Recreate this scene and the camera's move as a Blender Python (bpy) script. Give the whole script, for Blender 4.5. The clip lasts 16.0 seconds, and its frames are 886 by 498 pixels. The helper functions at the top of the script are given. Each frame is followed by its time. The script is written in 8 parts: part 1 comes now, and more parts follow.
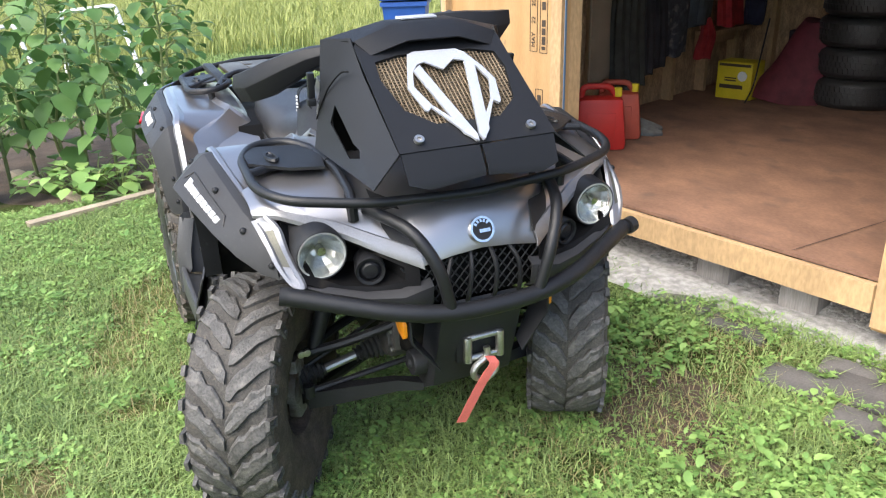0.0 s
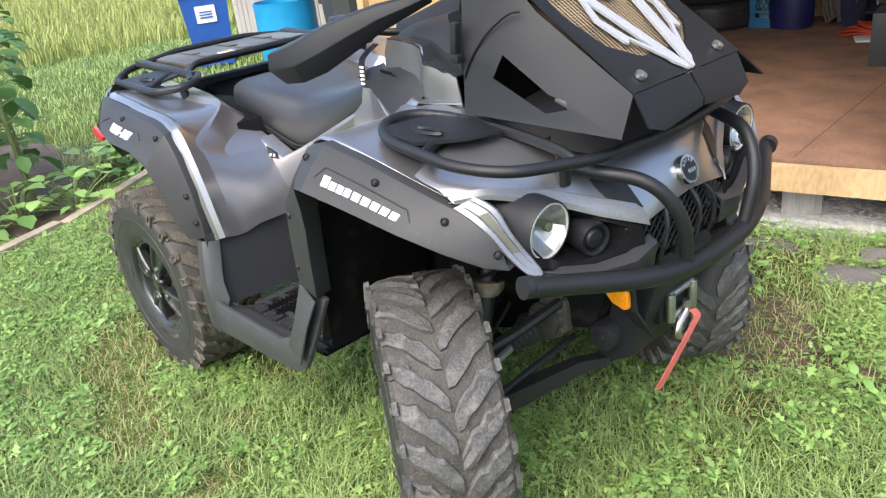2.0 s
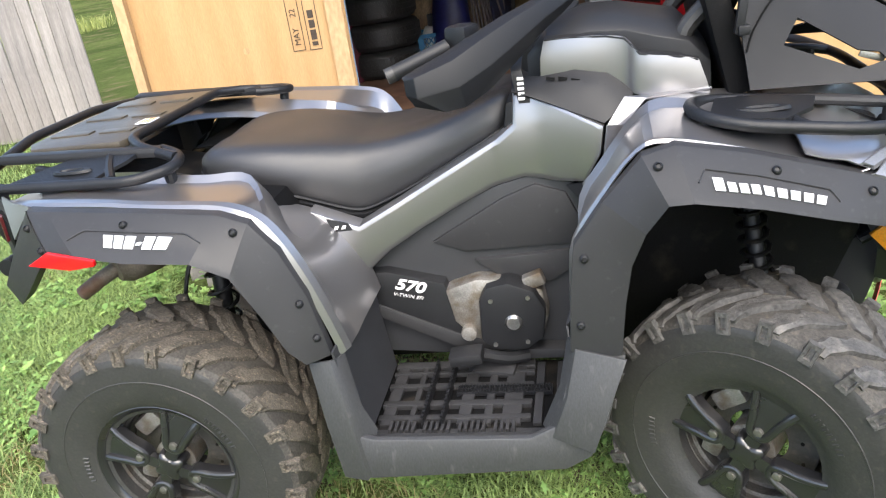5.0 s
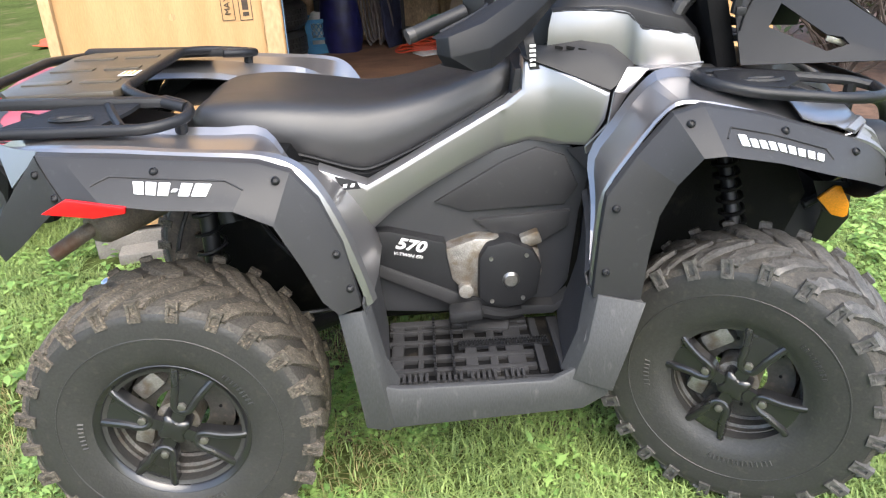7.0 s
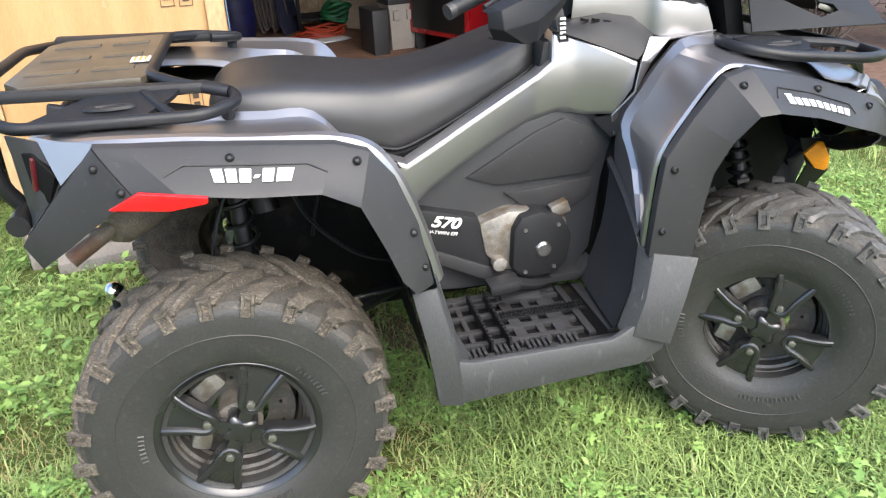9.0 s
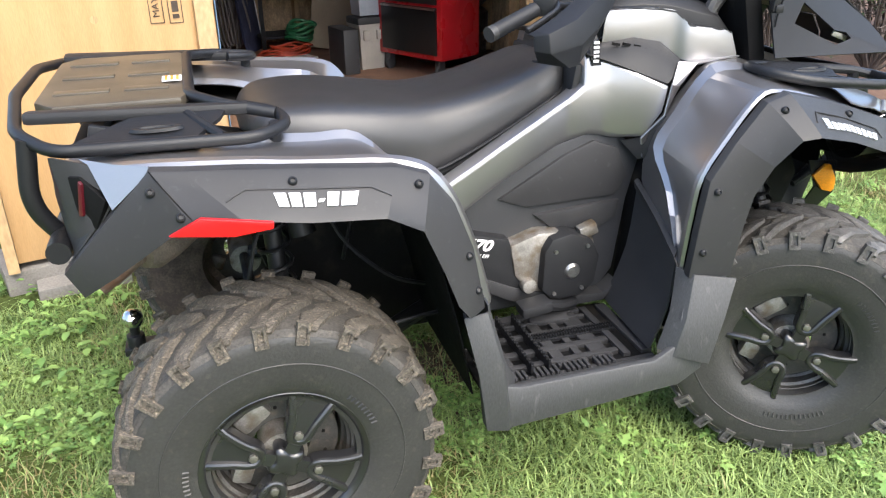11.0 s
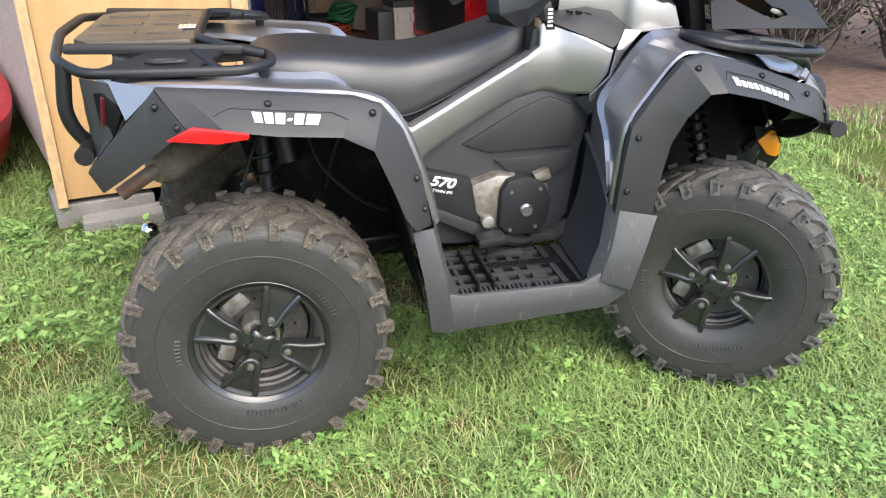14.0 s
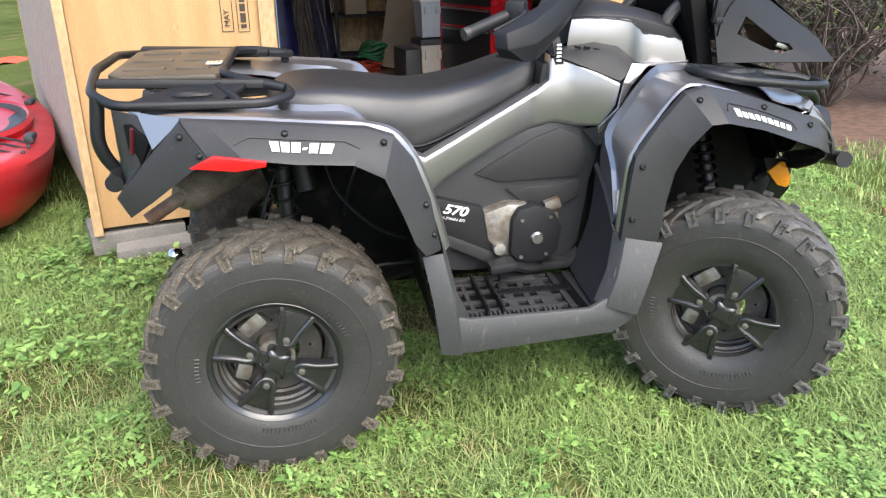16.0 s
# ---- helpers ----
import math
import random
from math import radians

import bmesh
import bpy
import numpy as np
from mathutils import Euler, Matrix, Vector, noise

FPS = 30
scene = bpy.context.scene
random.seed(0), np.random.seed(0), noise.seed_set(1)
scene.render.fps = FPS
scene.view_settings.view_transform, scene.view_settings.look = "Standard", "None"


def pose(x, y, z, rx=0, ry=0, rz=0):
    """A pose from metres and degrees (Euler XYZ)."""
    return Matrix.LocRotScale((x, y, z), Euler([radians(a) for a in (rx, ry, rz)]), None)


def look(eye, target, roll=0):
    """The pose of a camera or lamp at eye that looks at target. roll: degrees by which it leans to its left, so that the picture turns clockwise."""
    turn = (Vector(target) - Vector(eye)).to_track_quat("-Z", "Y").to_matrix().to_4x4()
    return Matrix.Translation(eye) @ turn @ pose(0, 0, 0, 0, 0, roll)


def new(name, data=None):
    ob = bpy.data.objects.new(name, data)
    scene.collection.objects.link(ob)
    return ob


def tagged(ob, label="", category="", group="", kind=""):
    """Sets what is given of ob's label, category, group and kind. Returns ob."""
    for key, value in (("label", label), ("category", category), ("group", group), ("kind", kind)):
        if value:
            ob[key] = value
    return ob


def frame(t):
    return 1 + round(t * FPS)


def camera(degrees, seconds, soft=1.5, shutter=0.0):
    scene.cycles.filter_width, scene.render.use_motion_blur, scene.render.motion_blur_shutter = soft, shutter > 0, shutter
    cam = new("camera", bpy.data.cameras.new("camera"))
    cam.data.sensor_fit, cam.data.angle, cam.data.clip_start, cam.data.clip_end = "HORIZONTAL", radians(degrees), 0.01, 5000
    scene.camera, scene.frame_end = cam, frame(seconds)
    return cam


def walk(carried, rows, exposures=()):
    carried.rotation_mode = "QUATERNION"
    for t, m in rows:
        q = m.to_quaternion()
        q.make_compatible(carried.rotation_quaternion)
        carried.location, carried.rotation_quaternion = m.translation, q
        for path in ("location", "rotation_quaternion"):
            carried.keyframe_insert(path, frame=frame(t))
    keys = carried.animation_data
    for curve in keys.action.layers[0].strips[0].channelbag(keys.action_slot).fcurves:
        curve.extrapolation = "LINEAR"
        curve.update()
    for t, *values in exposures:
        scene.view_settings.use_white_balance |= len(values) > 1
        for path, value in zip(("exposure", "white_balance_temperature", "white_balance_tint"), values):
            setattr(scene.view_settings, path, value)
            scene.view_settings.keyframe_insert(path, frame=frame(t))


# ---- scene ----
cam = camera(59.7, 16.0, soft=1.2)
PATH = [
    (0, (3.318, -0.823, 1.492), (1.622, -0.068, 0.748), -1.9),
    (0.5, (3.234, -0.999, 1.481), (1.593, -0.141, 0.726), -3.8),
    (1, (3.069, -1.135, 1.451), (1.482, -0.2, 0.671), -5.1),
    (1.5, (2.823, -1.28, 1.435), (1.309, -0.241, 0.644), -6.7),
    (2, (2.567, -1.476, 1.427), (1.183, -0.289, 0.604), -7.1),
    (2.5, (2.32, -1.602, 1.416), (1.05, -0.294, 0.593), -6.9),
    (3, (2.06, -1.692, 1.404), (0.933, -0.245, 0.607), -6.4),
    (3.5, (1.833, -1.857, 1.41), (0.896, -0.286, 0.601), -6.2),
    (4, (1.563, -1.916, 1.388), (0.763, -0.269, 0.585), -6.7),
    (4.2, (1.443, -1.913, 1.39), (0.712, -0.229, 0.595), -7.1),
    (6.3, (0.615, -2.048, 1.391), (0.667, -0.22, 0.581), -5.7),
    (6.5, (0.597, -2.068, 1.379), (0.669, -0.24, 0.571), -4.7),
    (7, (0.614, -2.058, 1.363), (0.636, -0.237, 0.537), -3.0),
    (7.5, (0.55, -2.069, 1.361), (0.572, -0.249, 0.532), -2.9),
    (8, (0.397, -2.098, 1.373), (0.516, -0.29, 0.527), -3.6),
    (8.2, (0.352, -2.091, 1.37), (0.519, -0.291, 0.513), -3.4),
    (10.3, (-0.05, -1.93, 1.346), (0.543, -0.223, 0.489), -2.1),
    (10.5, (-0.055, -1.935, 1.35), (0.526, -0.221, 0.5), -1.8),
    (11, (-0.059, -1.936, 1.363), (0.482, -0.197, 0.536), -0.8),
    (11.5, (-0.073, -1.948, 1.355), (0.424, -0.193, 0.536), 0.3),
    (12, (-0.08, -1.979, 1.34), (0.362, -0.215, 0.51), 0.9),
    (12.5, (-0.145, -2.094, 1.359), (0.314, -0.329, 0.539), 1.6),
    (13, (-0.17, -2.228, 1.348), (0.34, -0.477, 0.528), 2.1),
    (13.5, (-0.051, -2.306, 1.353), (0.418, -0.546, 0.527), 1.2),
    (14, (0.074, -2.346, 1.33), (0.484, -0.575, 0.496), 0.3),
    (14.5, (0.124, -2.362, 1.343), (0.524, -0.585, 0.517), -1.1),
    (15, (0.152, -2.388, 1.345), (0.579, -0.6, 0.557), -0.5),
    (15.5, (0.127, -2.427, 1.344), (0.515, -0.623, 0.574), -0.5),
    (16, (0.12, -2.435, 1.333), (0.452, -0.61, 0.584), -0.4),
]
walk(cam, [(t, look(eye, target, roll)) for t, eye, target, roll in PATH], [(0, 1.80), (3.5, 1.80), (7, 2.01), (12, 2.03), (14, 1.88), (16, 1.88)])

# ---- light ----
world = bpy.data.worlds.new("sky")
scene.world = world
world.use_nodes = True
wn = world.node_tree
wn.nodes.clear()
sky = wn.nodes.new("ShaderNodeTexSky")
sky.sky_type, sky.sun_disc = "NISHITA", False
sky.sun_elevation, sky.sun_rotation = radians(51), radians(161)
sky.air_density, sky.dust_density, sky.ozone_density = 1.0, 2.3, 1.0
soften_sky = wn.nodes.new("ShaderNodeHueSaturation")
soften_sky.inputs["Saturation"].default_value = 1.0
back = wn.nodes.new("ShaderNodeBackground")
back.inputs["Strength"].default_value = 0.14
out = wn.nodes.new("ShaderNodeOutputWorld")
wn.links.new(sky.outputs[0], soften_sky.inputs["Color"])
wn.links.new(soften_sky.outputs[0], back.inputs["Color"])
wn.links.new(back.outputs[0], out.inputs["Surface"])

sun_data = bpy.data.lights.new("sun", "SUN")
sun_data.energy, sun_data.angle, sun_data.color = 1.75, radians(60), (1.0, 0.94, 0.83)
sun = new("sun", sun_data)
sun.matrix_world = look((2.8, -6.5, 8.5), (0.6, 0.0, 0.0))
scene.view_settings.exposure = 1.75

# ---- mesh helpers ----
rng = random.Random(7)


def part(name, bm, material, parent=None, label="", sharp=35, thing=None):
    """Links a bmesh as one mesh object, under a thing or a part where a parent is given."""
    bmesh.ops.recalc_face_normals(bm, faces=bm.faces[:])
    me = bpy.data.meshes.new(name)
    bm.to_mesh(me)
    bm.free()
    me.polygons.foreach_set("use_smooth", [True] * len(me.polygons))
    me.set_sharp_from_angle(angle=radians(sharp))
    me.materials.append(material)
    ob = new(name, me)
    if parent is not None:
        ob.parent = parent
    if label:
        tagged(ob, label)
    return ob


def raw(name, verts, faces, material, parent=None, smooth=False):
    me = bpy.data.meshes.new(name)
    me.from_pydata(verts, [], faces)
    if smooth:
        me.polygons.foreach_set("use_smooth", [True] * len(me.polygons))
    me.materials.append(material)
    ob = new(name, me)
    if parent is not None:
        ob.parent = parent
    return ob


def soften(bm, offset=0.004, segments=2, angle=28):
    edges = [e for e in bm.edges if len(e.link_faces) == 2 and e.calc_face_angle(0) > radians(angle)]
    if edges:
        bmesh.ops.bevel(bm, geom=edges, offset=offset, segments=segments, affect="EDGES", profile=0.6, clamp_overlap=True)
    return bm


def box(bm, c, s, rot=None, bevel=0.0):
    m = Matrix.Translation(c) @ (rot or Matrix()) @ Matrix.Diagonal((*s, 1))
    if bevel <= 0:
        bmesh.ops.create_cube(bm, size=1, matrix=m)
        return bm
    b = bmesh.new()
    bmesh.ops.create_cube(b, size=1, matrix=m)
    bmesh.ops.bevel(b, geom=b.edges[:], offset=bevel, segments=2, affect="EDGES", profile=0.6, clamp_overlap=True)
    merge(bm, b)
    return bm


def merge(bm, other):
    me = bpy.data.meshes.new("tmp")
    other.to_mesh(me)
    other.free()
    bm.from_mesh(me)
    bpy.data.meshes.remove(me)
    return bm


def loft(bm, rings, ring_closed=False, ends=False, loop=False):
    vs = [[bm.verts.new(p) for p in r] for r in rings]
    n = len(vs[0])
    pairs = list(zip(vs, vs[1:])) + ([(vs[-1], vs[0])] if loop else [])
    for a, b in pairs:
        for i in range(n if ring_closed else n - 1):
            j = (i + 1) % n
            q = [a[i], a[j], b[j], b[i]]
            q = [v for k, v in enumerate(q) if (v.co - q[k - 1].co).length > 1e-6]
            if len(q) >= 3:
                bm.faces.new(q)
    if ends and ring_closed:
        bm.faces.new(vs[0][::-1])
        bm.faces.new(vs[-1])
    return bm


def shell(bm, thickness):
    bmesh.ops.recalc_face_normals(bm, faces=bm.faces[:])
    bmesh.ops.solidify(bm, geom=bm.faces[:], thickness=thickness)
    return bm


def smooth_line(pts, steps=6, closed=False):
    """A curve through the points."""
    p = [Vector(q) for q in pts]
    n = len(p)
    res = []
    for i in range(n if closed else n - 1):
        a, b, c, d = (p[(i + k) % n] if closed else p[min(max(i + k, 0), n - 1)] for k in (-1, 0, 1, 2))
        for s in range(steps):
            t = s / steps
            res.append(0.5 * (2 * b + (c - a) * t + (2 * a - 5 * b + 4 * c - d) * t * t + (3 * b - a - 3 * c + d) * t ** 3))
    if not closed:
        res.append(p[-1])
    return res


def rounded(pts, radius, steps=5, closed=False):
    """A line with its corners rounded off."""
    p = [Vector(q) for q in pts]
    n = len(p)
    res = []
    for i in range(n):
        if not closed and i in (0, n - 1):
            res.append(p[i])
            continue
        a, b, c = p[i - 1], p[i], p[(i + 1) % n]
        r = min(radius, (a - b).length * 0.48, (c - b).length * 0.48)
        s, e = b + (a - b).normalized() * r, b + (c - b).normalized() * r
        for k in range(steps + 1):
            t = k / steps
            res.append(s.lerp(b, t).lerp(b.lerp(e, t), t))
    return res


def tube(bm, pts, r, n=10, closed=False, caps=True, flat=1.0):
    p = [Vector(q) for q in pts]
    rings = []
    up = None
    m = len(p)
    for i in range(m):
        if closed:
            d = (p[(i + 1) % m] - p[i - 1]).normalized()
        else:
            d = (p[min(i + 1, m - 1)] - p[max(i - 1, 0)]).normalized()
        if up is None:
            up = d.orthogonal().normalized() if abs(d.z) > 0.95 else (Vector((0, 0, 1)) - d * d.z).normalized()
        up = (up - d * up.dot(d)).normalized()
        side = d.cross(up)
        rr = r[i] if isinstance(r, (list, tuple)) else r
        rings.append([p[i] + rr * (math.cos(2 * math.pi * k / n) * side + flat * math.sin(2 * math.pi * k / n) * up) for k in range(n)])
    loft(bm, rings, True, caps and not closed, closed)
    return bm


def prism(bm, poly, y0, y1, axis="y", bevel=0.0):
    """A flat outline given a thickness along one axis."""
    def at(a, b, d):
        return {"y": (a, d, b), "x": (d, a, b), "z": (a, b, d)}[axis]
    b = bmesh.new()
    loft(b, [[at(u, v, y0) for u, v in poly], [at(u, v, y1) for u, v in poly]], True, True)
    bmesh.ops.recalc_face_normals(b, faces=b.faces[:])
    if bevel > 0:
        soften(b, bevel, 2, 20)
    merge(bm, b)
    return bm


def lathe(bm, profile, n=48, m=None, loop=False):
    """Turns (radius, y) pairs round the y axis."""
    m = m or Matrix()
    rings = []
    for k in range(n):
        a = 2 * math.pi * k / n
        rings.append([m @ Vector((r * math.sin(a), h, r * math.cos(a))) for r, h in profile])
    vs = [[bm.verts.new(q) for q in ring] for ring in rings]
    for k in range(n):
        a, b = vs[k], vs[(k + 1) % n]
        cnt = len(profile)
        for i in range(cnt if loop else cnt - 1):
            j = (i + 1) % cnt
            bm.faces.new([a[i], a[j], b[j], b[i]])
    bmesh.ops.remove_doubles(bm, verts=bm.verts[:], dist=1e-6)
    return bm


def drum(bm, c, r, h, axis="y", n=20, bevel=0.0):
    rot = {"y": pose(0, 0, 0, 90), "x": pose(0, 0, 0, 0, 90), "z": Matrix()}[axis] if isinstance(axis, str) else axis
    b = bmesh.new()
    bmesh.ops.create_cone(b, cap_ends=True, segments=n, radius1=r, radius2=r, depth=h, matrix=Matrix.Translation(c) @ rot)
    if bevel > 0:
        soften(b, bevel, 2, 50)
    merge(bm, b)
    return bm


def turned(m, bm):
    bmesh.ops.transform(bm, matrix=m, verts=bm.verts[:])
    return bm


def thing(name, label, category, at=None, group="", kind=""):
    ob = new(name)
    if at is not None:
        ob.matrix_world = at
    return tagged(ob, label, category, group, kind)


# ---- materials ----
def mat(name, base, rough=0.5, metal=0.0, dark=0.7, scale=6.0, fine=90.0, bump=0.15, spec=0.5, coat=0.0, fine_amount=0.25,
        stretch=(1, 1, 1), tint=None, patch=0.5, random_tone=0.0, rough_var=0.15, dirt=None, dirt_amount=0.0, dirt_scale=5.0):
    """A surface of one base colour, varied at two scales, with a fine relief."""
    m = bpy.data.materials.new(name)
    m.use_nodes = True
    t = m.node_tree
    b = t.nodes["Principled BSDF"]
    tc = t.nodes.new("ShaderNodeTexCoord")
    mp = t.nodes.new("ShaderNodeMapping")
    mp.inputs["Scale"].default_value = stretch
    t.links.new(tc.outputs["Object"], mp.inputs["Vector"])

    def noise_node(s, detail=4):
        nn = t.nodes.new("ShaderNodeTexNoise")
        nn.inputs["Scale"].default_value = s
        nn.inputs["Detail"].default_value = detail
        t.links.new(mp.outputs[0], nn.inputs["Vector"])
        return nn.outputs["Fac"]

    def ramp(fac, lo, hi):
        r = t.nodes.new("ShaderNodeMapRange")
        r.inputs["From Min"].default_value, r.inputs["From Max"].default_value = lo, hi
        t.links.new(fac, r.inputs["Value"])
        return r.outputs[0]

    def mix(fac, a, c, kind="MIX"):
        x = t.nodes.new("ShaderNodeMix")
        x.data_type, x.blend_type = "RGBA", kind
        for sock, v in ((x.inputs[0], fac), (x.inputs[6], a), (x.inputs[7], c)):
            if isinstance(v, (int, float)):
                sock.default_value = v
            elif isinstance(v, tuple):
                sock.default_value = (*v, 1)
            else:
                t.links.new(v, sock)
        return x.outputs[2]

    big, small = noise_node(scale), noise_node(fine, 6)
    second = tint or tuple(c * dark for c in base)
    col = mix(ramp(big, 0.35, 0.35 + patch * 0.6), base, second)
    shade = tuple(c * (1 - fine_amount) for c in (1, 1, 1))
    col = mix(ramp(small, 0.35, 0.65), col, mix(1.0, col, shade, "MULTIPLY"))
    if dirt:
        col = mix(ramp(noise_node(dirt_scale, 8), 0.62 - dirt_amount * 0.4, 0.78 - dirt_amount * 0.3), col, dirt)
    if random_tone:
        oi = t.nodes.new("ShaderNodeObjectInfo")
        hs = t.nodes.new("ShaderNodeHueSaturation")
        rr = t.nodes.new("ShaderNodeMapRange")
        rr.inputs["To Min"].default_value, rr.inputs["To Max"].default_value = 1 - random_tone, 1 + random_tone
        t.links.new(oi.outputs["Random"], rr.inputs["Value"])
        t.links.new(rr.outputs[0], hs.inputs["Value"])
        t.links.new(col, hs.inputs["Color"])
        col = hs.outputs[0]
    t.links.new(col, b.inputs["Base Color"])
    rv = t.nodes.new("ShaderNodeMapRange")
    rv.inputs["To Min"].default_value, rv.inputs["To Max"].default_value = max(rough - rough_var * 0.5, 0.02), min(rough + rough_var, 1)
    t.links.new(big, rv.inputs["Value"])
    t.links.new(rv.outputs[0], b.inputs["Roughness"])
    b.inputs["Metallic"].default_value = metal
    b.inputs["Specular IOR Level"].default_value = spec
    b.inputs["Coat Weight"].default_value = coat
    b.inputs["Coat Roughness"].default_value = 0.12
    if bump:
        bp = t.nodes.new("ShaderNodeBump")
        bp.inputs["Strength"].default_value = bump
        bp.inputs["Distance"].default_value = 0.004
        t.links.new(small, bp.inputs["Height"])
        t.links.new(bp.outputs[0], b.inputs["Normal"])
    return m


def leaf_mat(name, a, c, rough=0.5, through_amount=0.25):
    """Leaves and blades, each of its own tone, that let some light through."""
    m = bpy.data.materials.new(name)
    m.use_nodes = True
    t = m.node_tree
    b = t.nodes["Principled BSDF"]
    g = t.nodes.new("ShaderNodeNewGeometry")
    r = t.nodes.new("ShaderNodeValToRGB")
    r.color_ramp.elements[0].color, r.color_ramp.elements[1].color = (*a, 1), (*c, 1)
    tc = t.nodes.new("ShaderNodeTexCoord")
    nn = t.nodes.new("ShaderNodeTexNoise")
    nn.inputs["Scale"].default_value = 1.3
    t.links.new(tc.outputs["Object"], nn.inputs["Vector"])
    ad = t.nodes.new("ShaderNodeMath")
    ad.operation = "MULTIPLY_ADD"
    ad.inputs[1].default_value, ad.inputs[2].default_value = 0.6, -0.05
    t.links.new(g.outputs["Random Per Island"], ad.inputs[0])
    ad2 = t.nodes.new("ShaderNodeMath")
    ad2.operation = "MULTIPLY_ADD"
    ad2.inputs[1].default_value = 0.5
    t.links.new(nn.outputs["Fac"], ad2.inputs[0])
    t.links.new(ad.outputs[0], ad2.inputs[2])
    t.links.new(ad2.outputs[0], r.inputs["Fac"])
    t.links.new(r.outputs["Color"], b.inputs["Base Color"])
    b.inputs["Roughness"].default_value = rough
    b.inputs["Specular IOR Level"].default_value = 0.3
    tr = t.nodes.new("ShaderNodeBsdfTranslucent")
    t.links.new(r.outputs["Color"], tr.inputs["Color"])
    mx = t.nodes.new("ShaderNodeMixShader")
    mx.inputs[0].default_value = through_amount
    t.links.new(b.outputs[0], mx.inputs[1])
    t.links.new(tr.outputs[0], mx.inputs[2])
    t.links.new(mx.outputs[0], t.nodes["Material Output"].inputs["Surface"])
    return m


PAINT = mat("titanium_paint", (0.315, 0.308, 0.315), 0.30, 0.85, 0.9, 3, 900, 0.02, coat=0.35, fine_amount=0.05, rough_var=0.06)

FLARE = mat("flare_plastic", (0.032, 0.032, 0.034), 0.44, 0, 0.85, 5, 900, 0.08, spec=0.28, fine_amount=0.10, dirt=(0.042, 0.042, 0.043), dirt_amount=0.0, dirt_scale=60)
BLACK = mat("black_plastic", (0.016, 0.0165, 0.0185), 0.48, 0, 0.85, 6, 700, 0.10, spec=0.3)
SKIRT = mat("scuffed_plastic", (0.044, 0.045, 0.047), 0.46, 0, 0.85, 5, 300, 0.12, dirt=(0.075, 0.074, 0.072), dirt_amount=0.03, dirt_scale=60, stretch=(1, 1, 0.35))
# Blacker than the black plastic: shade inside and behind parts is put into it.
SHADOWED = mat("shaded_black", (0.006, 0.006, 0.0065), 0.6, 0, 0.7, 8, 200, 0.2, spec=0.12, dirt=(0.022, 0.019, 0.015), dirt_amount=0.15, dirt_scale=14)
STEEL_BLACK = mat("powder_coated_steel", (0.011, 0.0115, 0.0135), 0.40, 0, 0.8, 8, 800, 0.2, spec=0.36)
GUARD = mat("coated_sheet", (0.010, 0.0105, 0.0125), 0.48, 0, 0.85, 4, 1200, 0.12, spec=0.28)
SEAT = mat("seat_vinyl", (0.026, 0.026, 0.028), 0.33, 0, 0.85, 5, 1200, 0.2, spec=0.6)
RUBBER = mat("tyre_rubber", (0.032, 0.0315, 0.031), 0.46, 0, 0.8, 9, 160, 0.2, dirt=(0.045, 0.041, 0.036), dirt_amount=0.08, dirt_scale=70)
TREAD = mat("worn_tread", (0.135, 0.116, 0.092), 0.75, 0, 0.55, 18, 210, 1.0, fine_amount=0.7, dirt=(0.23, 0.185, 0.135), dirt_amount=0.12, dirt_scale=110, stretch=(1, 2.2, 1))
TREAD_GREY = mat("scuffed_tread", (0.092, 0.088, 0.084), 0.55, 0, 0.65, 26, 150, 0.8, fine_amount=0.5, dirt=(0.115, 0.108, 0.098), dirt_amount=0.2, dirt_scale=34)
GROOVE = mat("dusty_groove", (0.066, 0.060, 0.052), 0.7, 0, 0.6, 14, 180, 0.6, fine_amount=0.5, dirt=(0.10, 0.085, 0.066), dirt_amount=0.1, dirt_scale=60)
RIM = mat("black_alloy", (0.022, 0.022, 0.024), 0.26, 0.25, 0.8, 8, 500, 0.04, coat=0.6)
# Brown of the shed's reflection is put into the rack plate's colour.
PLATEM = mat("reflection_browned_plate", (0.072, 0.060, 0.043), 0.38, 0, 0.7, 7, 400, 0.1, fine_amount=0.3)
BARREL = mat("dusty_barrel", (0.13, 0.123, 0.114), 0.42, 0.5, 0.6, 16, 200, 0.2, fine_amount=0.4, dirt=(0.07, 0.05, 0.038), dirt_amount=0.2, dirt_scale=22)
INNERDUST = mat("brown_wheel_dust", (0.105, 0.078, 0.060), 0.85, 0, 0.55, 22, 140, 0.6, fine_amount=0.45, dirt=(0.05, 0.036, 0.030), dirt_amount=0.3, dirt_scale=26)
STEEL = mat("bare_steel", (0.55, 0.54, 0.52), 0.35, 1, 0.8, 30, 300, 0.1)
ALLOY = mat("cast_alloy", (0.42, 0.40, 0.37), 0.5, 0.8, 0.6, 20, 260, 0.35, dirt=(0.16, 0.12, 0.08), dirt_amount=0.35, dirt_scale=18)
RUST = mat("rusty_steel", (0.36, 0.30, 0.24), 0.6, 0.4, 0.5, 12, 200, 0.4, dirt=(0.16, 0.075, 0.04), dirt_amount=0.3, dirt_scale=9)
CHROME = mat("chrome", (0.75, 0.75, 0.76), 0.1, 1, 0.95, 6, 100, 0.0)
SILVER = mat("brushed_silver", (0.62, 0.63, 0.66), 0.42, 0.6, 0.9, 12, 400, 0.05)
WHITE = mat("white_decal", (0.8, 0.8, 0.8), 0.4, 0, 0.95, 8, 300, 0.0)
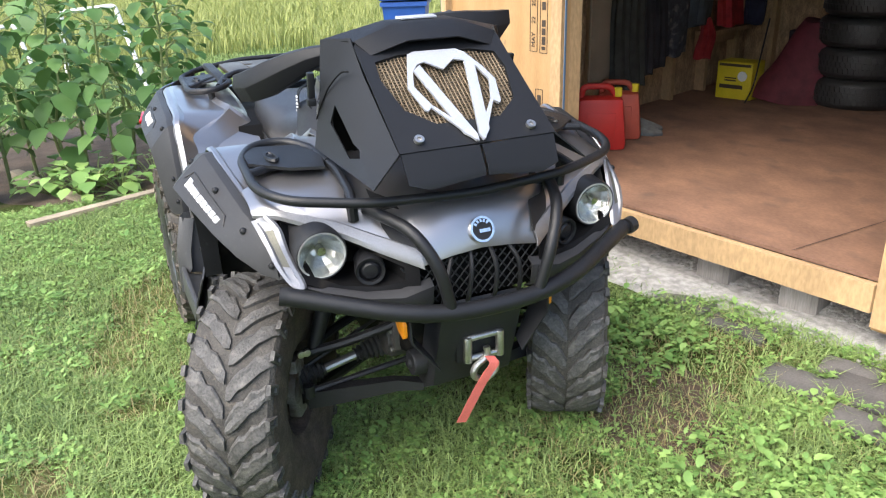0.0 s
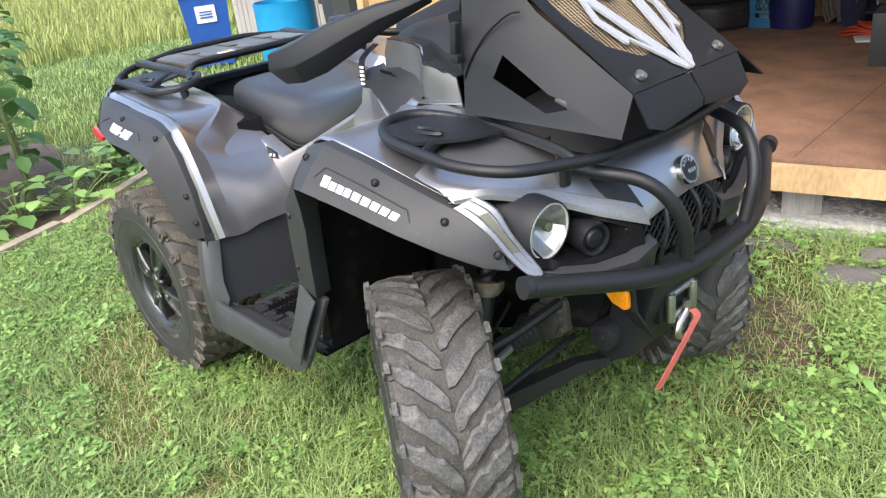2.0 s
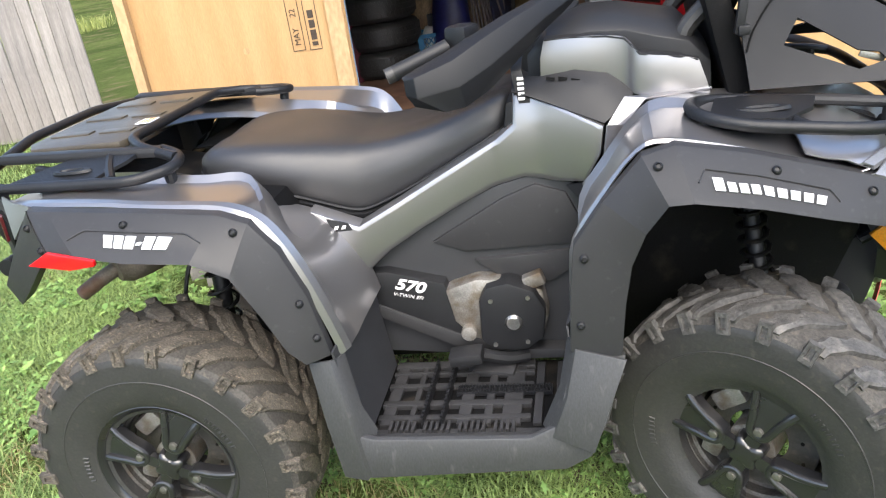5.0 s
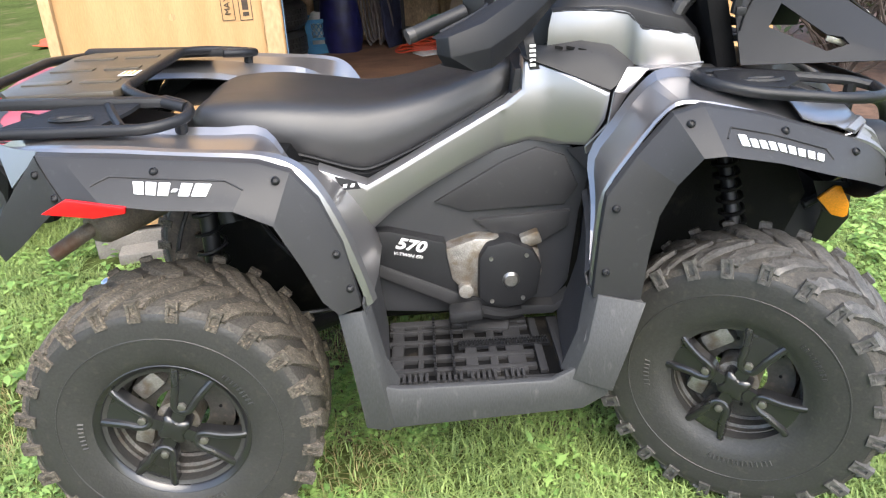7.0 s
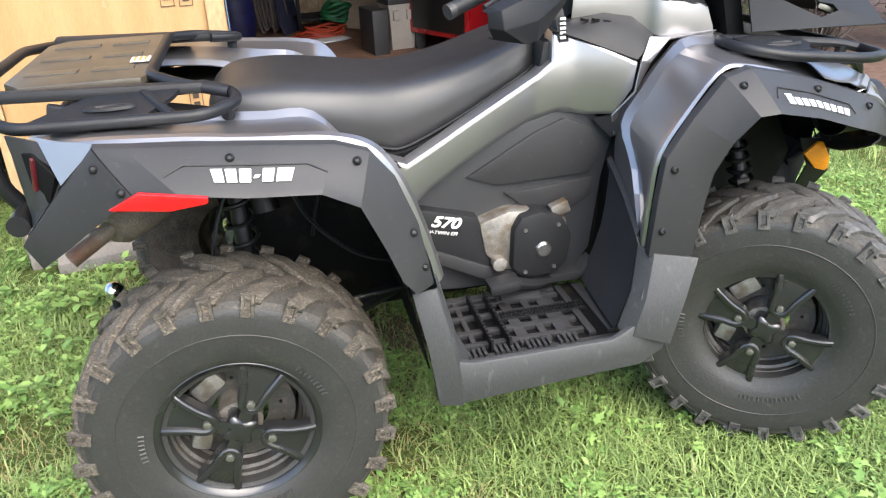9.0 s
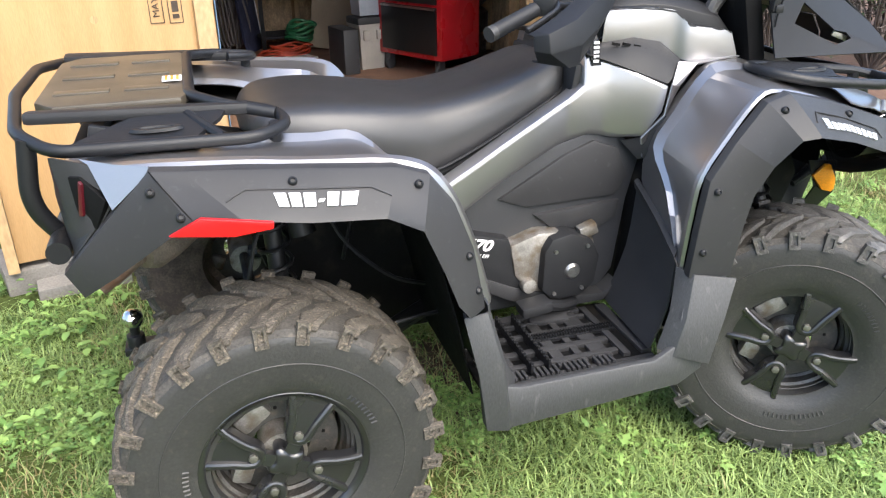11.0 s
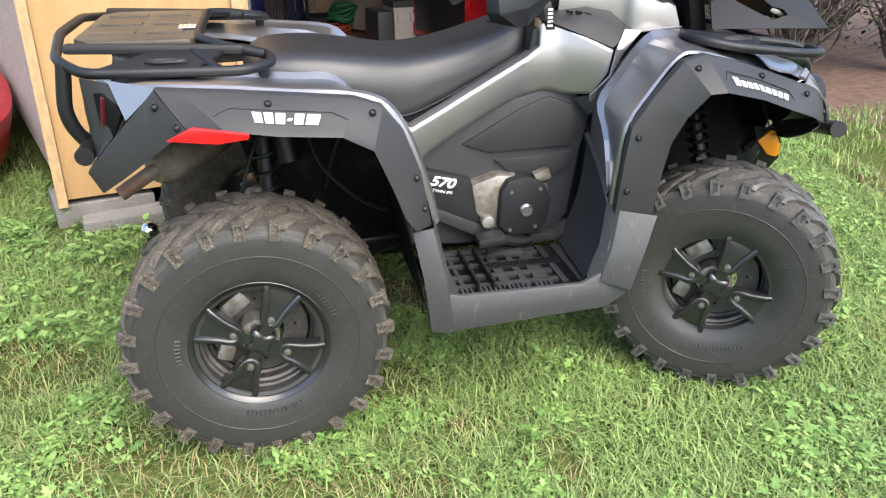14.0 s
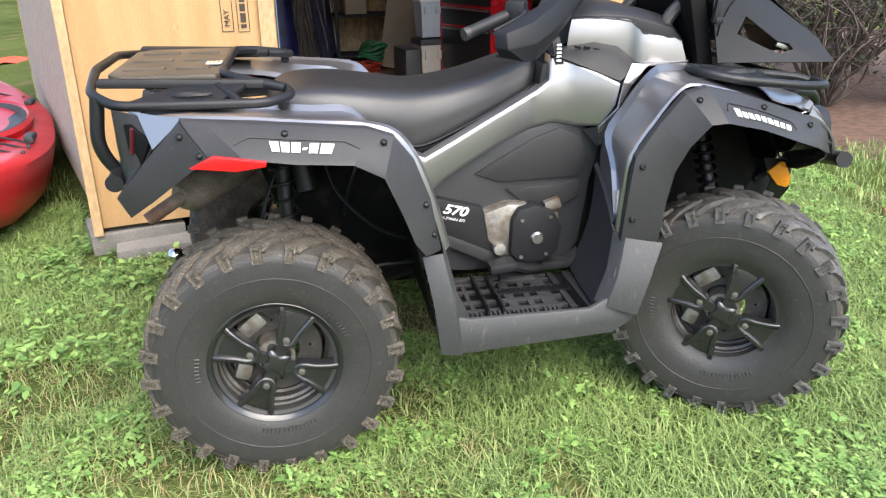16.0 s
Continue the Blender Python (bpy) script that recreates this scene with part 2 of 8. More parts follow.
RED_LENS = mat("red_lens", (0.75, 0.008, 0.012), 0.25, 0, 0.8, 8, 300, 0.0, coat=0.5)
DARK_RED = mat("dark_red_lens", (0.08, 0.006, 0.012), 0.3, 0, 0.8, 8, 300, 0.0, coat=0.4)
DULL_BOLT = mat("dull_bolt", (0.22, 0.215, 0.19), 0.45, 0.8, 0.8, 30, 300, 0.1)
GEARCASE = mat("painted_casting", (0.075, 0.072, 0.066), 0.5, 0.2, 0.7, 14, 160, 0.3, dirt=(0.12, 0.10, 0.08), dirt_amount=0.15, dirt_scale=40)
CHEEK = mat("silver_trim", (0.27, 0.27, 0.285), 0.36, 0.6, 0.9, 12, 400, 0.04)
MUTEDBLUE = mat("faded_blue_edge", (0.10, 0.17, 0.26), 0.6, 0, 0.85, 12, 300, 0.05)
SLOT = mat("bronze_grey_trim", (0.12, 0.116, 0.092), 0.5, 0.3, 0.9, 9, 300, 0.05)
SIDEPLASTIC = mat("satin_side_plastic", (0.034, 0.035, 0.039), 0.42, 0, 0.88, 5, 700, 0.1)
AMBER = mat("amber_lens", (0.85, 0.3, 0.01), 0.3, 0, 0.85, 8, 300, 0.0, coat=0.4)
STRAP = mat("red_strap", (0.72, 0.16, 0.13), 0.75, 0, 0.8, 12, 500, 0.4)
MESHM = mat("dusty_mesh", (0.16, 0.12, 0.075), 0.6, 0.4, 0.75, 10, 400, 0.2)

PLY = mat("plywood", (0.37, 0.215, 0.088), 0.65, 0, 0.86, 2.0, 60, 0.12, stretch=(6, 6, 0.6), fine_amount=0.14, tint=(0.42, 0.26, 0.118))
PLYEDGE = mat("plywood_edge", (0.48, 0.31, 0.15), 0.7, 0, 0.7, 5, 80, 0.2, stretch=(4, 4, 0.6))
LUMBER = mat("lumber", (0.50, 0.33, 0.17), 0.7, 0, 0.75, 4, 70, 0.2, stretch=(1, 1, 0.4), random_tone=0.12)
OSB = mat("strand_board", (0.58, 0.39, 0.22), 0.75, 0, 0.55, 22, 120, 0.4, stretch=(1, 1, 0.45), fine_amount=0.4)
SIDING = mat("weathered_strand_board", (0.44, 0.35, 0.29), 0.85, 0, 0.62, 26, 110, 0.6, stretch=(1, 1, 0.4), fine_amount=0.4, tint=(0.52, 0.42, 0.35))
SHEDFLOOR = mat("shed_floor_ply", (0.25, 0.135, 0.085), 0.75, 0, 0.72, 3.5, 60, 0.15, stretch=(1, 1.4, 1), fine_amount=0.2, dirt=(0.12, 0.07, 0.048), dirt_amount=0.12, dirt_scale=4.5)
CONCRETE = mat("concrete", (0.22, 0.205, 0.185), 0.85, 0, 0.75, 6, 120, 0.5)
PAVER = mat("paver", (0.125, 0.117, 0.11), 0.85, 0, 0.75, 8, 140, 0.5, random_tone=0.2)
GRAVEL = mat("gravel", (0.44, 0.425, 0.40), 0.85, 0, 0.6, 30, 200, 0.5)
EARTH = mat("earth", (0.115, 0.080, 0.056), 0.95, 0, 0.6, 9, 120, 1.0)
MULCH = mat("needle_litter", (0.14, 0.078, 0.052), 0.95, 0, 0.55, 14, 160, 1.0)
FENCEWOOD = mat("weathered_board", (0.36, 0.33, 0.31), 0.85, 0, 0.7, 6, 90, 0.4, stretch=(3, 3, 0.25), random_tone=0.18)
BOARD = mat("edging_board", (0.40, 0.33, 0.24), 0.8, 0, 0.7, 6, 90, 0.4, stretch=(1, 1, 1))
BLUEP = mat("blue_plastic", (0.02, 0.09, 0.36), 0.4, 0, 0.85, 5, 300, 0.08)
CYANP = mat("cyan_plastic", (0.01, 0.26, 0.52), 0.4, 0, 0.85, 5, 300, 0.08)
GREYP = mat("grey_plastic", (0.10, 0.11, 0.12), 0.5, 0, 0.85, 5, 300, 0.08)
DARKP = mat("dark_bin_plastic", (0.04, 0.042, 0.045), 0.5, 0, 0.85, 5, 300, 0.08)
REDP = mat("red_plastic", (0.50, 0.012, 0.02), 0.35, 0, 0.8, 4, 300, 0.05)
TOOLRED = mat("red_enamel", (0.5, 0.012, 0.018), 0.25, 0, 0.85, 5, 300, 0.03, coat=0.4)
GASRED = mat("fuel_can_red", (0.52, 0.02, 0.015), 0.45, 0, 0.8, 6, 300, 0.05)
YELLOW = mat("yellow_card", (0.68, 0.55, 0.02), 0.55, 0, 0.9, 8, 300, 0.02)
CRATEBLUE = mat("crate_blue", (0.02, 0.16, 0.32), 0.5, 0, 0.85, 8, 300, 0.05)
CLOTHDARK = mat("dark_cloth", (0.03, 0.03, 0.036), 0.9, 0, 0.6, 12, 300, 0.5)
CLOTHBLUE = mat("navy_cloth", (0.035, 0.04, 0.085), 0.9, 0, 0.6, 12, 300, 0.5)
CLOTHRED = mat("red_cloth", (0.36, 0.02, 0.025), 0.85, 0, 0.6, 12, 300, 0.5)
MAROON = mat("maroon_cloth", (0.14, 0.018, 0.03), 0.7, 0, 0.6, 10, 300, 0.4)
TAN = mat("tan_board", (0.36, 0.28, 0.19), 0.75, 0, 0.8, 5, 200, 0.2)
BEIGE = mat("beige_plastic", (0.48, 0.44, 0.38), 0.5, 0, 0.85, 5, 200, 0.1)
INK = mat("ink", (0.05, 0.035, 0.025), 0.8, 0, 0.9, 30, 300, 0.0)
GRASS = leaf_mat("grass_blades", (0.022, 0.072, 0.016), (0.41, 0.53, 0.185))
DRYGRASS = leaf_mat("dry_blades", (0.24, 0.19, 0.09), (0.42, 0.36, 0.18))
WEED = leaf_mat("broad_leaves", (0.06, 0.16, 0.036), (0.37, 0.54, 0.165))
CROP = leaf_mat("garden_leaves", (0.05, 0.12, 0.03), (0.13, 0.24, 0.07))
STEMS = leaf_mat("green_stems", (0.12, 0.17, 0.06), (0.28, 0.32, 0.14))
TWIG = mat("twigs", (0.11, 0.085, 0.075), 0.9, 0, 0.6, 10, 200, 0.3)
DARKLEAF = leaf_mat("shrub_leaves", (0.018, 0.03, 0.012), (0.045, 0.07, 0.025))

GLASS = bpy.data.materials.new("clear_glass")
GLASS.use_nodes = True
gb = GLASS.node_tree.nodes["Principled BSDF"]
gb.inputs["Transmission Weight"].default_value, gb.inputs["Roughness"].default_value, gb.inputs["IOR"].default_value = 1.0, 0.02, 1.3
REFLECTOR = mat("lamp_reflector", (0.62, 0.64, 0.62), 0.25, 1, 0.95, 6, 100, 0.0)
FROSTED = mat("frosted_rim", (0.42, 0.42, 0.40), 0.3, 0, 0.9, 6, 100, 0.0)

# ---- ground ----
def ground_z(x, y):
    """The lawn: level round the quad, falling gently away behind it."""
    fall = -0.055 * max(0.0, -1.8 - x) if x > -14 else -0.67
    return fall - 0.028 + 0.018 * noise.noise(Vector((x * 0.9, y * 0.9, 0.3))) + 0.006 * noise.noise(Vector((x * 4, y * 4, 2.0)))


def steps(stops):
    res = []
    for a, b, n in stops:
        res += [a + (b - a) * i / n for i in range(n)]
    return res + [stops[-1][1]]


gx = steps([(-900, -120, 5), (-120, -20, 14), (-20, -5, 30), (-5, 5, 110), (5, 20, 20), (20, 120, 8), (120, 900, 4)])
gy = steps([(-900, -120, 5), (-120, -20, 10), (-20, -4, 20), (-4, 4, 90), (4, 20, 24), (20, 120, 10), (120, 900, 4)])
gv = [(x, y, ground_z(x, y)) for y in gy for x in gx]
gf = [(j * len(gx) + i, j * len(gx) + i + 1, (j + 1) * len(gx) + i + 1, (j + 1) * len(gx) + i) for j in range(len(gy) - 1) for i in range(len(gx) - 1)]


def lawn_mat():
    m = mat("lawn", (0.058, 0.080, 0.026), 1.0, 0, 0.6, 0.35, 60, 1.0, spec=0.0, tint=(0.11, 0.135, 0.044), fine_amount=0.5, dirt=(0.13, 0.105, 0.06), dirt_amount=0.16, dirt_scale=2.2)
    return m


LAWN = lawn_mat()
ground = raw("ground", gv, gf, LAWN, smooth=True)
tagged(ground, "patchy mown green lawn with bare earth spots", "lawn", kind="structure")

# ---- shed ----
FL, FR = Vector((-0.82, 1.126, 0)), Vector((2.39, 1.91, 0))
BL, BR = Vector((-2.08, 4.62, 0)), Vector((2.13, 5.22, 0))
FLOOR_Z = 0.26
ALONG = (FR - FL).normalized()
INTO = Vector((-ALONG.y, ALONG.x, 0))
U_JAMB, U_RIGHT = 0.876, 2.49
YAW = math.degrees(math.atan2(ALONG.y, ALONG.x))


def shed_at(u, v, z, turn=0):
    """A pose by metres along the shed's front, into it and up."""
    p = FL + ALONG * u + INTO * v
    return pose(p.x, p.y, z, 0, 0, YAW + turn)


def wall_between(name, a, b, z0, z1, thick, material, label, category="wall", parent=None):
    d = (b - a).normalized()
    nrm = Vector((-d.y, d.x, 0)) * thick
    bm = bmesh.new()
    loft(bm, [[Vector((p.x, p.y, z)) for p in (a, b, b + nrm, a + nrm)] for z in (z0, z1)], True, True)
    ob = part(name, bm, material, parent)
    if parent is None:
        tagged(ob, label, category, kind="structure")
    return ob


P_JAMB, P_RIGHT = FL + ALONG * U_JAMB, FL + ALONG * U_RIGHT
wall_front_a = wall_between("wall_front_a", FL, P_JAMB, 0.10, 2.35, 0.03, PLY, "honey-coloured plywood front wall of the shed")
wall_front_b = wall_between("wall_front_b", P_RIGHT, FR, 0.06, 2.35, 0.03, PLY, "honey-coloured plywood front wall beside the opening")
wall_header = wall_between("wall_header", P_JAMB, P_RIGHT, 2.02, 2.35, 0.03, PLY, "plywood header above the shed opening")
wall_west = wall_between("wall_west", BL, FL, 0.10, 2.35, 0.03, SIDING, "weathered strand board side wall of the shed")
wall_east = wall_between("wall_east", FR, BR, 0.10, 2.35, 0.03, SIDING, "weathered strand board side wall of the shed")
wall_north = wall_between("wall_north", BR, BL, 0.10, 2.35, 0.03, OSB, "bare strand board back wall inside the shed")
# inside lining of the side walls
off = 0.035
lin_w = wall_between("wall_lining_a", BL + ALONG * off + INTO * 0.0, FL + ALONG * off + INTO * 0.05, FLOOR_Z, 2.3, -0.004, OSB, "bare strand board inside the shed")
lin_e = wall_between("wall_lining_b", FR - ALONG * off + INTO * 0.05, BR - ALONG * off, FLOOR_Z, 2.3, -0.004, OSB, "bare strand board inside the shed")
bm = bmesh.new()
loft(bm, [[Vector((p.x, p.y, z)) for p in (FL + INTO * 0.03, FR + INTO * 0.03, BR, BL)] for z in (FLOOR_Z - 0.016, FLOOR_Z)], True, True)
shed_floor = tagged(part("floor", bm, SHEDFLOOR), "worn reddish plywood shed floor with dark stains", "floor", kind="structure")
bm = bmesh.new()
over = 0.25
cs = [FL - ALONG * over - INTO * over, FR + ALONG * over - INTO * over, BR + ALONG * over + INTO * over, BL - ALONG * over + INTO * over]
loft(bm, [[Vector((p.x, p.y, z)) for p in cs] for z in (2.36, 2.42)], True, True)
tagged(part("ceiling", bm, OSB), "strand board roof deck of the shed", "ceiling", kind="structure")


def stick(name, a, b, w, d, material, parent=None, bevel=0.004):
    """A length of sawn timber from a to b, w wide along the shed's front and d deep."""
    a, b = Vector(a), Vector(b)
    axis = (b - a).normalized()
    side = (ALONG if abs(axis.dot(ALONG)) < 0.9 else INTO)
    third = axis.cross(side).normalized()
    side = third.cross(axis).normalized()
    bm = bmesh.new()
    loft(bm, [[p + side * (sx * w / 2) + third * (sy * d / 2) for sx, sy in ((-1, -1), (1, -1), (1, 1), (-1, 1))] for p in (a, b)], True, True)
    soften(bm, bevel, 1, 40)
    return part(name, bm, material, parent)


def up(p, z):
    return Vector((p.x, p.y, z))


trim = thing("shed_framing", "light sawn timber framing of the shed", "framing", kind="structure")
stick("jamb", up(P_JAMB + INTO * 0.07 - ALONG * 0.02, FLOOR_Z), up(P_JAMB + INTO * 0.07 - ALONG * 0.02, 2.02), 0.038, 0.089, LUMBER, trim)
stick("jamb", up(P_RIGHT + INTO * 0.07 + ALONG * 0.02, FLOOR_Z), up(P_RIGHT + INTO * 0.07 + ALONG * 0.02, 2.02), 0.038, 0.089, LUMBER, trim)
stick("corner_post", up(FL - ALONG * 0.022 + INTO * 0.02, 0.08), up(FL - ALONG * 0.022 + INTO * 0.02, 2.35), 0.04, 0.13, LUMBER, trim)
stick("door_edge", up(P_JAMB - ALONG * 0.045 - INTO * 0.012, 0.10), up(P_JAMB - ALONG * 0.045 - INTO * 0.012, 2.02), 0.07, 0.022, LUMBER, trim)
stick("blue_edge", up(P_JAMB + ALONG * 0.004 - INTO * 0.006, 0.10), up(P_JAMB + ALONG * 0.004 - INTO * 0.006, 2.02), 0.004, 0.012, MUTEDBLUE, trim)
stick("door_edge", up(P_RIGHT + ALONG * 0.04 - INTO * 0.012, 0.08), up(P_RIGHT + ALONG * 0.04 - INTO * 0.012, 2.02), 0.075, 0.022, LUMBER, trim)
stick("sill_beam", up(P_JAMB - INTO * 0.02 + ALONG * 0.01, 0.197), up(P_RIGHT - INTO * 0.02, 0.197), 0.04, 0.112, LUMBER, trim)
for f in (0.06, 0.2, 0.34, 0.48, 0.62, 0.76, 0.9):
    q = FL.lerp(BL, f) + ALONG * 0.085
    stick("stud", up(q, FLOOR_Z), up(q, 2.3), 0.089, 0.038, LUMBER, trim)
    q = FR.lerp(BR, f) - ALONG * 0.085
    stick("stud", up(q, FLOOR_Z), up(q, 2.3), 0.089, 0.038, LUMBER, trim)
for f in (0.08, 0.2, 0.32, 0.44, 0.56, 0.68, 0.8, 0.92):
    q = BL.lerp(BR, f) - INTO * 0.06
    stick("stud", up(q, FLOOR_Z), up(q, 2.3), 0.038, 0.089, LUMBER, trim)
# floor joint and supports
for k, u in enumerate((1.05, 1.72, 2.12)):
    blk = tagged(part("support_block", box(bmesh.new(), (0, 0, 0.045), (0.16, 0.3, 0.20), None, 0.006), FENCEWOOD), "short weathered block propping up the shed floor", "block", "blocks under the shed")
    blk.matrix_world = shed_at(u + 0.03, 0.22, 0.0, 3 * k)
for u, v, s, h, t in ((0.10, -0.06, (0.42, 0.30), 0.115, 4), (0.17, -0.25, (0.34, 0.16), 0.065, -2)):
    sl = tagged(part("concrete_slab", box(bmesh.new(), (0, 0, h / 2), (s[0], s[1], h), None, 0.012), CONCRETE), "grey concrete slab lying under the shed corner", "slab", "slabs under the shed corner")
    sl.matrix_world = shed_at(u + 0.04, v + 0.20, -0.04, t)
# plank joint in the floor
bm = bmesh.new()
j0, j1 = FL + ALONG * 2.12 + INTO * 0.05, FL + ALONG * 2.34 + INTO * 1.45
jd = (j1 - j0).normalized()
js = Vector((-jd.y, jd.x, 0)) * 0.002
loft(bm, [[up(p - js, z), up(p + js, z)] for p, z in ((j0, FLOOR_Z + 0.003), (j1, FLOOR_Z + 0.003))])
tagged(part("floor_joint", bm, INK), "dark joint between two floor sheets", "joint", kind="structure")


# stamps printed on the sheet
def ink_bars(parent, x0, z0, w, h, lines, tall=True):
    """A framed printed stamp: a thin frame; bars inside it."""
    fr = bmesh.new()
    e = 0.003
    for c, s in (((x0 + w / 2, z0), (w, e)), ((x0 + w / 2, z0 + h), (w, e)), ((x0, z0 + h / 2), (e, h)), ((x0 + w, z0 + h / 2), (e, h))):
        box(fr, (c[0], 0, c[1]), (s[0], 0.001, s[1]))
    for a, b in lines:
        box(fr, (x0 + w / 2, 0, z0 + h * (a + b) / 2), (w * 0.5, 0.001, h * (b - a)))
    return part("stamp", fr, INK, parent)


def lettering(name, text, size, material, parent, m, shear=0.0, extrude=0.0008, wide=1.0, bold=0.0):
    cu = bpy.data.curves.new(name, "FONT")
    cu.body, cu.size, cu.shear, cu.extrude, cu.offset = text, size, shear, extrude, bold
    cu.align_x, cu.align_y = "CENTER", "CENTER"
    tmp = bpy.data.objects.new("tmp", cu)
    me = bpy.data.meshes.new_from_object(tmp)
    bpy.data.objects.remove(tmp)
    me.name = name
    me.transform(m @ Matrix.Diagonal((wide, 1, 1, 1)))
    me.materials.append(material)
    ob = new(name, me)
    ob.parent = parent
    return ob


stamp_sheet = thing("sheet_stamp", "black ink stamps printed on the plywood", "stamp", shed_at(0.632, -0.003, 0.945))
ink_bars(stamp_sheet, 0.0, 0.0, 0.05, 0.28, ())
ink_bars(stamp_sheet, 0.071, -0.004, 0.05, 0.27, ((0.06, 0.12), (0.15, 0.3), (0.33, 0.45), (0.48, 0.6), (0.78, 0.92)))
for s, z in (("MAY", 0.058), ("22", 0.155), ("20", 0.238)):
    lettering("stamp_text", s, 0.036, INK, stamp_sheet, pose(0.025, -0.0005, z, 90) @ pose(0, 0, 0, 0, 0, 90))
ink_bars(stamp_sheet, 0.045, -0.47, 0.05, 0.28, ((0.06, 0.3), (0.35, 0.6), (0.7, 0.9)))
kn = bmesh.new()
drum(kn, (0.434, -0.001, 0.975), 0.014, 0.002, "y", 16)
drum(kn, (0.28, -0.001, 0.62), 0.01, 0.002, "y", 16)
knots = part("knots", kn, PLYEDGE)
knots.matrix_world = shed_at(0, -0.001, 0)
tagged(knots, "brown knots in the plywood sheet", "knot", kind="structure")

# ---- gravel, pavers, litter ----
def patch(name, poly, lift, material, label, category, n=36):
    """A low uneven patch laid on the ground, with a ragged edge."""
    c = Vector((sum(p[0] for p in poly) / len(poly), sum(p[1] for p in poly) / len(poly), 0))
    ring = smooth_line([(x, y, 0) for x, y in poly], 6, True)
    bm = bmesh.new()
    rings = []
    for f in (0.0001, 0.35, 0.6, 0.8, 0.93, 1.0):
        row = []
        for k, p in enumerate(ring):
            q = c + (p - c) * (f * (1 + 0.06 * noise.noise(Vector((k * 0.7, 3, 1)))))
            q.z = ground_z(q.x, q.y) + (lift * (1 - f ** 6) if f < 1 else -0.012) + 0.006 * noise.noise(q * 9)
            row.append(q)
        rings.append(row)
    loft(bm, rings, True)
    ob = part(name, bm, material)
    return tagged(ob, label, category, kind="structure")


patch("gravel_bed", [(0.0, 1.25), (0.7, 1.22), (1.2, 1.45), (1.75, 1.7), (2.3, 1.95), (2.2, 2.3), (1.0, 2.1), (0.0, 1.9)], 0.03, GRAVEL, "grey crushed stone strip along the shed", "gravel")
patch("bare_earth_a", [(1.15, 0.45), (1.5, 0.35), (1.85, 0.52), (1.98, 0.85), (1.65, 1.05), (1.3, 1.0), (1.1, 0.75)], 0.006, EARTH, "trodden bare brown earth beside the front wheel", "bare earth")
patch("bare_earth_b", [(-0.1, -0.32), (0.6, -0.25), (1.1, -0.3), (1.15, 0.3), (0.5, 0.38), (-0.1, 0.3)], 0.004, EARTH, "thin shaded earth under the quad", "bare earth")
patch("needle_litter", [(2.75, 2.4), (3.6, 1.75), (5.2, 1.6), (9, 2.5), (9, 9), (3.2, 9), (2.6, 5)], 0.012, MULCH, "brown fallen needles below the brush", "litter")
patch("garden_soil", [(-1.98, -0.35), (-1.85, -1.0), (-2.8, -1.75), (-5.0, -2.6), (-7.0, -1.5), (-6.0, 0.2), (-3.4, 0.8), (-2.55, 0.55)], 0.02, EARTH, "bare brown garden soil", "soil")


def stone_mesh(r, squash, seed, pts=9):
    rr = random.Random(seed)
    bm = bmesh.new()
    bmesh.ops.create_icosphere(bm, subdivisions=1, radius=r)
    for v in bm.verts:
        v.co *= 0.72 + 0.5 * rr.random()
        v.co.z *= squash
    return bm


def scatter(name, bms, places, material, label, category):
    """Many small solid pieces joined into one mesh."""
    verts, faces = [], []
    for (p, s, a), b in places:
        n0 = len(verts)
        src = bms[b]
        ca, sa = math.cos(a), math.sin(a)
        for v in src[0]:
            verts.append((p[0] + s * (v[0] * ca - v[1] * sa), p[1] + s * (v[0] * sa + v[1] * ca), p[2] + s * v[2]))
        faces += [tuple(i + n0 for i in f) for f in src[1]]
    ob = raw(name, verts, faces, material)
    return tagged(ob, label, category, kind="stuff")


def plain(bm):
    bm.verts.index_update()
    d = ([tuple(v.co) for v in bm.verts], [tuple(v.index for v in f.verts) for f in bm.faces])
    bm.free()
    return d


kinds = [plain(stone_mesh(1, 0.6, k)) for k in range(6)]
places = []
for _ in range(5200):
    u, v = rng.uniform(0.7, 3.3), rng.gauss(0.24, 0.16)
    p = FL + ALONG * u + INTO * v
    if v < -0.3 or v > 0.7:
        continue
    places.append((((p.x, p.y, ground_z(p.x, p.y) + (0.03 if v > 0.1 else 0.016)), rng.uniform(0.004, 0.013) * (1.6 if rng.random() < 0.08 else 1), rng.uniform(0, 6.3)), rng.randrange(6)))
scatter("gravel_stones", kinds, places, GRAVEL, "loose grey crushed stones beside the shed", "gravel")

pav = thing("paver_path", "dark grey weathered paving stones sunk in the lawn", "paving", kind="structure")
for x, y, w, d, a in ((1.66, 1.28, 0.24, 0.17, 20), (1.83, 1.42, 0.26, 0.2, 24), (1.95, 1.25, 0.2, 0.15, 22), (2.1, 1.45, 0.28, 0.26, 20), (1.7, 1.5, 0.2, 0.15, 24), (2.02, 1.66, 0.26, 0.2, 22), (1.25, 1.42, 0.26, 0.16, 16), (0.98, 1.36, 0.24, 0.15, 14)):
    b = part("paver", box(bmesh.new(), (0, 0, 0), (w, d, 0.04), None, 0.008), PAVER, pav)
    b.matrix_local = pose(x, y, ground_z(x, y) + 0.004, rng.uniform(-1.5, 1.5), rng.uniform(-1.5, 1.5), a)

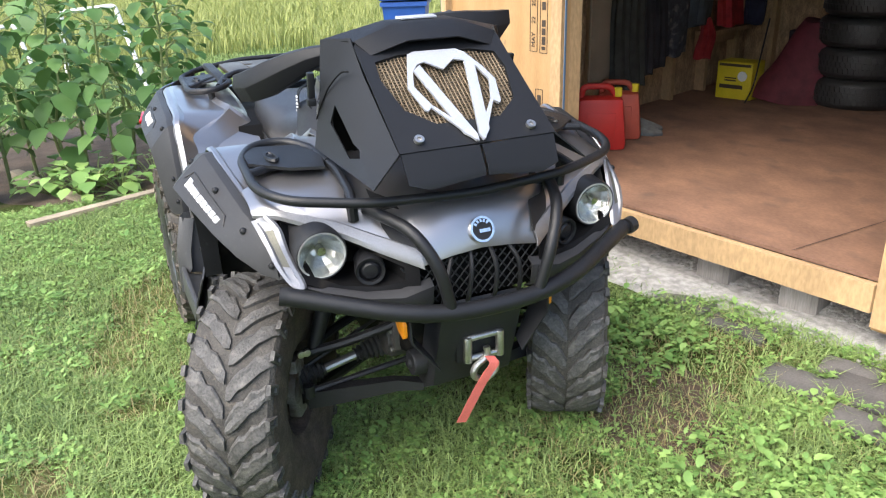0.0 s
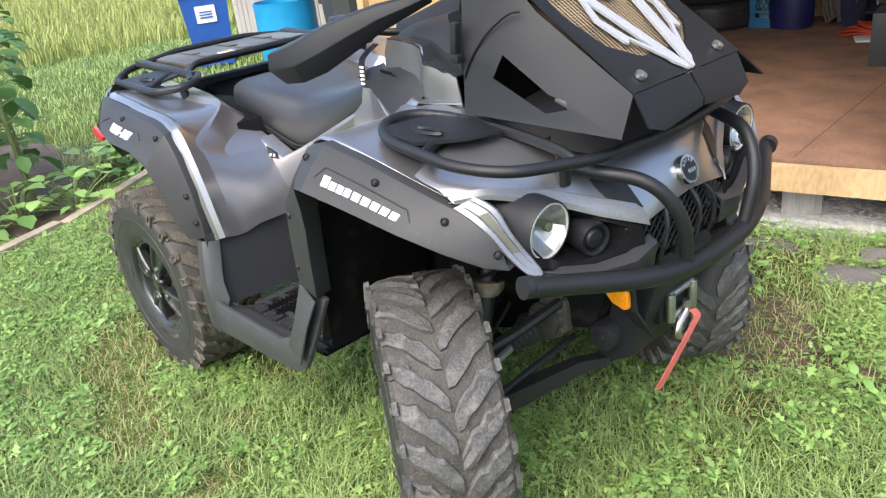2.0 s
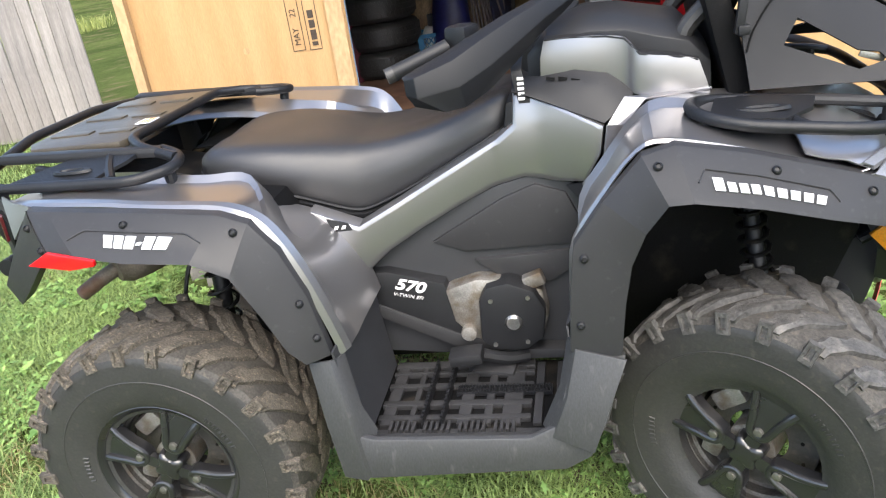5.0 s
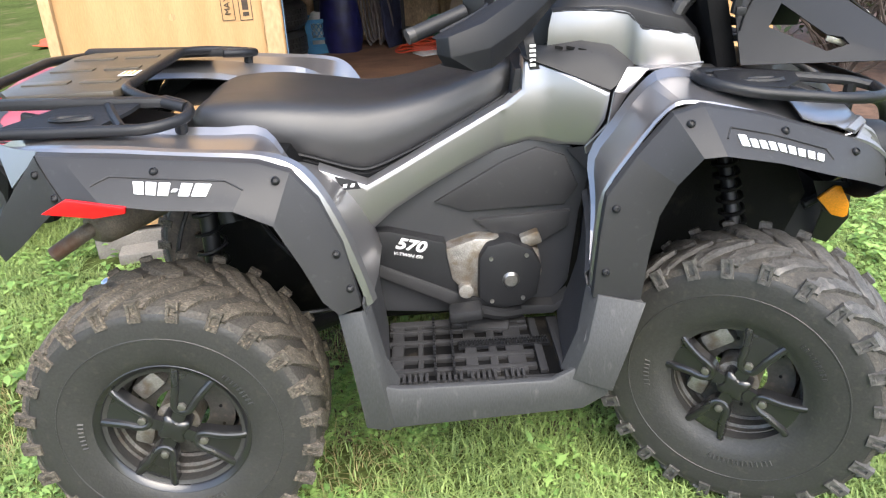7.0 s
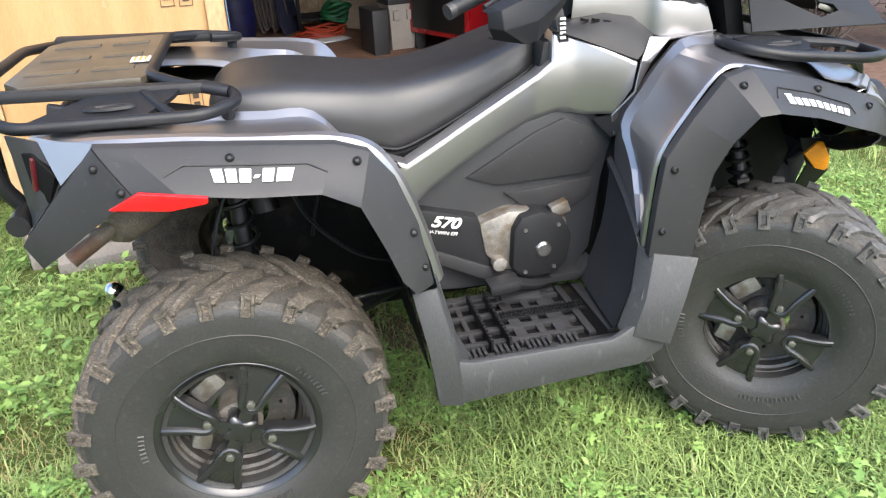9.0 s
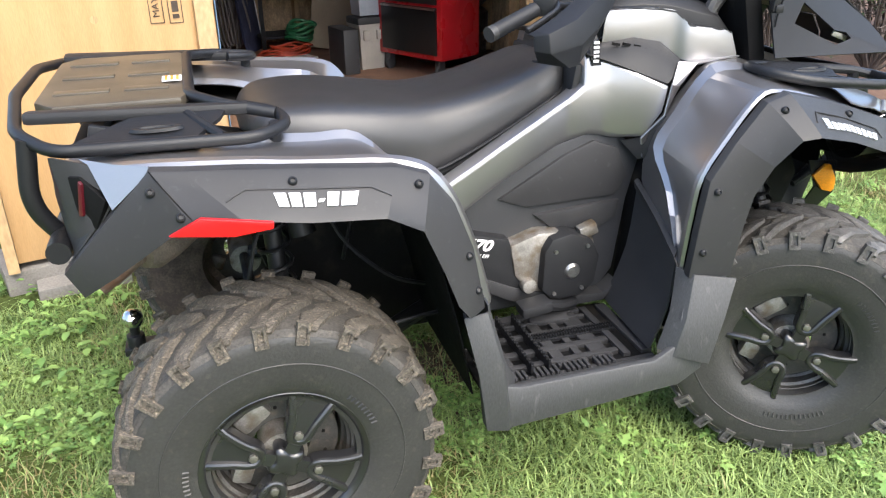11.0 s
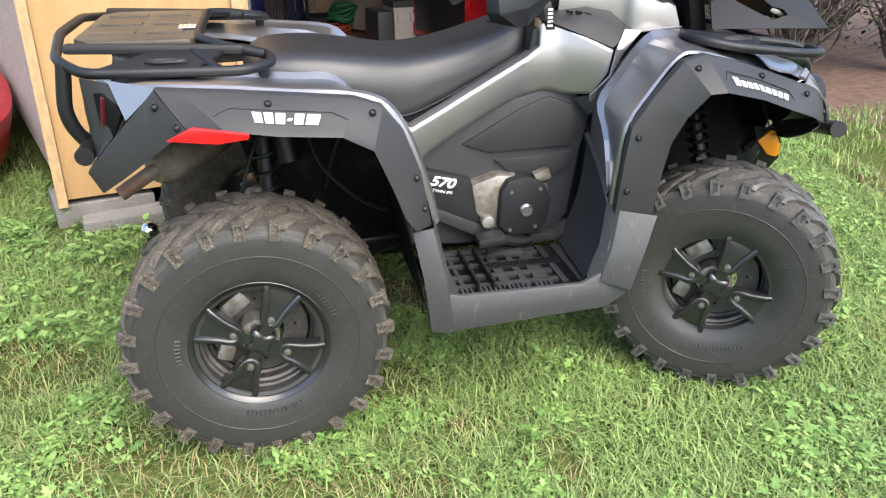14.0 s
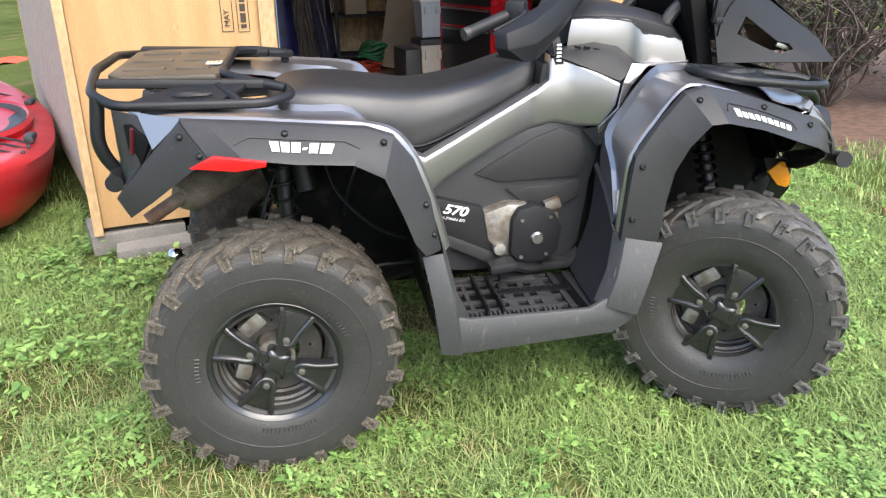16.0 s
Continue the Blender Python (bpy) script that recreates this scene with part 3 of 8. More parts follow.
# ---- garden edging ----
def edging(a, b):
    a, b = Vector((*a, 0)), Vector((*b, 0))
    d = b - a
    bm = box(bmesh.new(), (0, 0, 0.02), (d.length, 0.075, 0.06), None, 0.006)
    ob = tagged(part("edging_board", bm, BOARD), "weathered grey-brown edging board on the lawn", "edging", "garden edging boards")
    c = (a + b) / 2
    ob.matrix_world = pose(c.x, c.y, ground_z(c.x, c.y), 0, 0, math.degrees(math.atan2(d.y, d.x)))


edging((-1.60, -1.30), (-1.97, -0.40))
edging((-1.99, -0.37), (-2.62, 0.55))
edging((-1.90, -0.91), (-3.2, -1.46))
edging((-2.64, 0.6), (-4.2, 1.6))

# ---- fence ----
fence = thing("board_fence", "tall fence of weathered grey vertical boards", "fence", kind="structure")
F0, F1 = Vector((-9.3, 4.95, 0)), Vector((-3.75, 4.95, 0))
nb = 40
for k in range(nb):
    p = F0.lerp(F1, k / (nb - 1))
    h = 1.8 + rng.uniform(-0.03, 0.03)
    bd = part("board", box(bmesh.new(), (0, 0, h / 2), (0.132, 0.018, h)), FENCEWOOD, fence)
    bd.matrix_local = pose(p.x, p.y + rng.uniform(-0.006, 0.006), ground_z(p.x, p.y) + 0.03, rng.uniform(-0.4, 0.4), rng.uniform(-0.5, 0.5), 0)
for z in (0.35, 1.4):
    r = part("rail", box(bmesh.new(), (0, 0, 0), ((F1 - F0).length, 0.038, 0.089)), FENCEWOOD, fence)
    c = (F0 + F1) / 2
    r.matrix_local = pose(c.x, c.y + 0.035, ground_z(c.x, c.y) + z, 0, 1.6, 0)

# ---- the quad bike ----
quad = thing("quad_bike", "grey and black quad bike on the lawn with turned front wheels", "quad bike")


def q(name, bm, material, label="", parent=None, sharp=35):
    return part(name, bm, material, parent or quad, label, sharp)


def mirror_y(bm, s):
    """Built for the right side; s = 1 turns it into the left side's."""
    if s > 0:
        bmesh.ops.scale(bm, vec=(1, -1, 1), verts=bm.verts[:])
        bmesh.ops.reverse_faces(bm, faces=bm.faces[:])
    return bm


# wheels ----------------------------------------------------------
def tyre_bm(w):
    h = w / 2
    half = [(0.160, 0.80), (0.172, 0.88), (0.196, 0.955), (0.222, 0.985), (0.2465, 1.0), (0.2475, 1.010), (0.2495, 1.010), (0.2505, 1.0), (0.268, 1.0), (0.290, 0.99), (0.306, 0.965), (0.318, 0.89), (0.324, 0.70), (0.327, 0.35), (0.328, 0.0)]
    prof = [(r, -f * h) for r, f in half] + [(r, f * h) for r, f in half[-2::-1]] + [(0.150, 0.78 * h), (0.150, -0.78 * h)]
    bm = bmesh.new()
    lathe(bm, prof, 80, loop=True)
    return bm


def lugs_bm(w, n=24):
    """Swept tread lugs with ragged edges, each with a hollow block on the shoulder."""
    h = w / 2
    line = [(0.02, 0.326, 1, 0, 0.017), (0.14, 0.326, 1, 0, 0.019), (0.28, 0.3255, 1, 0, 0.020), (0.42, 0.325, 1, 0, 0.020), (0.56, 0.324, 0.98, 0.1, 0.020), (0.70, 0.322, 0.95, 0.2, 0.020), (0.81, 0.317, 0.92, 0.35, 0.020), (0.89, 0.311, 0.86, 0.5, 0.017)]
    turn = [0.045, 0.0, -0.062, -0.092, -0.165, -0.192, -0.232, -0.245]
    wide = [0.052, 0.084, 0.094, 0.080, 0.085, 0.073, 0.067, 0.058]
    bm = bmesh.new()
    wear = random.Random(3)
    for s in (-1, 1):
        for k in range(n):
            a0 = 2 * math.pi * (k + (0.5 if s > 0 else 0)) / n + wear.uniform(-0.012, 0.012)
            worn = wear.uniform(0.80, 1.06)
            rings = []
            for (f, r, nr_, nh, ht), dt, wd in zip(line, turn, wide):
                ht, wd = ht * worn, wd * wear.uniform(0.88, 1.10)
                ring = []
                for da, up_ in ((-1.15, 0), (1.15, 0), (0.98, 0.95), (0.55, 1.02), (-0.10, 0.84), (-0.62, 0.92), (-0.93, 0.72)):
                    jag = wear.uniform(-0.008, 0.008) if up_ else 0
                    a = a0 + dt + da * wd + jag
                    u2 = up_ * wear.uniform(0.90, 1.06)
                    rr, hh = r - 0.004 + u2 * ht * nr_, f * h + u2 * ht * nh
                    ring.append(Vector((rr * math.sin(a), s * hh, rr * math.cos(a))))
                rings.append(ring)
            loft(bm, rings, True, True)
            # hollow shoulder block
            b0 = a0 - 0.255 + wear.uniform(-0.006, 0.006)
            r0, r1, wa, wb = 0.292, 0.338, 0.046, 0.038
            o = [(r0, -wa), (r0, wa), (r1, wb), (r1, -wb)]

            def at(r, da, f):
                return Vector((r * math.sin(b0 + da), s * f * h, r * math.cos(b0 + da)))
            mid_r = (r0 + r1) / 2
            base = [at(r, da * 1.15, 0.90) for r, da in o]
            top = [at(r * 0.997 + 0.001, da * wear.uniform(0.9, 1.02), 1.035 if r < 0.31 else 0.995) for r, da in o]
            inn = [at(mid_r + (r - mid_r) * 0.55, da * 0.5, 1.03 if r < 0.31 else 1.0) for r, da in o]
            floor_ = [at(mid_r + (r - mid_r) * 0.5, da * 0.42, 0.985 if r < 0.31 else 0.955) for r, da in o]
            loft(bm, [base, top, inn, floor_], True, True)
    return bm


def rim_bm(w):
    h = w / 2
    e = h * 0.9
    prof = [(0.160, -e + 0.006), (0.170, -e), (0.1735, -e + 0.002), (0.1735, -e + 0.010), (0.166, -e + 0.02), (0.160, 0), (0.160, e - 0.02), (0.170, e), (0.158, e - 0.01), (0.134, e - 0.03), (0.134, -e + 0.085), (0.140, -e + 0.060), (0.147, -e + 0.057), (0.150, -e + 0.030), (0.155, -e + 0.026), (0.156, -e + 0.012)]
    bm = bmesh.new()
    lathe(bm, prof, 64, loop=True)
    return bm


def spoke_bm(w):
    """One forked spoke: a raised ridge with two unequal arms round a sunk web."""
    e = w / 2 * 0.9
    bm = bmesh.new()

    def at(r, a, y):
        return Vector((r * math.sin(a), y, r * math.cos(a)))
    half = [(0.169, 0.30, 0.013), (0.150, 0.275, 0.007), (0.125, 0.26, 0.003), (0.098, 0.25, 0.001), (0.078, 0.27, 0.0), (0.060, 0.23, 0.001)]
    side = [(r, -a, y) for r, a, y in half] + [(0.053, 0.0, 0.003)] + half[::-1]
    loop_ = smooth_line([at(r, a, y - e) for r, a, y in side], 3)
    rings = []
    n = len(loop_)
    for i, c in enumerate(loop_):
        d = (loop_[min(i + 1, n - 1)] - loop_[max(i - 1, 0)])
        d.y = 0
        d.normalize()
        t = Vector((d.z, 0, -d.x))
        rings.append([c - t * 0.0105 + Vector((0, 0.036, 0)), c - t * 0.0095 + Vector((0, 0.010, 0)), c - t * 0.0075 + Vector((0, 0.0025, 0)), c - t * 0.0030, c + t * 0.0030, c + t * 0.0065 + Vector((0, 0.002, 0)), c + t * 0.0085 + Vector((0, 0.007, 0)), c + t * 0.0095 + Vector((0, 0.030, 0))])
    loft(bm, rings, True, True)
    rings = []
    for r, a0, a1, y in ((0.025, -0.6, 0.6, 0.006), (0.054, -0.26, 0.26, 0.007), (0.078, -0.27, 0.27, 0.007), (0.110, -0.25, 0.25, 0.010), (0.145, -0.27, 0.27, 0.015), (0.166, -0.29, 0.29, 0.022)):
        row = [at(r, a0 + (a1 - a0) * f, y - e) for f in (0, 0.3, 0.7, 1)]
        row += [p + Vector((0, 0.016, 0)) for p in row[::-1]]
        rings.append(row)
    loft(bm, rings, True, True)
    return bm


def cap_bm(w):
    """The hub's face: a low four-cornered boss."""
    e = w / 2 * 0.9
    bm = bmesh.new()
    rings = []
    for sc, y in ((0.55, -e + 0.000), (0.78, -e + 0.002), (0.95, -e + 0.008), (1.0, -e + 0.018), (1.0, -e + 0.05)):
        rings.append([((0.034 + 0.008 * math.cos(4 * a)) * sc * math.sin(a), y, (0.034 + 0.008 * math.cos(4 * a)) * sc * math.cos(a)) for a in [2 * math.pi * k / 32 for k in range(32)]])
    loft(bm, rings, True, True)
    return bm


def sidewall_marks_bm(w, a0, n):
    """Raised but unreadable moulding on the tyre's side, as short bars."""
    h = w / 2
    bm = bmesh.new()
    rows = []
    for k in range(n * 4 + 1):
        a = a0 + 0.055 * k / 4
        up_ = 0.0022 if k % 4 in (1, 2) else -0.002
        rows.append([Vector((r * math.sin(a), -h * (0.955 if r < 0.2 else 0.97) - up_, r * math.cos(a))) for r in (0.193, 0.205)])
    loft(bm, rows)
    shell(bm, 0.002)
    return bm


def wheel(w, m, s, label, spin=0.0, tread=None, sc=1.0):
    """A wheel whose outer face looks to -y for s = -1 and to +y for s = 1."""
    rs = Matrix.Diagonal((1.025, 1, 1.025, 1))
    wh = q("wheel", mirror_y(turned(rs, rim_bm(w)), s), RIM, label)
    wh.matrix_local = m @ pose(0, 0, 0, 0, spin, 0)
    ts = Matrix.Diagonal((sc, 1, sc, 1))
    part("tyre", turned(ts, tyre_bm(w)), RUBBER, wh, "black all-terrain tyre with brown dust")
    crown = bmesh.new()
    lathe(crown, [(r, f * w / 2) for r, f in ((0.3075, -0.968), (0.3195, -0.89), (0.3255, -0.70), (0.3285, -0.35), (0.3292, 0.0), (0.3285, 0.35), (0.3255, 0.70), (0.3195, 0.89), (0.3075, 0.968))], 72)
    part("tread_floor", shell(turned(ts, crown), 0.001), GROOVE, wh, "dusty rubber between the lugs")
    part("tread", mirror_y(turned(ts, lugs_bm(w)), s), tread or TREAD, wh, "worn dusty chevron tread lugs", 24)
    for k in range(4):
        part("spoke", mirror_y(turned(pose(0, 0, 0, 0, 90 * k, 0) @ rs, spoke_bm(w)), s), RIM, wh, sharp=16)
    part("hub_cap", mirror_y(turned(pose(0, 0, 0, 0, 45, 0), cap_bm(w)), s), RIM, wh)
    for a0, n in ((0.3, 9), (2.2, 14), (4.1, 7)):
        part("sidewall_moulding", mirror_y(sidewall_marks_bm(w, a0, n), s), RUBBER, wh)
    for k in range(4):
        a = math.pi * k / 2
        part("wheel_nut", mirror_y(drum(bmesh.new(), (0.071 * math.sin(a), -w * 0.45 + 0.012, 0.071 * math.cos(a)), 0.0105, 0.026, "y", 6, 0.003), s), DULL_BOLT, wh)
    bd = bmesh.new()
    lathe(bd, [(0.062, 0.0), (0.122, 0.0), (0.122, 0.005), (0.062, 0.005)], 40, loop=True)
    turned(pose(0, -0.03, 0), bd)
    disc = part("brake_disc", mirror_y(bd, s), GEARCASE, wh, "grey steel brake disc")
    # Holes drawn as dark discs, the shade inside put into their colour.
    for k in range(12):
        a = 2 * math.pi * k / 12
        r_ = (0.100, 0.110, 0.090)[k % 3]
        part("disc_hole", mirror_y(drum(bmesh.new(), (r_ * math.sin(a), -0.0305, r_ * math.cos(a)), 0.0042, 0.002, "y", 8), s), SHADOWED, disc)
    e = w * 0.45
    rb_ = bmesh.new()
    lathe(rb_, [(0.1475, -e + 0.030), (0.1475, -e + 0.040), (0.1405, -e + 0.043), (0.1405, -e + 0.056), (0.1335, -e + 0.060), (0.1335, -e + 0.084), (0.1275, -e + 0.089), (0.1275, 0.03), (0.132, 0.03), (0.138, -e + 0.065), (0.152, -e + 0.036)], 56, loop=True)
    part("rim_barrel", mirror_y(turned(rs, rb_), s), BARREL, wh, "grey stepped rim barrel with brake dust")
    ib = bmesh.new()
    lathe(ib, [(0.105, 0.030), (0.128, 0.036), (0.136, w * 0.40), (0.152, w * 0.425), (0.166, w * 0.452), (0.172, w * 0.452), (0.173, w * 0.44), (0.140, w * 0.39), (0.126, 0.028)], 48, loop=True)
    part("inner_barrel", mirror_y(ib, s), INNERDUST, wh, "rim barrel caked with brown dust")
    ib = bmesh.new()
    lathe(ib, [(0.172, 0.450 * w), (0.197, 0.488 * w), (0.223, 0.503 * w), (0.248, 0.510 * w), (0.268, 0.508 * w), (0.288, 0.502 * w), (0.303, 0.488 * w)], 64)
    part("inner_sidewall", mirror_y(shell(turned(ts, ib), 0.002), s), INNERDUST, wh, "dusty inner side of the tyre")
    hb = bmesh.new()
    drum(hb, (0, 0.01, 0), 0.05, 0.16, "y", 20)
    part("hub", mirror_y(hb, s), ALLOY, wh)
    for c_, s_, a_ in (((-0.055, -0.032, 0.088), (0.075, 0.05, 0.045), -38), ((-0.088, -0.035, -0.045), (0.045, 0.05, 0.05), 20)):
        cal = turned(pose(0, 0, 0, 0, -spin, 0), box(bmesh.new(), c_, s_, pose(0, 0, 0, 0, a_, 0), 0.012))
        part("brake_caliper", mirror_y(cal, s), ALLOY, wh, "dusty cast brake caliper")
    return wh


STEER = -32.0
HUBZ = 0.302
FRONTX = 1.338
for s in (-1, 1):
    wheel(0.25, pose(0.004, s * 0.516, HUBZ), s, "black four-spoke rear wheel", 26, TREAD, 1.0)
    wheel(0.24, pose(FRONTX, s * 0.505, HUBZ + 0.004, 0, 0, STEER), s, "black four-spoke front wheel turned to one side", 22, TREAD_GREY, 0.975)


# body panels -------------------------------------------------------
def strip(stations, s, thick=0.005, material=FLARE, name="flare", label="", sm=0, sharp=30, bevel=0.0, warp=None):
    """Lofts cross-sections, each a list of points, into a panel of the given thickness."""
    rows = stations
    if sm:
        n = len(rows[0])
        cols = [smooth_line([r[i] for r in rows], sm) for i in range(n)]
        rows = [[c[k] for c in cols] for k in range(len(cols[0]))]
    bm = bmesh.new()
    loft(bm, rows)
    if thick:
        shell(bm, thick)
    if bevel:
        soften(bm, bevel, 2, 40)
    if warp:
        warp(bm)
    return q(name, mirror_y(bm, s), material, label, sharp=sharp)


def spread(x, y, z, wider):
    """Moves a point of the right side outward, keeping its line of sight from beside the quad."""
    return x + wider * (0.35 - x) / 1.5, y + wider, z + wider * (1.36 - z) / 1.45


def flare_rows(rows, tops, feet):
    """Upper and lower edges of a flare, leaning out from its top edge to its foot."""
    res = []
    for (xt, zt, xb, zb, y), yt, yb in zip(rows, tops, feet):
        xt, _, zt = spread(xt, 0, zt, yt - (y - 0.012))
        xb, _, zb = spread(xb, 0, zb, yb - (y - 0.004))
        res.append((Vector((xt, -yt, zt)), Vector((xb, -yb, zb))))
    return res


def flare_pt(rows, i, f, out_=0.0):
    """A point of a flare's outer face: i along it by stations, f from its top edge to its foot."""
    k = min(int(i), len(rows) - 2)
    t = i - k
    a, b = rows[k][0].lerp(rows[k + 1][0], t), rows[k][1].lerp(rows[k + 1][1], t)
    p = a.lerp(b, f)
    p.y = a.y + (b.y - a.y) * f ** 0.85 - out_ * 0.8
    p.z += out_ * 0.6
    return p


def band(rows, k, lip=0.05):
    """A flare's section: turned-in top edge, leaning outer face, rounded foot and lip."""
    a, b = rows[k]
    sec = [a + Vector((0, 0.022, 0.003))] + [flare_pt(rows, k, f) for f in (0, 0.06, 0.5, 0.84)]
    return [tuple(p) for p in sec + [b, b.lerp(a, 0.04) + Vector((0, 0.012, 0)), b.lerp(a, 0.10) + Vector((0, lip, 0))]]


REAR_FLARE = flare_rows([(-0.350, 0.735, -0.322, 0.685, 0.505), (-0.305, 0.785, -0.262, 0.728, 0.528), (-0.238, 0.862, -0.19, 0.785, 0.552), (-0.168, 0.937, -0.125, 0.836, 0.575), (-0.11, 0.934, -0.04, 0.832, 0.583), (0.08, 0.92, 0.08, 0.815, 0.59),
                         (0.27, 0.902, 0.225, 0.805, 0.592), (0.335, 0.88, 0.30, 0.768, 0.594), (0.385, 0.815, 0.345, 0.67, 0.594), (0.425, 0.71, 0.378, 0.585, 0.59), (0.452, 0.565, 0.408, 0.548, 0.585)],
                        (0.500, 0.520, 0.543, 0.566, 0.575, 0.580, 0.585, 0.590, 0.592, 0.592, 0.592), (0.505, 0.545, 0.590, 0.625, 0.655, 0.668, 0.668, 0.660, 0.648, 0.640, 0.628))
FRONT_FLARE = flare_rows([(0.957, 0.552, 1.062, 0.545, 0.585), (0.966, 0.70, 1.072, 0.66, 0.592), (0.975, 0.79, 1.086, 0.745, 0.597), (1.03, 0.875, 1.12, 0.81, 0.60), (1.095, 0.957, 1.172, 0.866, 0.605), (1.15, 0.972, 1.22, 0.868, 0.605), (1.27, 0.945, 1.33, 0.845, 0.60),
                          (1.43, 0.893, 1.44, 0.808, 0.582), (1.52, 0.862, 1.53, 0.778, 0.555), (1.572, 0.828, 1.580, 0.757, 0.532), (1.600, 0.792, 1.606, 0.751, 0.508)],
                         (0.590, 0.594, 0.594, 0.588, 0.580, 0.573, 0.560, 0.535, 0.515, 0.505, 0.497), (0.606, 0.610, 0.614, 0.632, 0.660, 0.668, 0.645, 0.608, 0.572, 0.530, 0.495))

for s in (-1, 1):
    strip([band(REAR_FLARE, k) for k in range(11)], s, 0.006, FLARE, "rear_fender_flare", "dark grey plastic rear fender flare with scuffs", bevel=0.003, sharp=18)
    strip([band(FRONT_FLARE, k) for k in range(11)], s, 0.006, FLARE, "front_fender_flare", "dark grey plastic front fender flare", bevel=0.003, sharp=18)
    # painted rear fender: top, rolling down at the front into the footwell
    RF = [(-0.33, 0.44, 0.912, 0.22, 0.90), (-0.25, 0.51, 0.93, 0.26, 0.91), (-0.15, 0.545, 0.938, 0.27, 0.915), (0.0, 0.553, 0.93, 0.27, 0.905), (0.08, 0.557, 0.922, 0.265, 0.885), (0.15, 0.558, 0.916, 0.26, 0.855), (0.25, 0.559, 0.906, 0.255, 0.815), (0.325, 0.572, 0.884, 0.255, 0.785), (0.372, 0.575, 0.83, 0.255, 0.75), (0.412, 0.575, 0.74, 0.26, 0.70), (0.445, 0.573, 0.63, 0.265, 0.63), (0.462, 0.570, 0.56, 0.27, 0.57)]
    st = []
    for i, (x, yo, zo, yi, zi) in enumerate(RF):
        fwd = 0.0 if i < 6 else 0.020
        st.append([(x, -yo, zo), (x + fwd * 0.6, -(yo - 0.008), zo + 0.006), (x + fwd, -(yo - 0.024), zo + 0.008), (x + fwd * 0.6, -(yo - 0.040), zo + 0.001)])
        if i < 7:
            dz = (zi - zo) * 0.35
            st[-1] += [(x, -(yo - 0.12 - 0.012 * i), zo - 0.002 + dz * 0.25), (x, -(yo - 0.14 - 0.012 * i), zo + 0.011 + dz * 0.25), (x, -(yi + 0.02), zo * 0.2 + zi * 0.8 + 0.008), (x, -yi, zi)]
        else:
            st[-1] += [(x + fwd * 0.4, -(yo - 0.075), zo - 0.010 + (zi - zo) * 0.30), (x + fwd * 0.5, -(yo - 0.10), zo - 0.010 + (zi - zo) * 0.40), (x + fwd * 0.9, -(yo * 0.5 + yi * 0.5), zo * 0.10 + zi * 0.90), (x + fwd, -yi, zi)]
    strip(st, s, 0.004, PAINT, "rear_fender", "titanium grey painted rear fender", sm=4, sharp=16)
    # painted front fender
    FF = [(0.957, 0.553, 0.553, (0.966, 0.53, 0.572), (0.972, 0.515, 0.588)), (0.964, 0.56, 0.70, (0.990, 0.42, 0.715), (0.998, 0.300, 0.660)), (0.976, 0.563, 0.792, (0.998, 0.335, 0.80), (1.012, 0.262, 0.765)), (1.03, 0.562, 0.876, (1.046, 0.325, 0.868), (1.058, 0.262, 0.862)), (1.093, 0.560, 0.954, (1.098, 0.318, 0.942), (1.112, 0.262, 0.93)),
          (1.15, 0.555, 0.967, (1.158, 0.318, 0.978), (1.17, 0.25, 0.974)), (1.275, 0.543, 0.937, (1.28, 0.34, 0.966), (1.28, 0.22, 0.975)), (1.42, 0.518, 0.886, (1.42, 0.37, 0.930), (1.42, 0.18, 0.950)), (1.51, 0.496, 0.858, (1.51, 0.37, 0.908), (1.51, 0.18, 0.925))]
    st = []
    for i, (x, yo, zo, rd, inn) in enumerate(FF):
        bk, ul = (-1.0, 0.0) if i < 3 else ((-0.7, 0.7) if i == 3 else (0.0, 1.0))

        def off_(d, inward):
            return (x + bk * d, -(yo - inward), zo + ul * d)
        ridge, inner = Vector((rd[0], -rd[1], rd[2])), Vector((inn[0], -inn[1], inn[2]))
        start = Vector(off_(0.002, 0.026))
        lip = Vector((bk, -0.3, ul)).normalized() * (0.015 if i < 6 else 0.004)
        st.append([off_(0, 0), off_(0.006, 0.006), off_(0.007, 0.016), off_(0.002, 0.022), start, start.lerp(ridge, 0.85), ridge + lip, ridge.lerp(inner, 0.2) + lip * 0.4, inner])
    strip(st, s, 0.004, PAINT, "front_fender", "titanium grey painted front fender", sm=3, sharp=14)
    # wheel-arch liners, in the black that carries the arches' shade
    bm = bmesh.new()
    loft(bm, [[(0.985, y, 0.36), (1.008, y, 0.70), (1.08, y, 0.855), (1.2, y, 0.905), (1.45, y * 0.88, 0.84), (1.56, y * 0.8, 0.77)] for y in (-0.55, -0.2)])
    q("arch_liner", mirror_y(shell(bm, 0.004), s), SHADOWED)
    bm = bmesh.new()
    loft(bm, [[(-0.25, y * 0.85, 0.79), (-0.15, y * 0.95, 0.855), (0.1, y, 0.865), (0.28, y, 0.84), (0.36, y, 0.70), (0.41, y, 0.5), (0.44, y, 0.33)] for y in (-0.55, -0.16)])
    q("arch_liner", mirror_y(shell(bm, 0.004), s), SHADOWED)

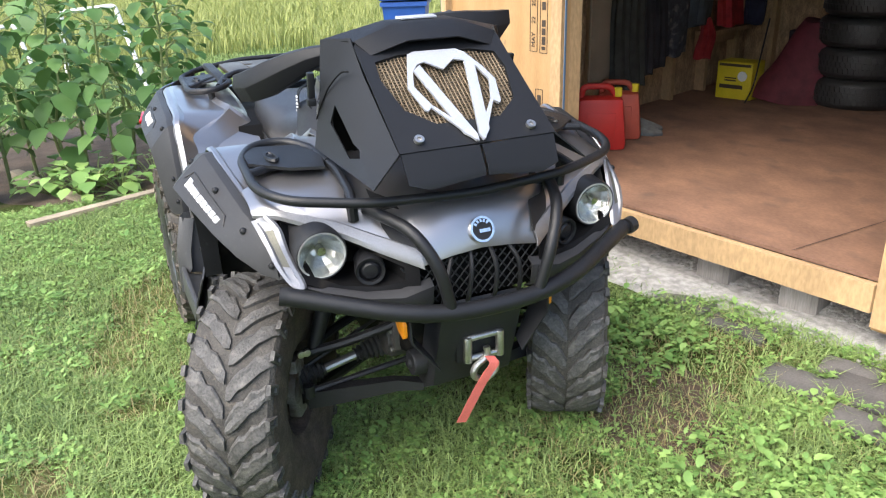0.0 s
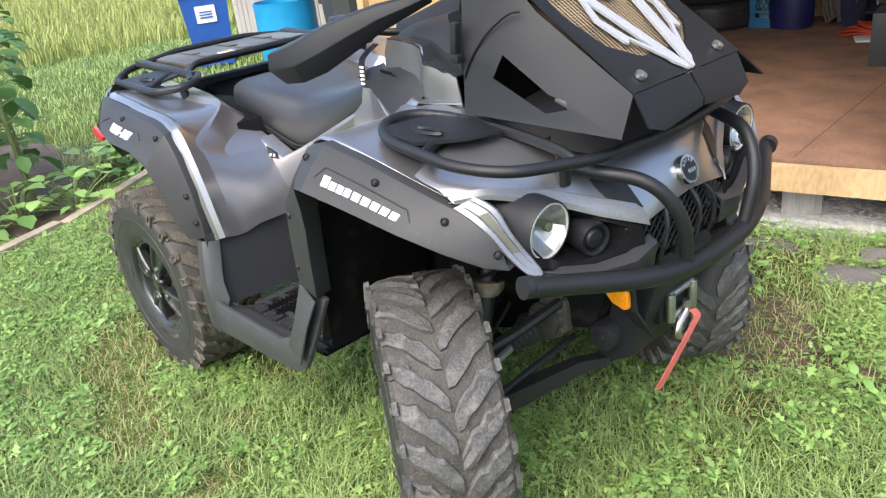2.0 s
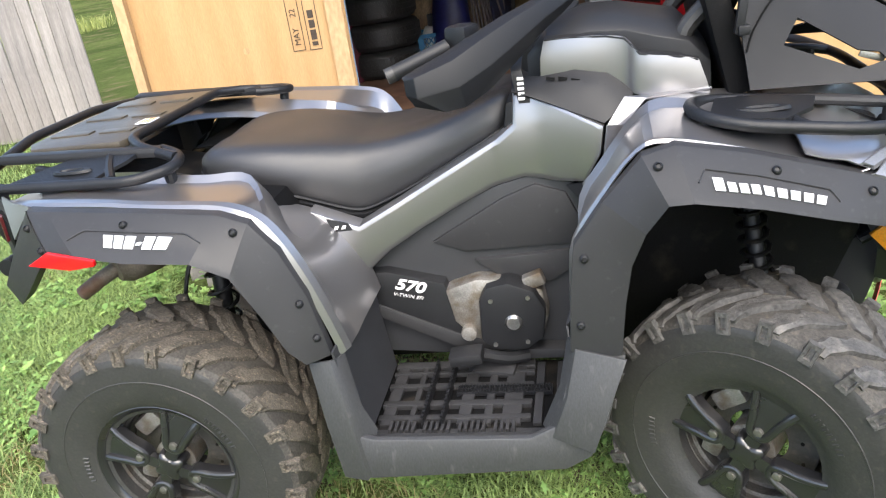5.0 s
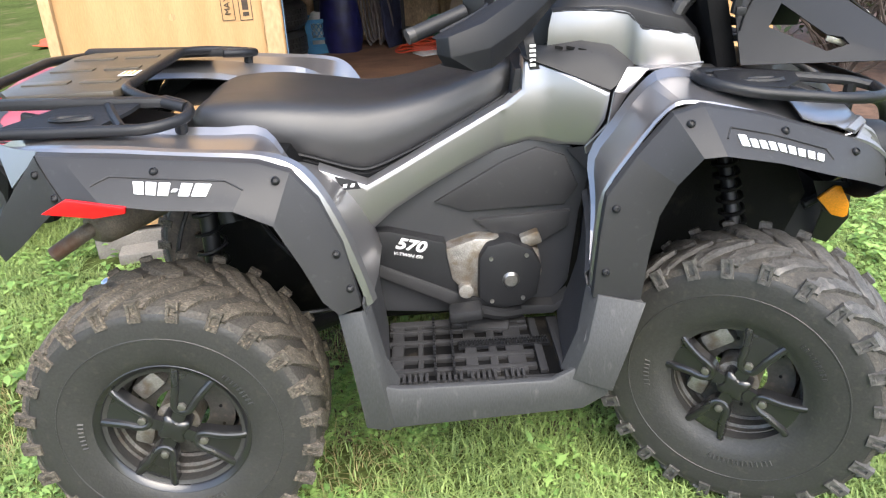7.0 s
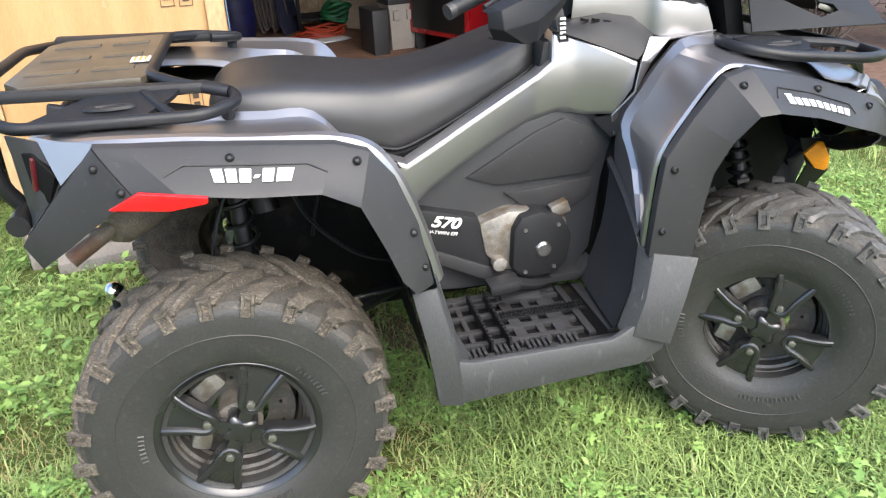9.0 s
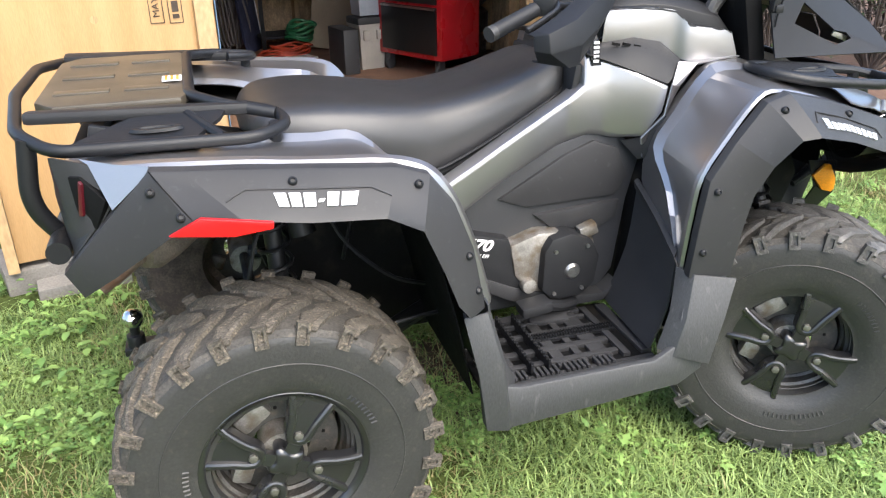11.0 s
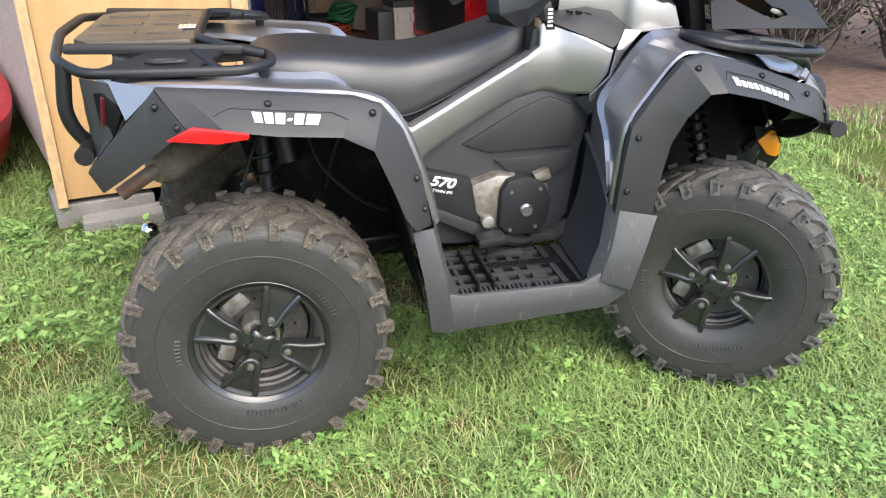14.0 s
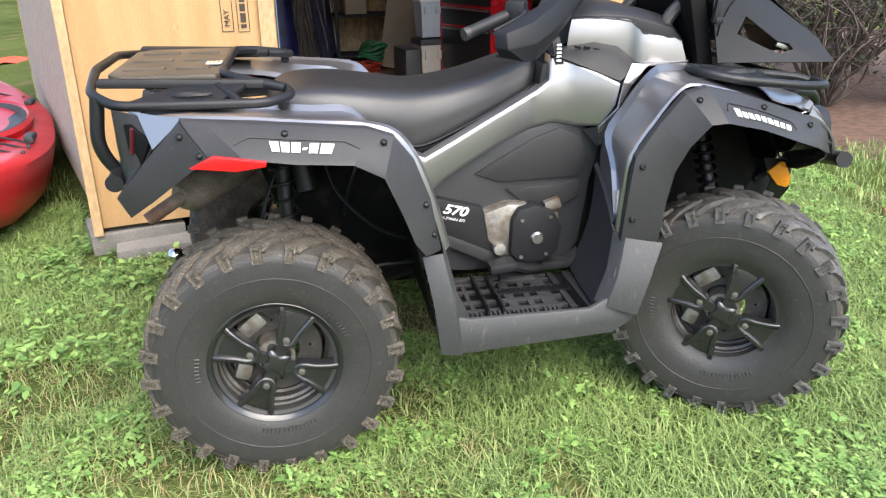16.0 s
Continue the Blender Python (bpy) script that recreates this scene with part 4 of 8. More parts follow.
# nose ---------------------------------------------------------------
NY = (0.0, 0.08, 0.16, 0.25, 0.33, 0.40, 0.472, 0.52)
ROW_A = [(1.36, 0.99), (1.36, 0.985), (1.36, 0.975), (1.37, 0.965), (1.37, 0.958), (1.38, 0.948), (1.385, 0.935), (1.39, 0.915)]
ROW_B = [(1.56, 0.935), (1.56, 0.932), (1.55, 0.918), (1.52, 0.918), (1.50, 0.918), (1.48, 0.918), (1.45, 0.915), (1.42, 0.905)]
ROW_C = [(1.665, 0.875), (1.662, 0.873), (1.648, 0.858), (1.60, 0.875), (1.57, 0.893), (1.54, 0.905), (1.505, 0.910), (1.46, 0.897)]
ROW_D = [(1.703, 0.825), (1.70, 0.82), (1.685, 0.79), (1.635, 0.825), (1.595, 0.860), (1.565, 0.880), (1.53, 0.898), (1.48, 0.887)]
ROW_E = [(1.715, 0.772), (1.714, 0.765), (1.712, 0.752), (1.655, 0.790), (1.615, 0.830), (1.582, 0.857), (1.547, 0.881), (1.50, 0.876)]
ROW_F = [(x - 0.025, z - 0.008) for x, z in ROW_E]
full = []
for row in (ROW_A, ROW_B, ROW_C, ROW_D, ROW_E, ROW_F):
    pts = [(x, -y, z) for (x, z), y in zip(row, NY)]
    full.append([(x, -y, z) for x, y, z in pts[:0:-1]] + pts)
bm = bmesh.new()
loft(bm, full)
shell(bm, 0.004)
soften(bm, 0.004, 2, 30)
hood = q("hood", bm, PAINT, "titanium grey painted front hood")
bm = bmesh.new()
lathe(bm, [(0.0001, -0.006), (0.030, -0.006), (0.031, -0.002), (0.031, 0.006), (0.0001, 0.006)], 28)
tilt = pose(1.708, 0, 0.818, 0, -24, 0) @ pose(0, 0, 0, 0, 0, 90)
turned(tilt, bm)
badge = q("badge", bm, BLACK, "round black badge with a silver ring", hood)
bm = bmesh.new()
lathe(bm, [(0.027, -0.008), (0.033, -0.008), (0.034, 0.004), (0.027, 0.004)], 32, loop=True)
for k in range(5):
    box(bm, (0.022 * math.sin(-0.9 + 0.42 * k), -0.0075, 0.022 * math.cos(-0.9 + 0.42 * k)), (0.006, 0.002, 0.008), pose(0, 0, 0, 0, math.degrees(-0.9 + 0.42 * k), 0))
box(bm, (0.006, -0.0075, -0.004), (0.03, 0.002, 0.009))
turned(tilt, bm)
part("badge_ring", bm, CHROME, quad, "chrome ring and bars of the badge")

for s in (-1, 1):
    # bright brow over the lamp
    strip([[(xe + (xd - xe) * f + d * 0.6, -(y + d * 0.2), ze + (zd - ze) * f + d * 0.7) for f, d in ((1.0, 0.001), (0.85, 0.007), (0.1, 0.008), (-0.2, 0.001))] for (xe, ze), (xd, zd), y in list(zip(ROW_E, ROW_D, NY))[2:8]], s, 0.004, CHEEK, "lamp_brow", "silver grey strip above the headlamp")
    CH = [((1.500, -0.526, 0.866), (1.535, -0.490, 0.888)), ((1.540, -0.522, 0.850), (1.572, -0.470, 0.862)), ((1.585, -0.512, 0.820), (1.598, -0.463, 0.816)), ((1.612, -0.503, 0.786), (1.626, -0.452, 0.776)), ((1.634, -0.484, 0.750), (1.650, -0.441, 0.741)), ((1.646, -0.470, 0.734), (1.657, -0.444, 0.731))]
    proud = Vector((0.75, -0.6, 0.25)).normalized()
    cheek_rows, slot_rows = [], []
    for k, (o_, i_) in enumerate(CH):
        o_, i_ = Vector(o_), Vector(i_)
        g = (0, 0.006, 0.007, 0.006, 0.0, 0)[k]
        cheek_rows.append([o_.lerp(i_, f) + proud * d for f, d in ((0, -0.004), (0.08, 0.004), (0.30, 0.005), (0.36, 0.005 - g), (0.70, 0.005 - g), (0.76, 0.005), (0.94, 0.004), (1.0, -0.003))])
        if k in (1, 2, 3):
            slot_rows.append([o_.lerp(i_, f) + proud * (0.0065 - g) for f in (0.37, 0.69)])
    strip(cheek_rows, s, 0.004, CHEEK, "lamp_cheek", "silver grey panel beside the headlamp", sm=3, sharp=25)
    strip(slot_rows, s, 0.002, SLOT, "cheek_slot", "dull bronze strip set into the lamp cheek", sm=3)
    # lamp housing: a cavity, its inner shade put into the near-black
    ring0 = [Vector(v) for v in ((1.705, -0.17, 0.745), (1.655, -0.25, 0.785), (1.615, -0.33, 0.825), (1.582, -0.40, 0.850), (1.549, -0.466, 0.872), (1.600, -0.458, 0.80), (1.648, -0.438, 0.738), (1.660, -0.36, 0.700), (1.688, -0.25, 0.685), (1.712, -0.17, 0.700))]
    cen = Vector((1.54, -0.33, 0.775))
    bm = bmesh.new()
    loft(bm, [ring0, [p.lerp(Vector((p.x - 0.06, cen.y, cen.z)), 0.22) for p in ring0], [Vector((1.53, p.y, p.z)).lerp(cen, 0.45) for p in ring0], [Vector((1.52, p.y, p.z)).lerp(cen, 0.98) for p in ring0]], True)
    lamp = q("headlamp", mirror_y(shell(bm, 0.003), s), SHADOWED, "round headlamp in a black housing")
    aim = pose(1.631, s * 0.391, 0.798, 0, 4, 0) @ pose(0, 0, 0, 0, 0, 90)
    bm = bmesh.new()
    lathe(bm, [(0.0001, 0.046), (0.020, 0.042), (0.030, 0.034), (0.042, 0.022), (0.050, 0.010), (0.056, 0.0)], 18)
    for v in bm.verts:
        a = math.atan2(v.co.x, v.co.z)
        if math.hypot(v.co.x, v.co.z) > 0.01:
            v.co.y += 0.006 * math.sin(5 * a) * (0.5 + 0.5 * math.cos(3 * a))
    part("reflector", turned(aim, bm), REFLECTOR, lamp, "chrome reflector bowl", sharp=8)
    bm = bmesh.new()
    lathe(bm, [(0.055, 0.010), (0.0605, 0.010), (0.0605, -0.002), (0.059, -0.005), (0.056, -0.004)], 32, loop=True)
    part("bezel", turned(aim, bm), FROSTED, lamp, "pale lens rim")
    bm = bmesh.new()
    lathe(bm, [(0.0001, -0.010), (0.03, -0.009), (0.048, -0.006), (0.0565, -0.001)], 32)
    part("lens", turned(aim, shell(bm, 0.002)), GLASS, lamp, "clear lens").visible_shadow = False
    bm = bmesh.new()
    lathe(bm, [(0.0605, -0.004), (0.0625, -0.005), (0.0645, 0.0), (0.066, 0.03), (0.070, 0.075), (0.078, 0.105)], 32)
    part("lamp_barrel", turned(aim, shell(bm, 0.002)), BLACK, lamp, "dark grey lamp barrel")
    bm = bmesh.new()
    drum(bm, (0, 0.012, 0.010), 0.012, 0.03, "y", 16, 0.003)
    part("bulb", turned(aim, bm), CHROME, lamp)
    aim2 = pose(1.655, s * 0.280, 0.746, 0, 4, s * 14) @ pose(0, 0, 0, 0, 0, 90)
    bm = bmesh.new()
    lathe(bm, [(0.0001, -0.012), (0.018, -0.010), (0.027, 0.0), (0.029, -0.010), (0.036, -0.012), (0.038, 0.0), (0.036, 0.06)], 28)
    part("side_lamp", turned(aim2, bm), STEEL_BLACK, lamp, "small round black lamp cover")
    # dark insert beside the raised middle of the hood
    strip([[(1.50, -0.205, 0.928), (1.50, -0.235, 0.928)], [(1.60, -0.185, 0.885), (1.598, -0.238, 0.884)], [(1.655, -0.168, 0.845), (1.632, -0.235, 0.843)], [(1.70, -0.158, 0.782), (1.665, -0.215, 0.800)]], s, 0.003, BLACK, "hood_insert", "black trim between hood and lamp brow")
    # fascia under the lamps
    strip([[(1.70, -0.14, 0.715), (1.725, -0.14, 0.70), (1.715, -0.14, 0.64), (1.68, -0.14, 0.62)], [(1.70, -0.22, 0.70), (1.725, -0.22, 0.685), (1.72, -0.22, 0.64), (1.68, -0.22, 0.62)], [(1.675, -0.30, 0.70), (1.70, -0.30, 0.69), (1.69, -0.30, 0.66), (1.66, -0.30, 0.64)], [(1.645, -0.40, 0.725), (1.665, -0.40, 0.715), (1.66, -0.40, 0.695), (1.63, -0.40, 0.68)], [(1.62, -0.46, 0.745), (1.635, -0.46, 0.735), (1.63, -0.46, 0.72), (1.61, -0.46, 0.71)]], s, 0.005, FLARE, "front_fascia", "black plastic below the headlamp", bevel=0.003)
    strip([[(1.60, -0.205, 0.655), (1.70, -0.205, 0.645)], [(1.635, -0.206, 0.57), (1.71, -0.203, 0.545)], [(1.66, -0.13, 0.46), (1.705, -0.125, 0.44)]], s, 0.005, BLACK, "front_side_cover")
    bm = bmesh.new()
    prism(bm, [(1.612, 0.610), (1.655, 0.642), (1.670, 0.640), (1.698, 0.592), (1.699, 0.560), (1.688, 0.552), (1.655, 0.562)], -0.218, -0.207, "y", 0.003)
    q("side_reflector", mirror_y(bm, s), AMBER, "amber side reflector")

bm = bmesh.new()
for k in range(13):
    yy = -0.165 + 0.0275 * k
    for sl in (0.05, -0.05):
        tube(bm, [(1.688, yy - sl, 0.635), (1.694, yy + sl, 0.75)], 0.0022, 5)
grille = q("grille", bm, BLACK, "black mesh grille")
# Sheet added behind the grille, near-black for the shade there.
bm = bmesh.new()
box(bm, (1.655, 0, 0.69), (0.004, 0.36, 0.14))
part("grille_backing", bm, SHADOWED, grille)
for yy in (-0.1, -0.035, 0.035, 0.1):
    bm = bmesh.new()
    tube(bm, smooth_line([(1.70, yy * 0.8, 0.765), (1.722, yy, 0.72), (1.712, yy * 1.1, 0.65), (1.69, yy * 1.1, 0.61)], 4), 0.006, 6)
    part("grille_bar", bm, BLACK, grille)
bm = bmesh.new()
prism(bm, [(1.70, 0.635), (1.715, 0.60), (1.64, 0.36), (1.56, 0.31), (1.53, 0.33), (1.60, 0.55)], -0.12, 0.12, "y", 0.01)
q("front_skid_plate", bm, BLACK, "black plastic skid plate under the nose")
# solid frame and engine block seen through the arches, shade put into its black
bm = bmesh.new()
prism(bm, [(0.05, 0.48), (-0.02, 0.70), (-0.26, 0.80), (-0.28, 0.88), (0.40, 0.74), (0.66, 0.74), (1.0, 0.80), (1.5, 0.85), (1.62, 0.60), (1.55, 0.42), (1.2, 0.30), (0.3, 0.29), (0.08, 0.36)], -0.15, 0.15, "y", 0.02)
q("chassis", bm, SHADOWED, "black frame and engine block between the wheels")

# bumper ---------------------------------------------------------------
def tubes(name, lines, r, material, label="", n=12, round_r=0.05, parent=None):
    bm = bmesh.new()
    for pts in lines:
        tube(bm, rounded(pts, round_r), r, n)
    return q(name, bm, material, label, parent)


bar = tubes("front_bumper", [[(1.665, -0.49, 0.724), (1.765, -0.245, 0.665), (1.79, -0.10, 0.645), (1.79, 0.10, 0.645), (1.765, 0.245, 0.665), (1.655, 0.48, 0.722)]], 0.0225, STEEL_BLACK, "black tubular steel front bumper", 14, 0.08)
for s in (-1, 1):
    part("bumper_hoop", tube(bmesh.new(), rounded([(1.785, s * 0.122, 0.655), (1.795, s * 0.155, 0.78), (1.745, s * 0.20, 0.865), (1.60, s * 0.262, 0.885)], 0.09, 7), 0.0155, 12), STEEL_BLACK, bar)
    part("bumper_stay", tube(bmesh.new(), rounded([(1.77, s * 0.13, 0.64), (1.70, s * 0.13, 0.60), (1.62, s * 0.13, 0.56)], 0.04), 0.014, 10), STEEL_BLACK, bar)
    part("end_cap", tube(bmesh.new(), [(1.657, s * 0.508, 0.727), (1.663, s * 0.486, 0.723)], 0.0235, 14), BLACK, bar)

# winch ------------------------------------------------------------------
bm = bmesh.new()
box(bm, (1.672, 0.01, 0.478), (0.02, 0.15, 0.085), None, 0.006)
fair = q("winch_fairlead", bm, STEEL_BLACK, "roller fairlead of the front winch")
for yy in (-0.038, 0.058):
    part("roller", drum(bmesh.new(), (1.694, yy, 0.478), 0.012, 0.075, "z", 16, 0.003), STEEL, fair, "bright steel roller")
for zz in (0.450, 0.510):
    part("roller", drum(bmesh.new(), (1.692, 0.01, zz), 0.009, 0.1, "y", 14, 0.003), STEEL, fair, "bright steel roller")
bm = bmesh.new()
tube(bm, smooth_line([(1.705, 0.012, 0.482), (1.708, 0.012, 0.455), (1.708, -0.020, 0.432), (1.708, -0.028, 0.405), (1.708, 0.002, 0.387), (1.708, 0.034, 0.402), (1.708, 0.040, 0.430)], 5), 0.0095, 10)
q("winch_hook", bm, STEEL, "bright steel winch hook", fair)
bm = bmesh.new()
st = smooth_line([(1.722, 0.012, 0.462), (1.730, 0.022, 0.440), (1.725, 0.006, 0.412), (1.712, -0.015, 0.365), (1.690, -0.034, 0.30), (1.668, -0.050, 0.239)], 5)
loft(bm, [[(p.x, p.y - 0.014, p.z + 0.003), (p.x + 0.002, p.y + 0.014, p.z - 0.003)] for p in st])
part("pull_strap", shell(bm, 0.002), STRAP, fair, "faded red webbing pull strap")

# racks -------------------------------------------------------------------
R = 0.0125


def tie_down(poly, c, height, s, parent):
    """A flat plate between the rack's tubes, with a raised oval slot."""
    bm = bmesh.new()
    loft(bm, [[(x, -y, height(x, y) + d) for x, y in poly] for d in (-0.004, 0.004)], True, True)
    soften(bm, 0.002, 1, 40)
    plate = part("tie_down_plate", mirror_y(bm, s), STEEL_BLACK, parent, "flat black tie-down plate of the rack")
    bm = bmesh.new()
    lathe(bm, [(0.016, 0.0), (0.019, -0.006), (0.027, -0.006), (0.030, 0.0)], 20)
    turned(pose(c[0], -c[1], height(*c) + 0.004, 90, 0, 0) @ Matrix.Diagonal((1.7, -1, 0.6, 1)), bm)
    part("slot_rim", mirror_y(bm, s), STEEL_BLACK, plate, "raised oval rim of the slot")
    # The slot's opening is a flat disc, shade put into its black.
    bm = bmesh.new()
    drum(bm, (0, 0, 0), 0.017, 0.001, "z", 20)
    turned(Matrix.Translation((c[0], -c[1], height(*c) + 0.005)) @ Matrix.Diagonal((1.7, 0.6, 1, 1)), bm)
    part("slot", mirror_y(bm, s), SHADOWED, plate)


loop_r = [(1.40, -0.292, 0.958), (1.27, -0.305, 0.972), (1.205, -0.36, 0.985), (1.21, -0.45, 0.983), (1.29, -0.497, 0.968), (1.50, -0.505, 0.945), (1.60, -0.455, 0.935), (1.665, -0.27, 0.918), (1.675, 0.0, 0.905)]
frack = tubes("front_rack", [loop_r + [(x, -y, z) for x, y, z in loop_r[-2::-1]]], R, STEEL_BLACK, "black tubular steel front luggage rack", 12, 0.06)
for s in (-1, 1):
    part("rail", tube(bmesh.new(), rounded([(1.27, s * 0.305, 0.972), (1.45, s * 0.285, 0.952), (1.60, s * 0.30, 0.935), (1.65, s * 0.31, 0.92)], 0.05), 0.012, 10), STEEL_BLACK, frack)
    part("rail", tube(bmesh.new(), [(1.31, s * 0.30, 0.968), (1.36, s * 0.40, 0.962), (1.40, s * 0.50, 0.957)], 0.011, 10), STEEL_BLACK, frack)
    tie_down([(1.235, 0.455), (1.262, 0.335), (1.36, 0.300), (1.455, 0.315), (1.43, 0.40), (1.36, 0.49), (1.28, 0.488)], (1.335, 0.425), lambda x, y: 0.978 - 0.09 * (x - 1.27), s, frack)
    part("rack_leg", tube(bmesh.new(), [(1.60, s * 0.30, 0.93), (1.60, s * 0.295, 0.86)], 0.014, 8), STEEL_BLACK, frack)
    part("rack_leg", tube(bmesh.new(), [(1.32, s * 0.30, 0.96), (1.33, s * 0.29, 0.92)], 0.014, 8), STEEL_BLACK, frack)

loop_b = [(0.02, -0.295, 0.975), (0.085, -0.33, 0.966), (0.098, -0.40, 0.957), (0.03, -0.462, 0.952), (-0.33, -0.448, 0.955), (-0.40, -0.37, 0.975), (-0.43, -0.15, 1.0), (-0.43, 0.0, 1.0)]
rrack = tubes("rear_rack", [loop_b + [(x, -y, z) for x, y, z in loop_b[-2::-1]]], 0.0125, STEEL_BLACK, "black tubular steel rear luggage rack", 12, 0.035)
for s in (-1, 1):
    part("rail", tube(bmesh.new(), rounded([(0.08, s * 0.35, 0.968), (-0.02, s * 0.31, 0.985), (-0.085, s * 0.245, 0.995), (-0.085, s * 0.0, 0.995)], 0.03), 0.0125, 12), STEEL_BLACK, rrack)
    part("rail", box(bmesh.new(), (-0.18, s * 0.318, 0.984), (0.42, 0.045, 0.024), pose(0, 0, 0, s * 6, 2, 0), 0.009), BLACK, rrack)
    part("rail", tube(bmesh.new(), [(-0.10, s * 0.32, 0.98), (-0.06, s * 0.40, 0.967), (-0.03, s * 0.45, 0.955)], 0.011, 8), STEEL_BLACK, rrack)
    part("rack_leg", tube(bmesh.new(), [(0.075, s * 0.385, 0.958), (0.07, s * 0.375, 0.905)], 0.014, 10), STEEL_BLACK, rrack)
    part("rack_leg", box(bmesh.new(), (-0.26, s * 0.36, 0.93), (0.05, 0.02, 0.09), pose(0, 0, 0, 0, 14, 0), 0.005), STEEL_BLACK, rrack)
    tie_down([(-0.31, 0.440), (-0.20, 0.345), (-0.06, 0.325), (-0.02, 0.345), (-0.03, 0.372), (-0.085, 0.452)], (-0.15, 0.405), lambda x, y: 0.982 - 0.22 * (y - 0.325), s, rrack)
    part("rear_guard", tube(bmesh.new(), rounded([(-0.378, s * 0.398, 0.972), (-0.398, s * 0.397, 0.84), (-0.348, s * 0.37, 0.752), (-0.30, s * 0.345, 0.738)], 0.07, 6), 0.0175, 12), STEEL_BLACK, rrack, "bent guard tube behind the tail lamp")
bm = bmesh.new()
prism(bm, [(-0.385, -0.22), (-0.345, -0.275), (-0.10, -0.275), (-0.085, -0.23), (-0.085, 0.23), (-0.10, 0.275), (-0.345, 0.275), (-0.385, 0.22)], 0.975, 0.995, "z", 0.006)
turned(Matrix.Translation((0, 0, 0.004)) , bm)
rplate = part("rack_plate", bm, PLATEM, rrack, "moulded dark plastic rack plate")
for yy in (-0.16, 0.0, 0.16):
    for xx, ww in ((-0.30, 0.11), (-0.17, 0.09)):
        part("plate_rib", box(bmesh.new(), (xx, yy, 1.0), (ww, 0.035, 0.006), None, 0.002), PLATEM, rplate)
bm = bmesh.new()
box(bm, (-0.118, -0.10, 1.0045), (0.042, 0.055, 0.002))
part("warning_label", bm, WHITE, rrack, "white and orange warning label")
bm = bmesh.new()
for k in range(3):
    box(bm, (-0.106 - 0.012 * k, -0.10, 1.0058), (0.006, 0.046, 0.001))
part("label_bars", bm, AMBER, rrack)

# tail ---------------------------------------------------------------------
for s in (-1, 1):
    strip([[(-0.345, -0.40, 0.93), (-0.350, -0.40, 0.86), (-0.345, -0.40, 0.78), (-0.335, -0.40, 0.72)], [(-0.338, -0.455, 0.948), (-0.325, -0.470, 0.86), (-0.325, -0.470, 0.79), (-0.330, -0.455, 0.72)], [(-0.290, -0.490, 0.945), (-0.270, -0.508, 0.905), (-0.285, -0.508, 0.82), (-0.335, -0.490, 0.75)], [(-0.262, -0.500, 0.940), (-0.240, -0.520, 0.868), (-0.266, -0.512, 0.830), (-0.335, -0.488, 0.752)]], s, 0.005, FLARE, "tail_corner", "dark grey plastic tail corner", sm=2, sharp=28)
    strip([[(-0.285, -0.485, 0.950), (-0.268, -0.507, 0.944)], [(-0.225, -0.528, 0.946), (-0.238, -0.546, 0.868)], [(-0.165, -0.556, 0.944), (-0.172, -0.564, 0.930)]], s, 0.005, PAINT, "tail_wing", "grey painted triangle beside the tail lamp")
    # Recess stands proud as a block; its depth's shade is in the black.
    bm = bmesh.new()
    prism(bm, [(-0.020, -0.055), (0.016, -0.050), (0.058, 0.004), (0.012, 0.050), (-0.014, 0.052)], -0.004, 0.012, "y", 0.004)
    recess = q("lamp_recess", mirror_y(turned(pose(-0.290, -0.496, 0.870, 0, -8, -38), bm), s), SHADOWED, "black recess of the tail lamp")
    bm = bmesh.new()
    prism(bm, [(-0.006, -0.034), (0.004, -0.032), (0.004, 0.032), (-0.004, 0.036)], -0.007, 0.006, "y", 0.003)
    part("tail_lamp", mirror_y(turned(pose(-0.288, -0.502, 0.880, 0, 10, -38), bm), s), DARK_RED, recess, "dark red tail lamp lens")
    bm = bmesh.new()
    prism(bm, [(-0.157, 0.831), (-0.100, 0.859), (0.018, 0.836), (0.016, 0.823), (-0.05, 0.816)], -0.612, -0.602, "y", 0.003)
    for v in bm.verts:
        w_ = 0.028 + 0.20 * max(0, v.co.x + 0.13)
        v.co.x, y_, v.co.z = spread(v.co.x, -v.co.y, v.co.z, w_)
        v.co.y = -y_
    q("rear_side_reflector", mirror_y(bm, s), RED_LENS, "red side reflector under the rear flare")
bm = bmesh.new()
tube(bm, [(-0.355, -0.47, 0.768), (-0.355, 0.47, 0.768)], 0.0225, 14)
q("rear_bumper_bar", bm, STEEL_BLACK, "black tubular rear bumper bar")
bm = bmesh.new()
box(bm, (-0.31, 0, 0.80), (0.06, 0.66, 0.20), None, 0.02)
q("tail_panel", bm, BLACK, "black plastic tail panel")
bm = bmesh.new()
tube(bm, [(-0.08, -0.02, 0.685), (-0.19, -0.19, 0.664), (-0.222, -0.234, 0.656), (-0.236, -0.254, 0.653), (-0.240, -0.259, 0.652)], [0.056, 0.056, 0.050, 0.034, 0.012], 24)
muf = q("muffler", bm, RUST, "rusty exhaust muffler")
part("tail_pipe", tube(bmesh.new(), smooth_line([(-0.222, -0.245, 0.662), (-0.268, -0.275, 0.640), (-0.326, -0.295, 0.607)], 4), 0.020, 14), RUST, muf, "heat-stained steel tail pipe")
bm = bmesh.new()
box(bm, (-0.24, -0.09, 0.335), (0.18, 0.06, 0.02), None, 0.004)
drum(bm, (-0.30, -0.10, 0.355), 0.022, 0.045, "z", 16, 0.006)
drum(bm, (-0.30, -0.10, 0.39), 0.012, 0.04, "z", 12)
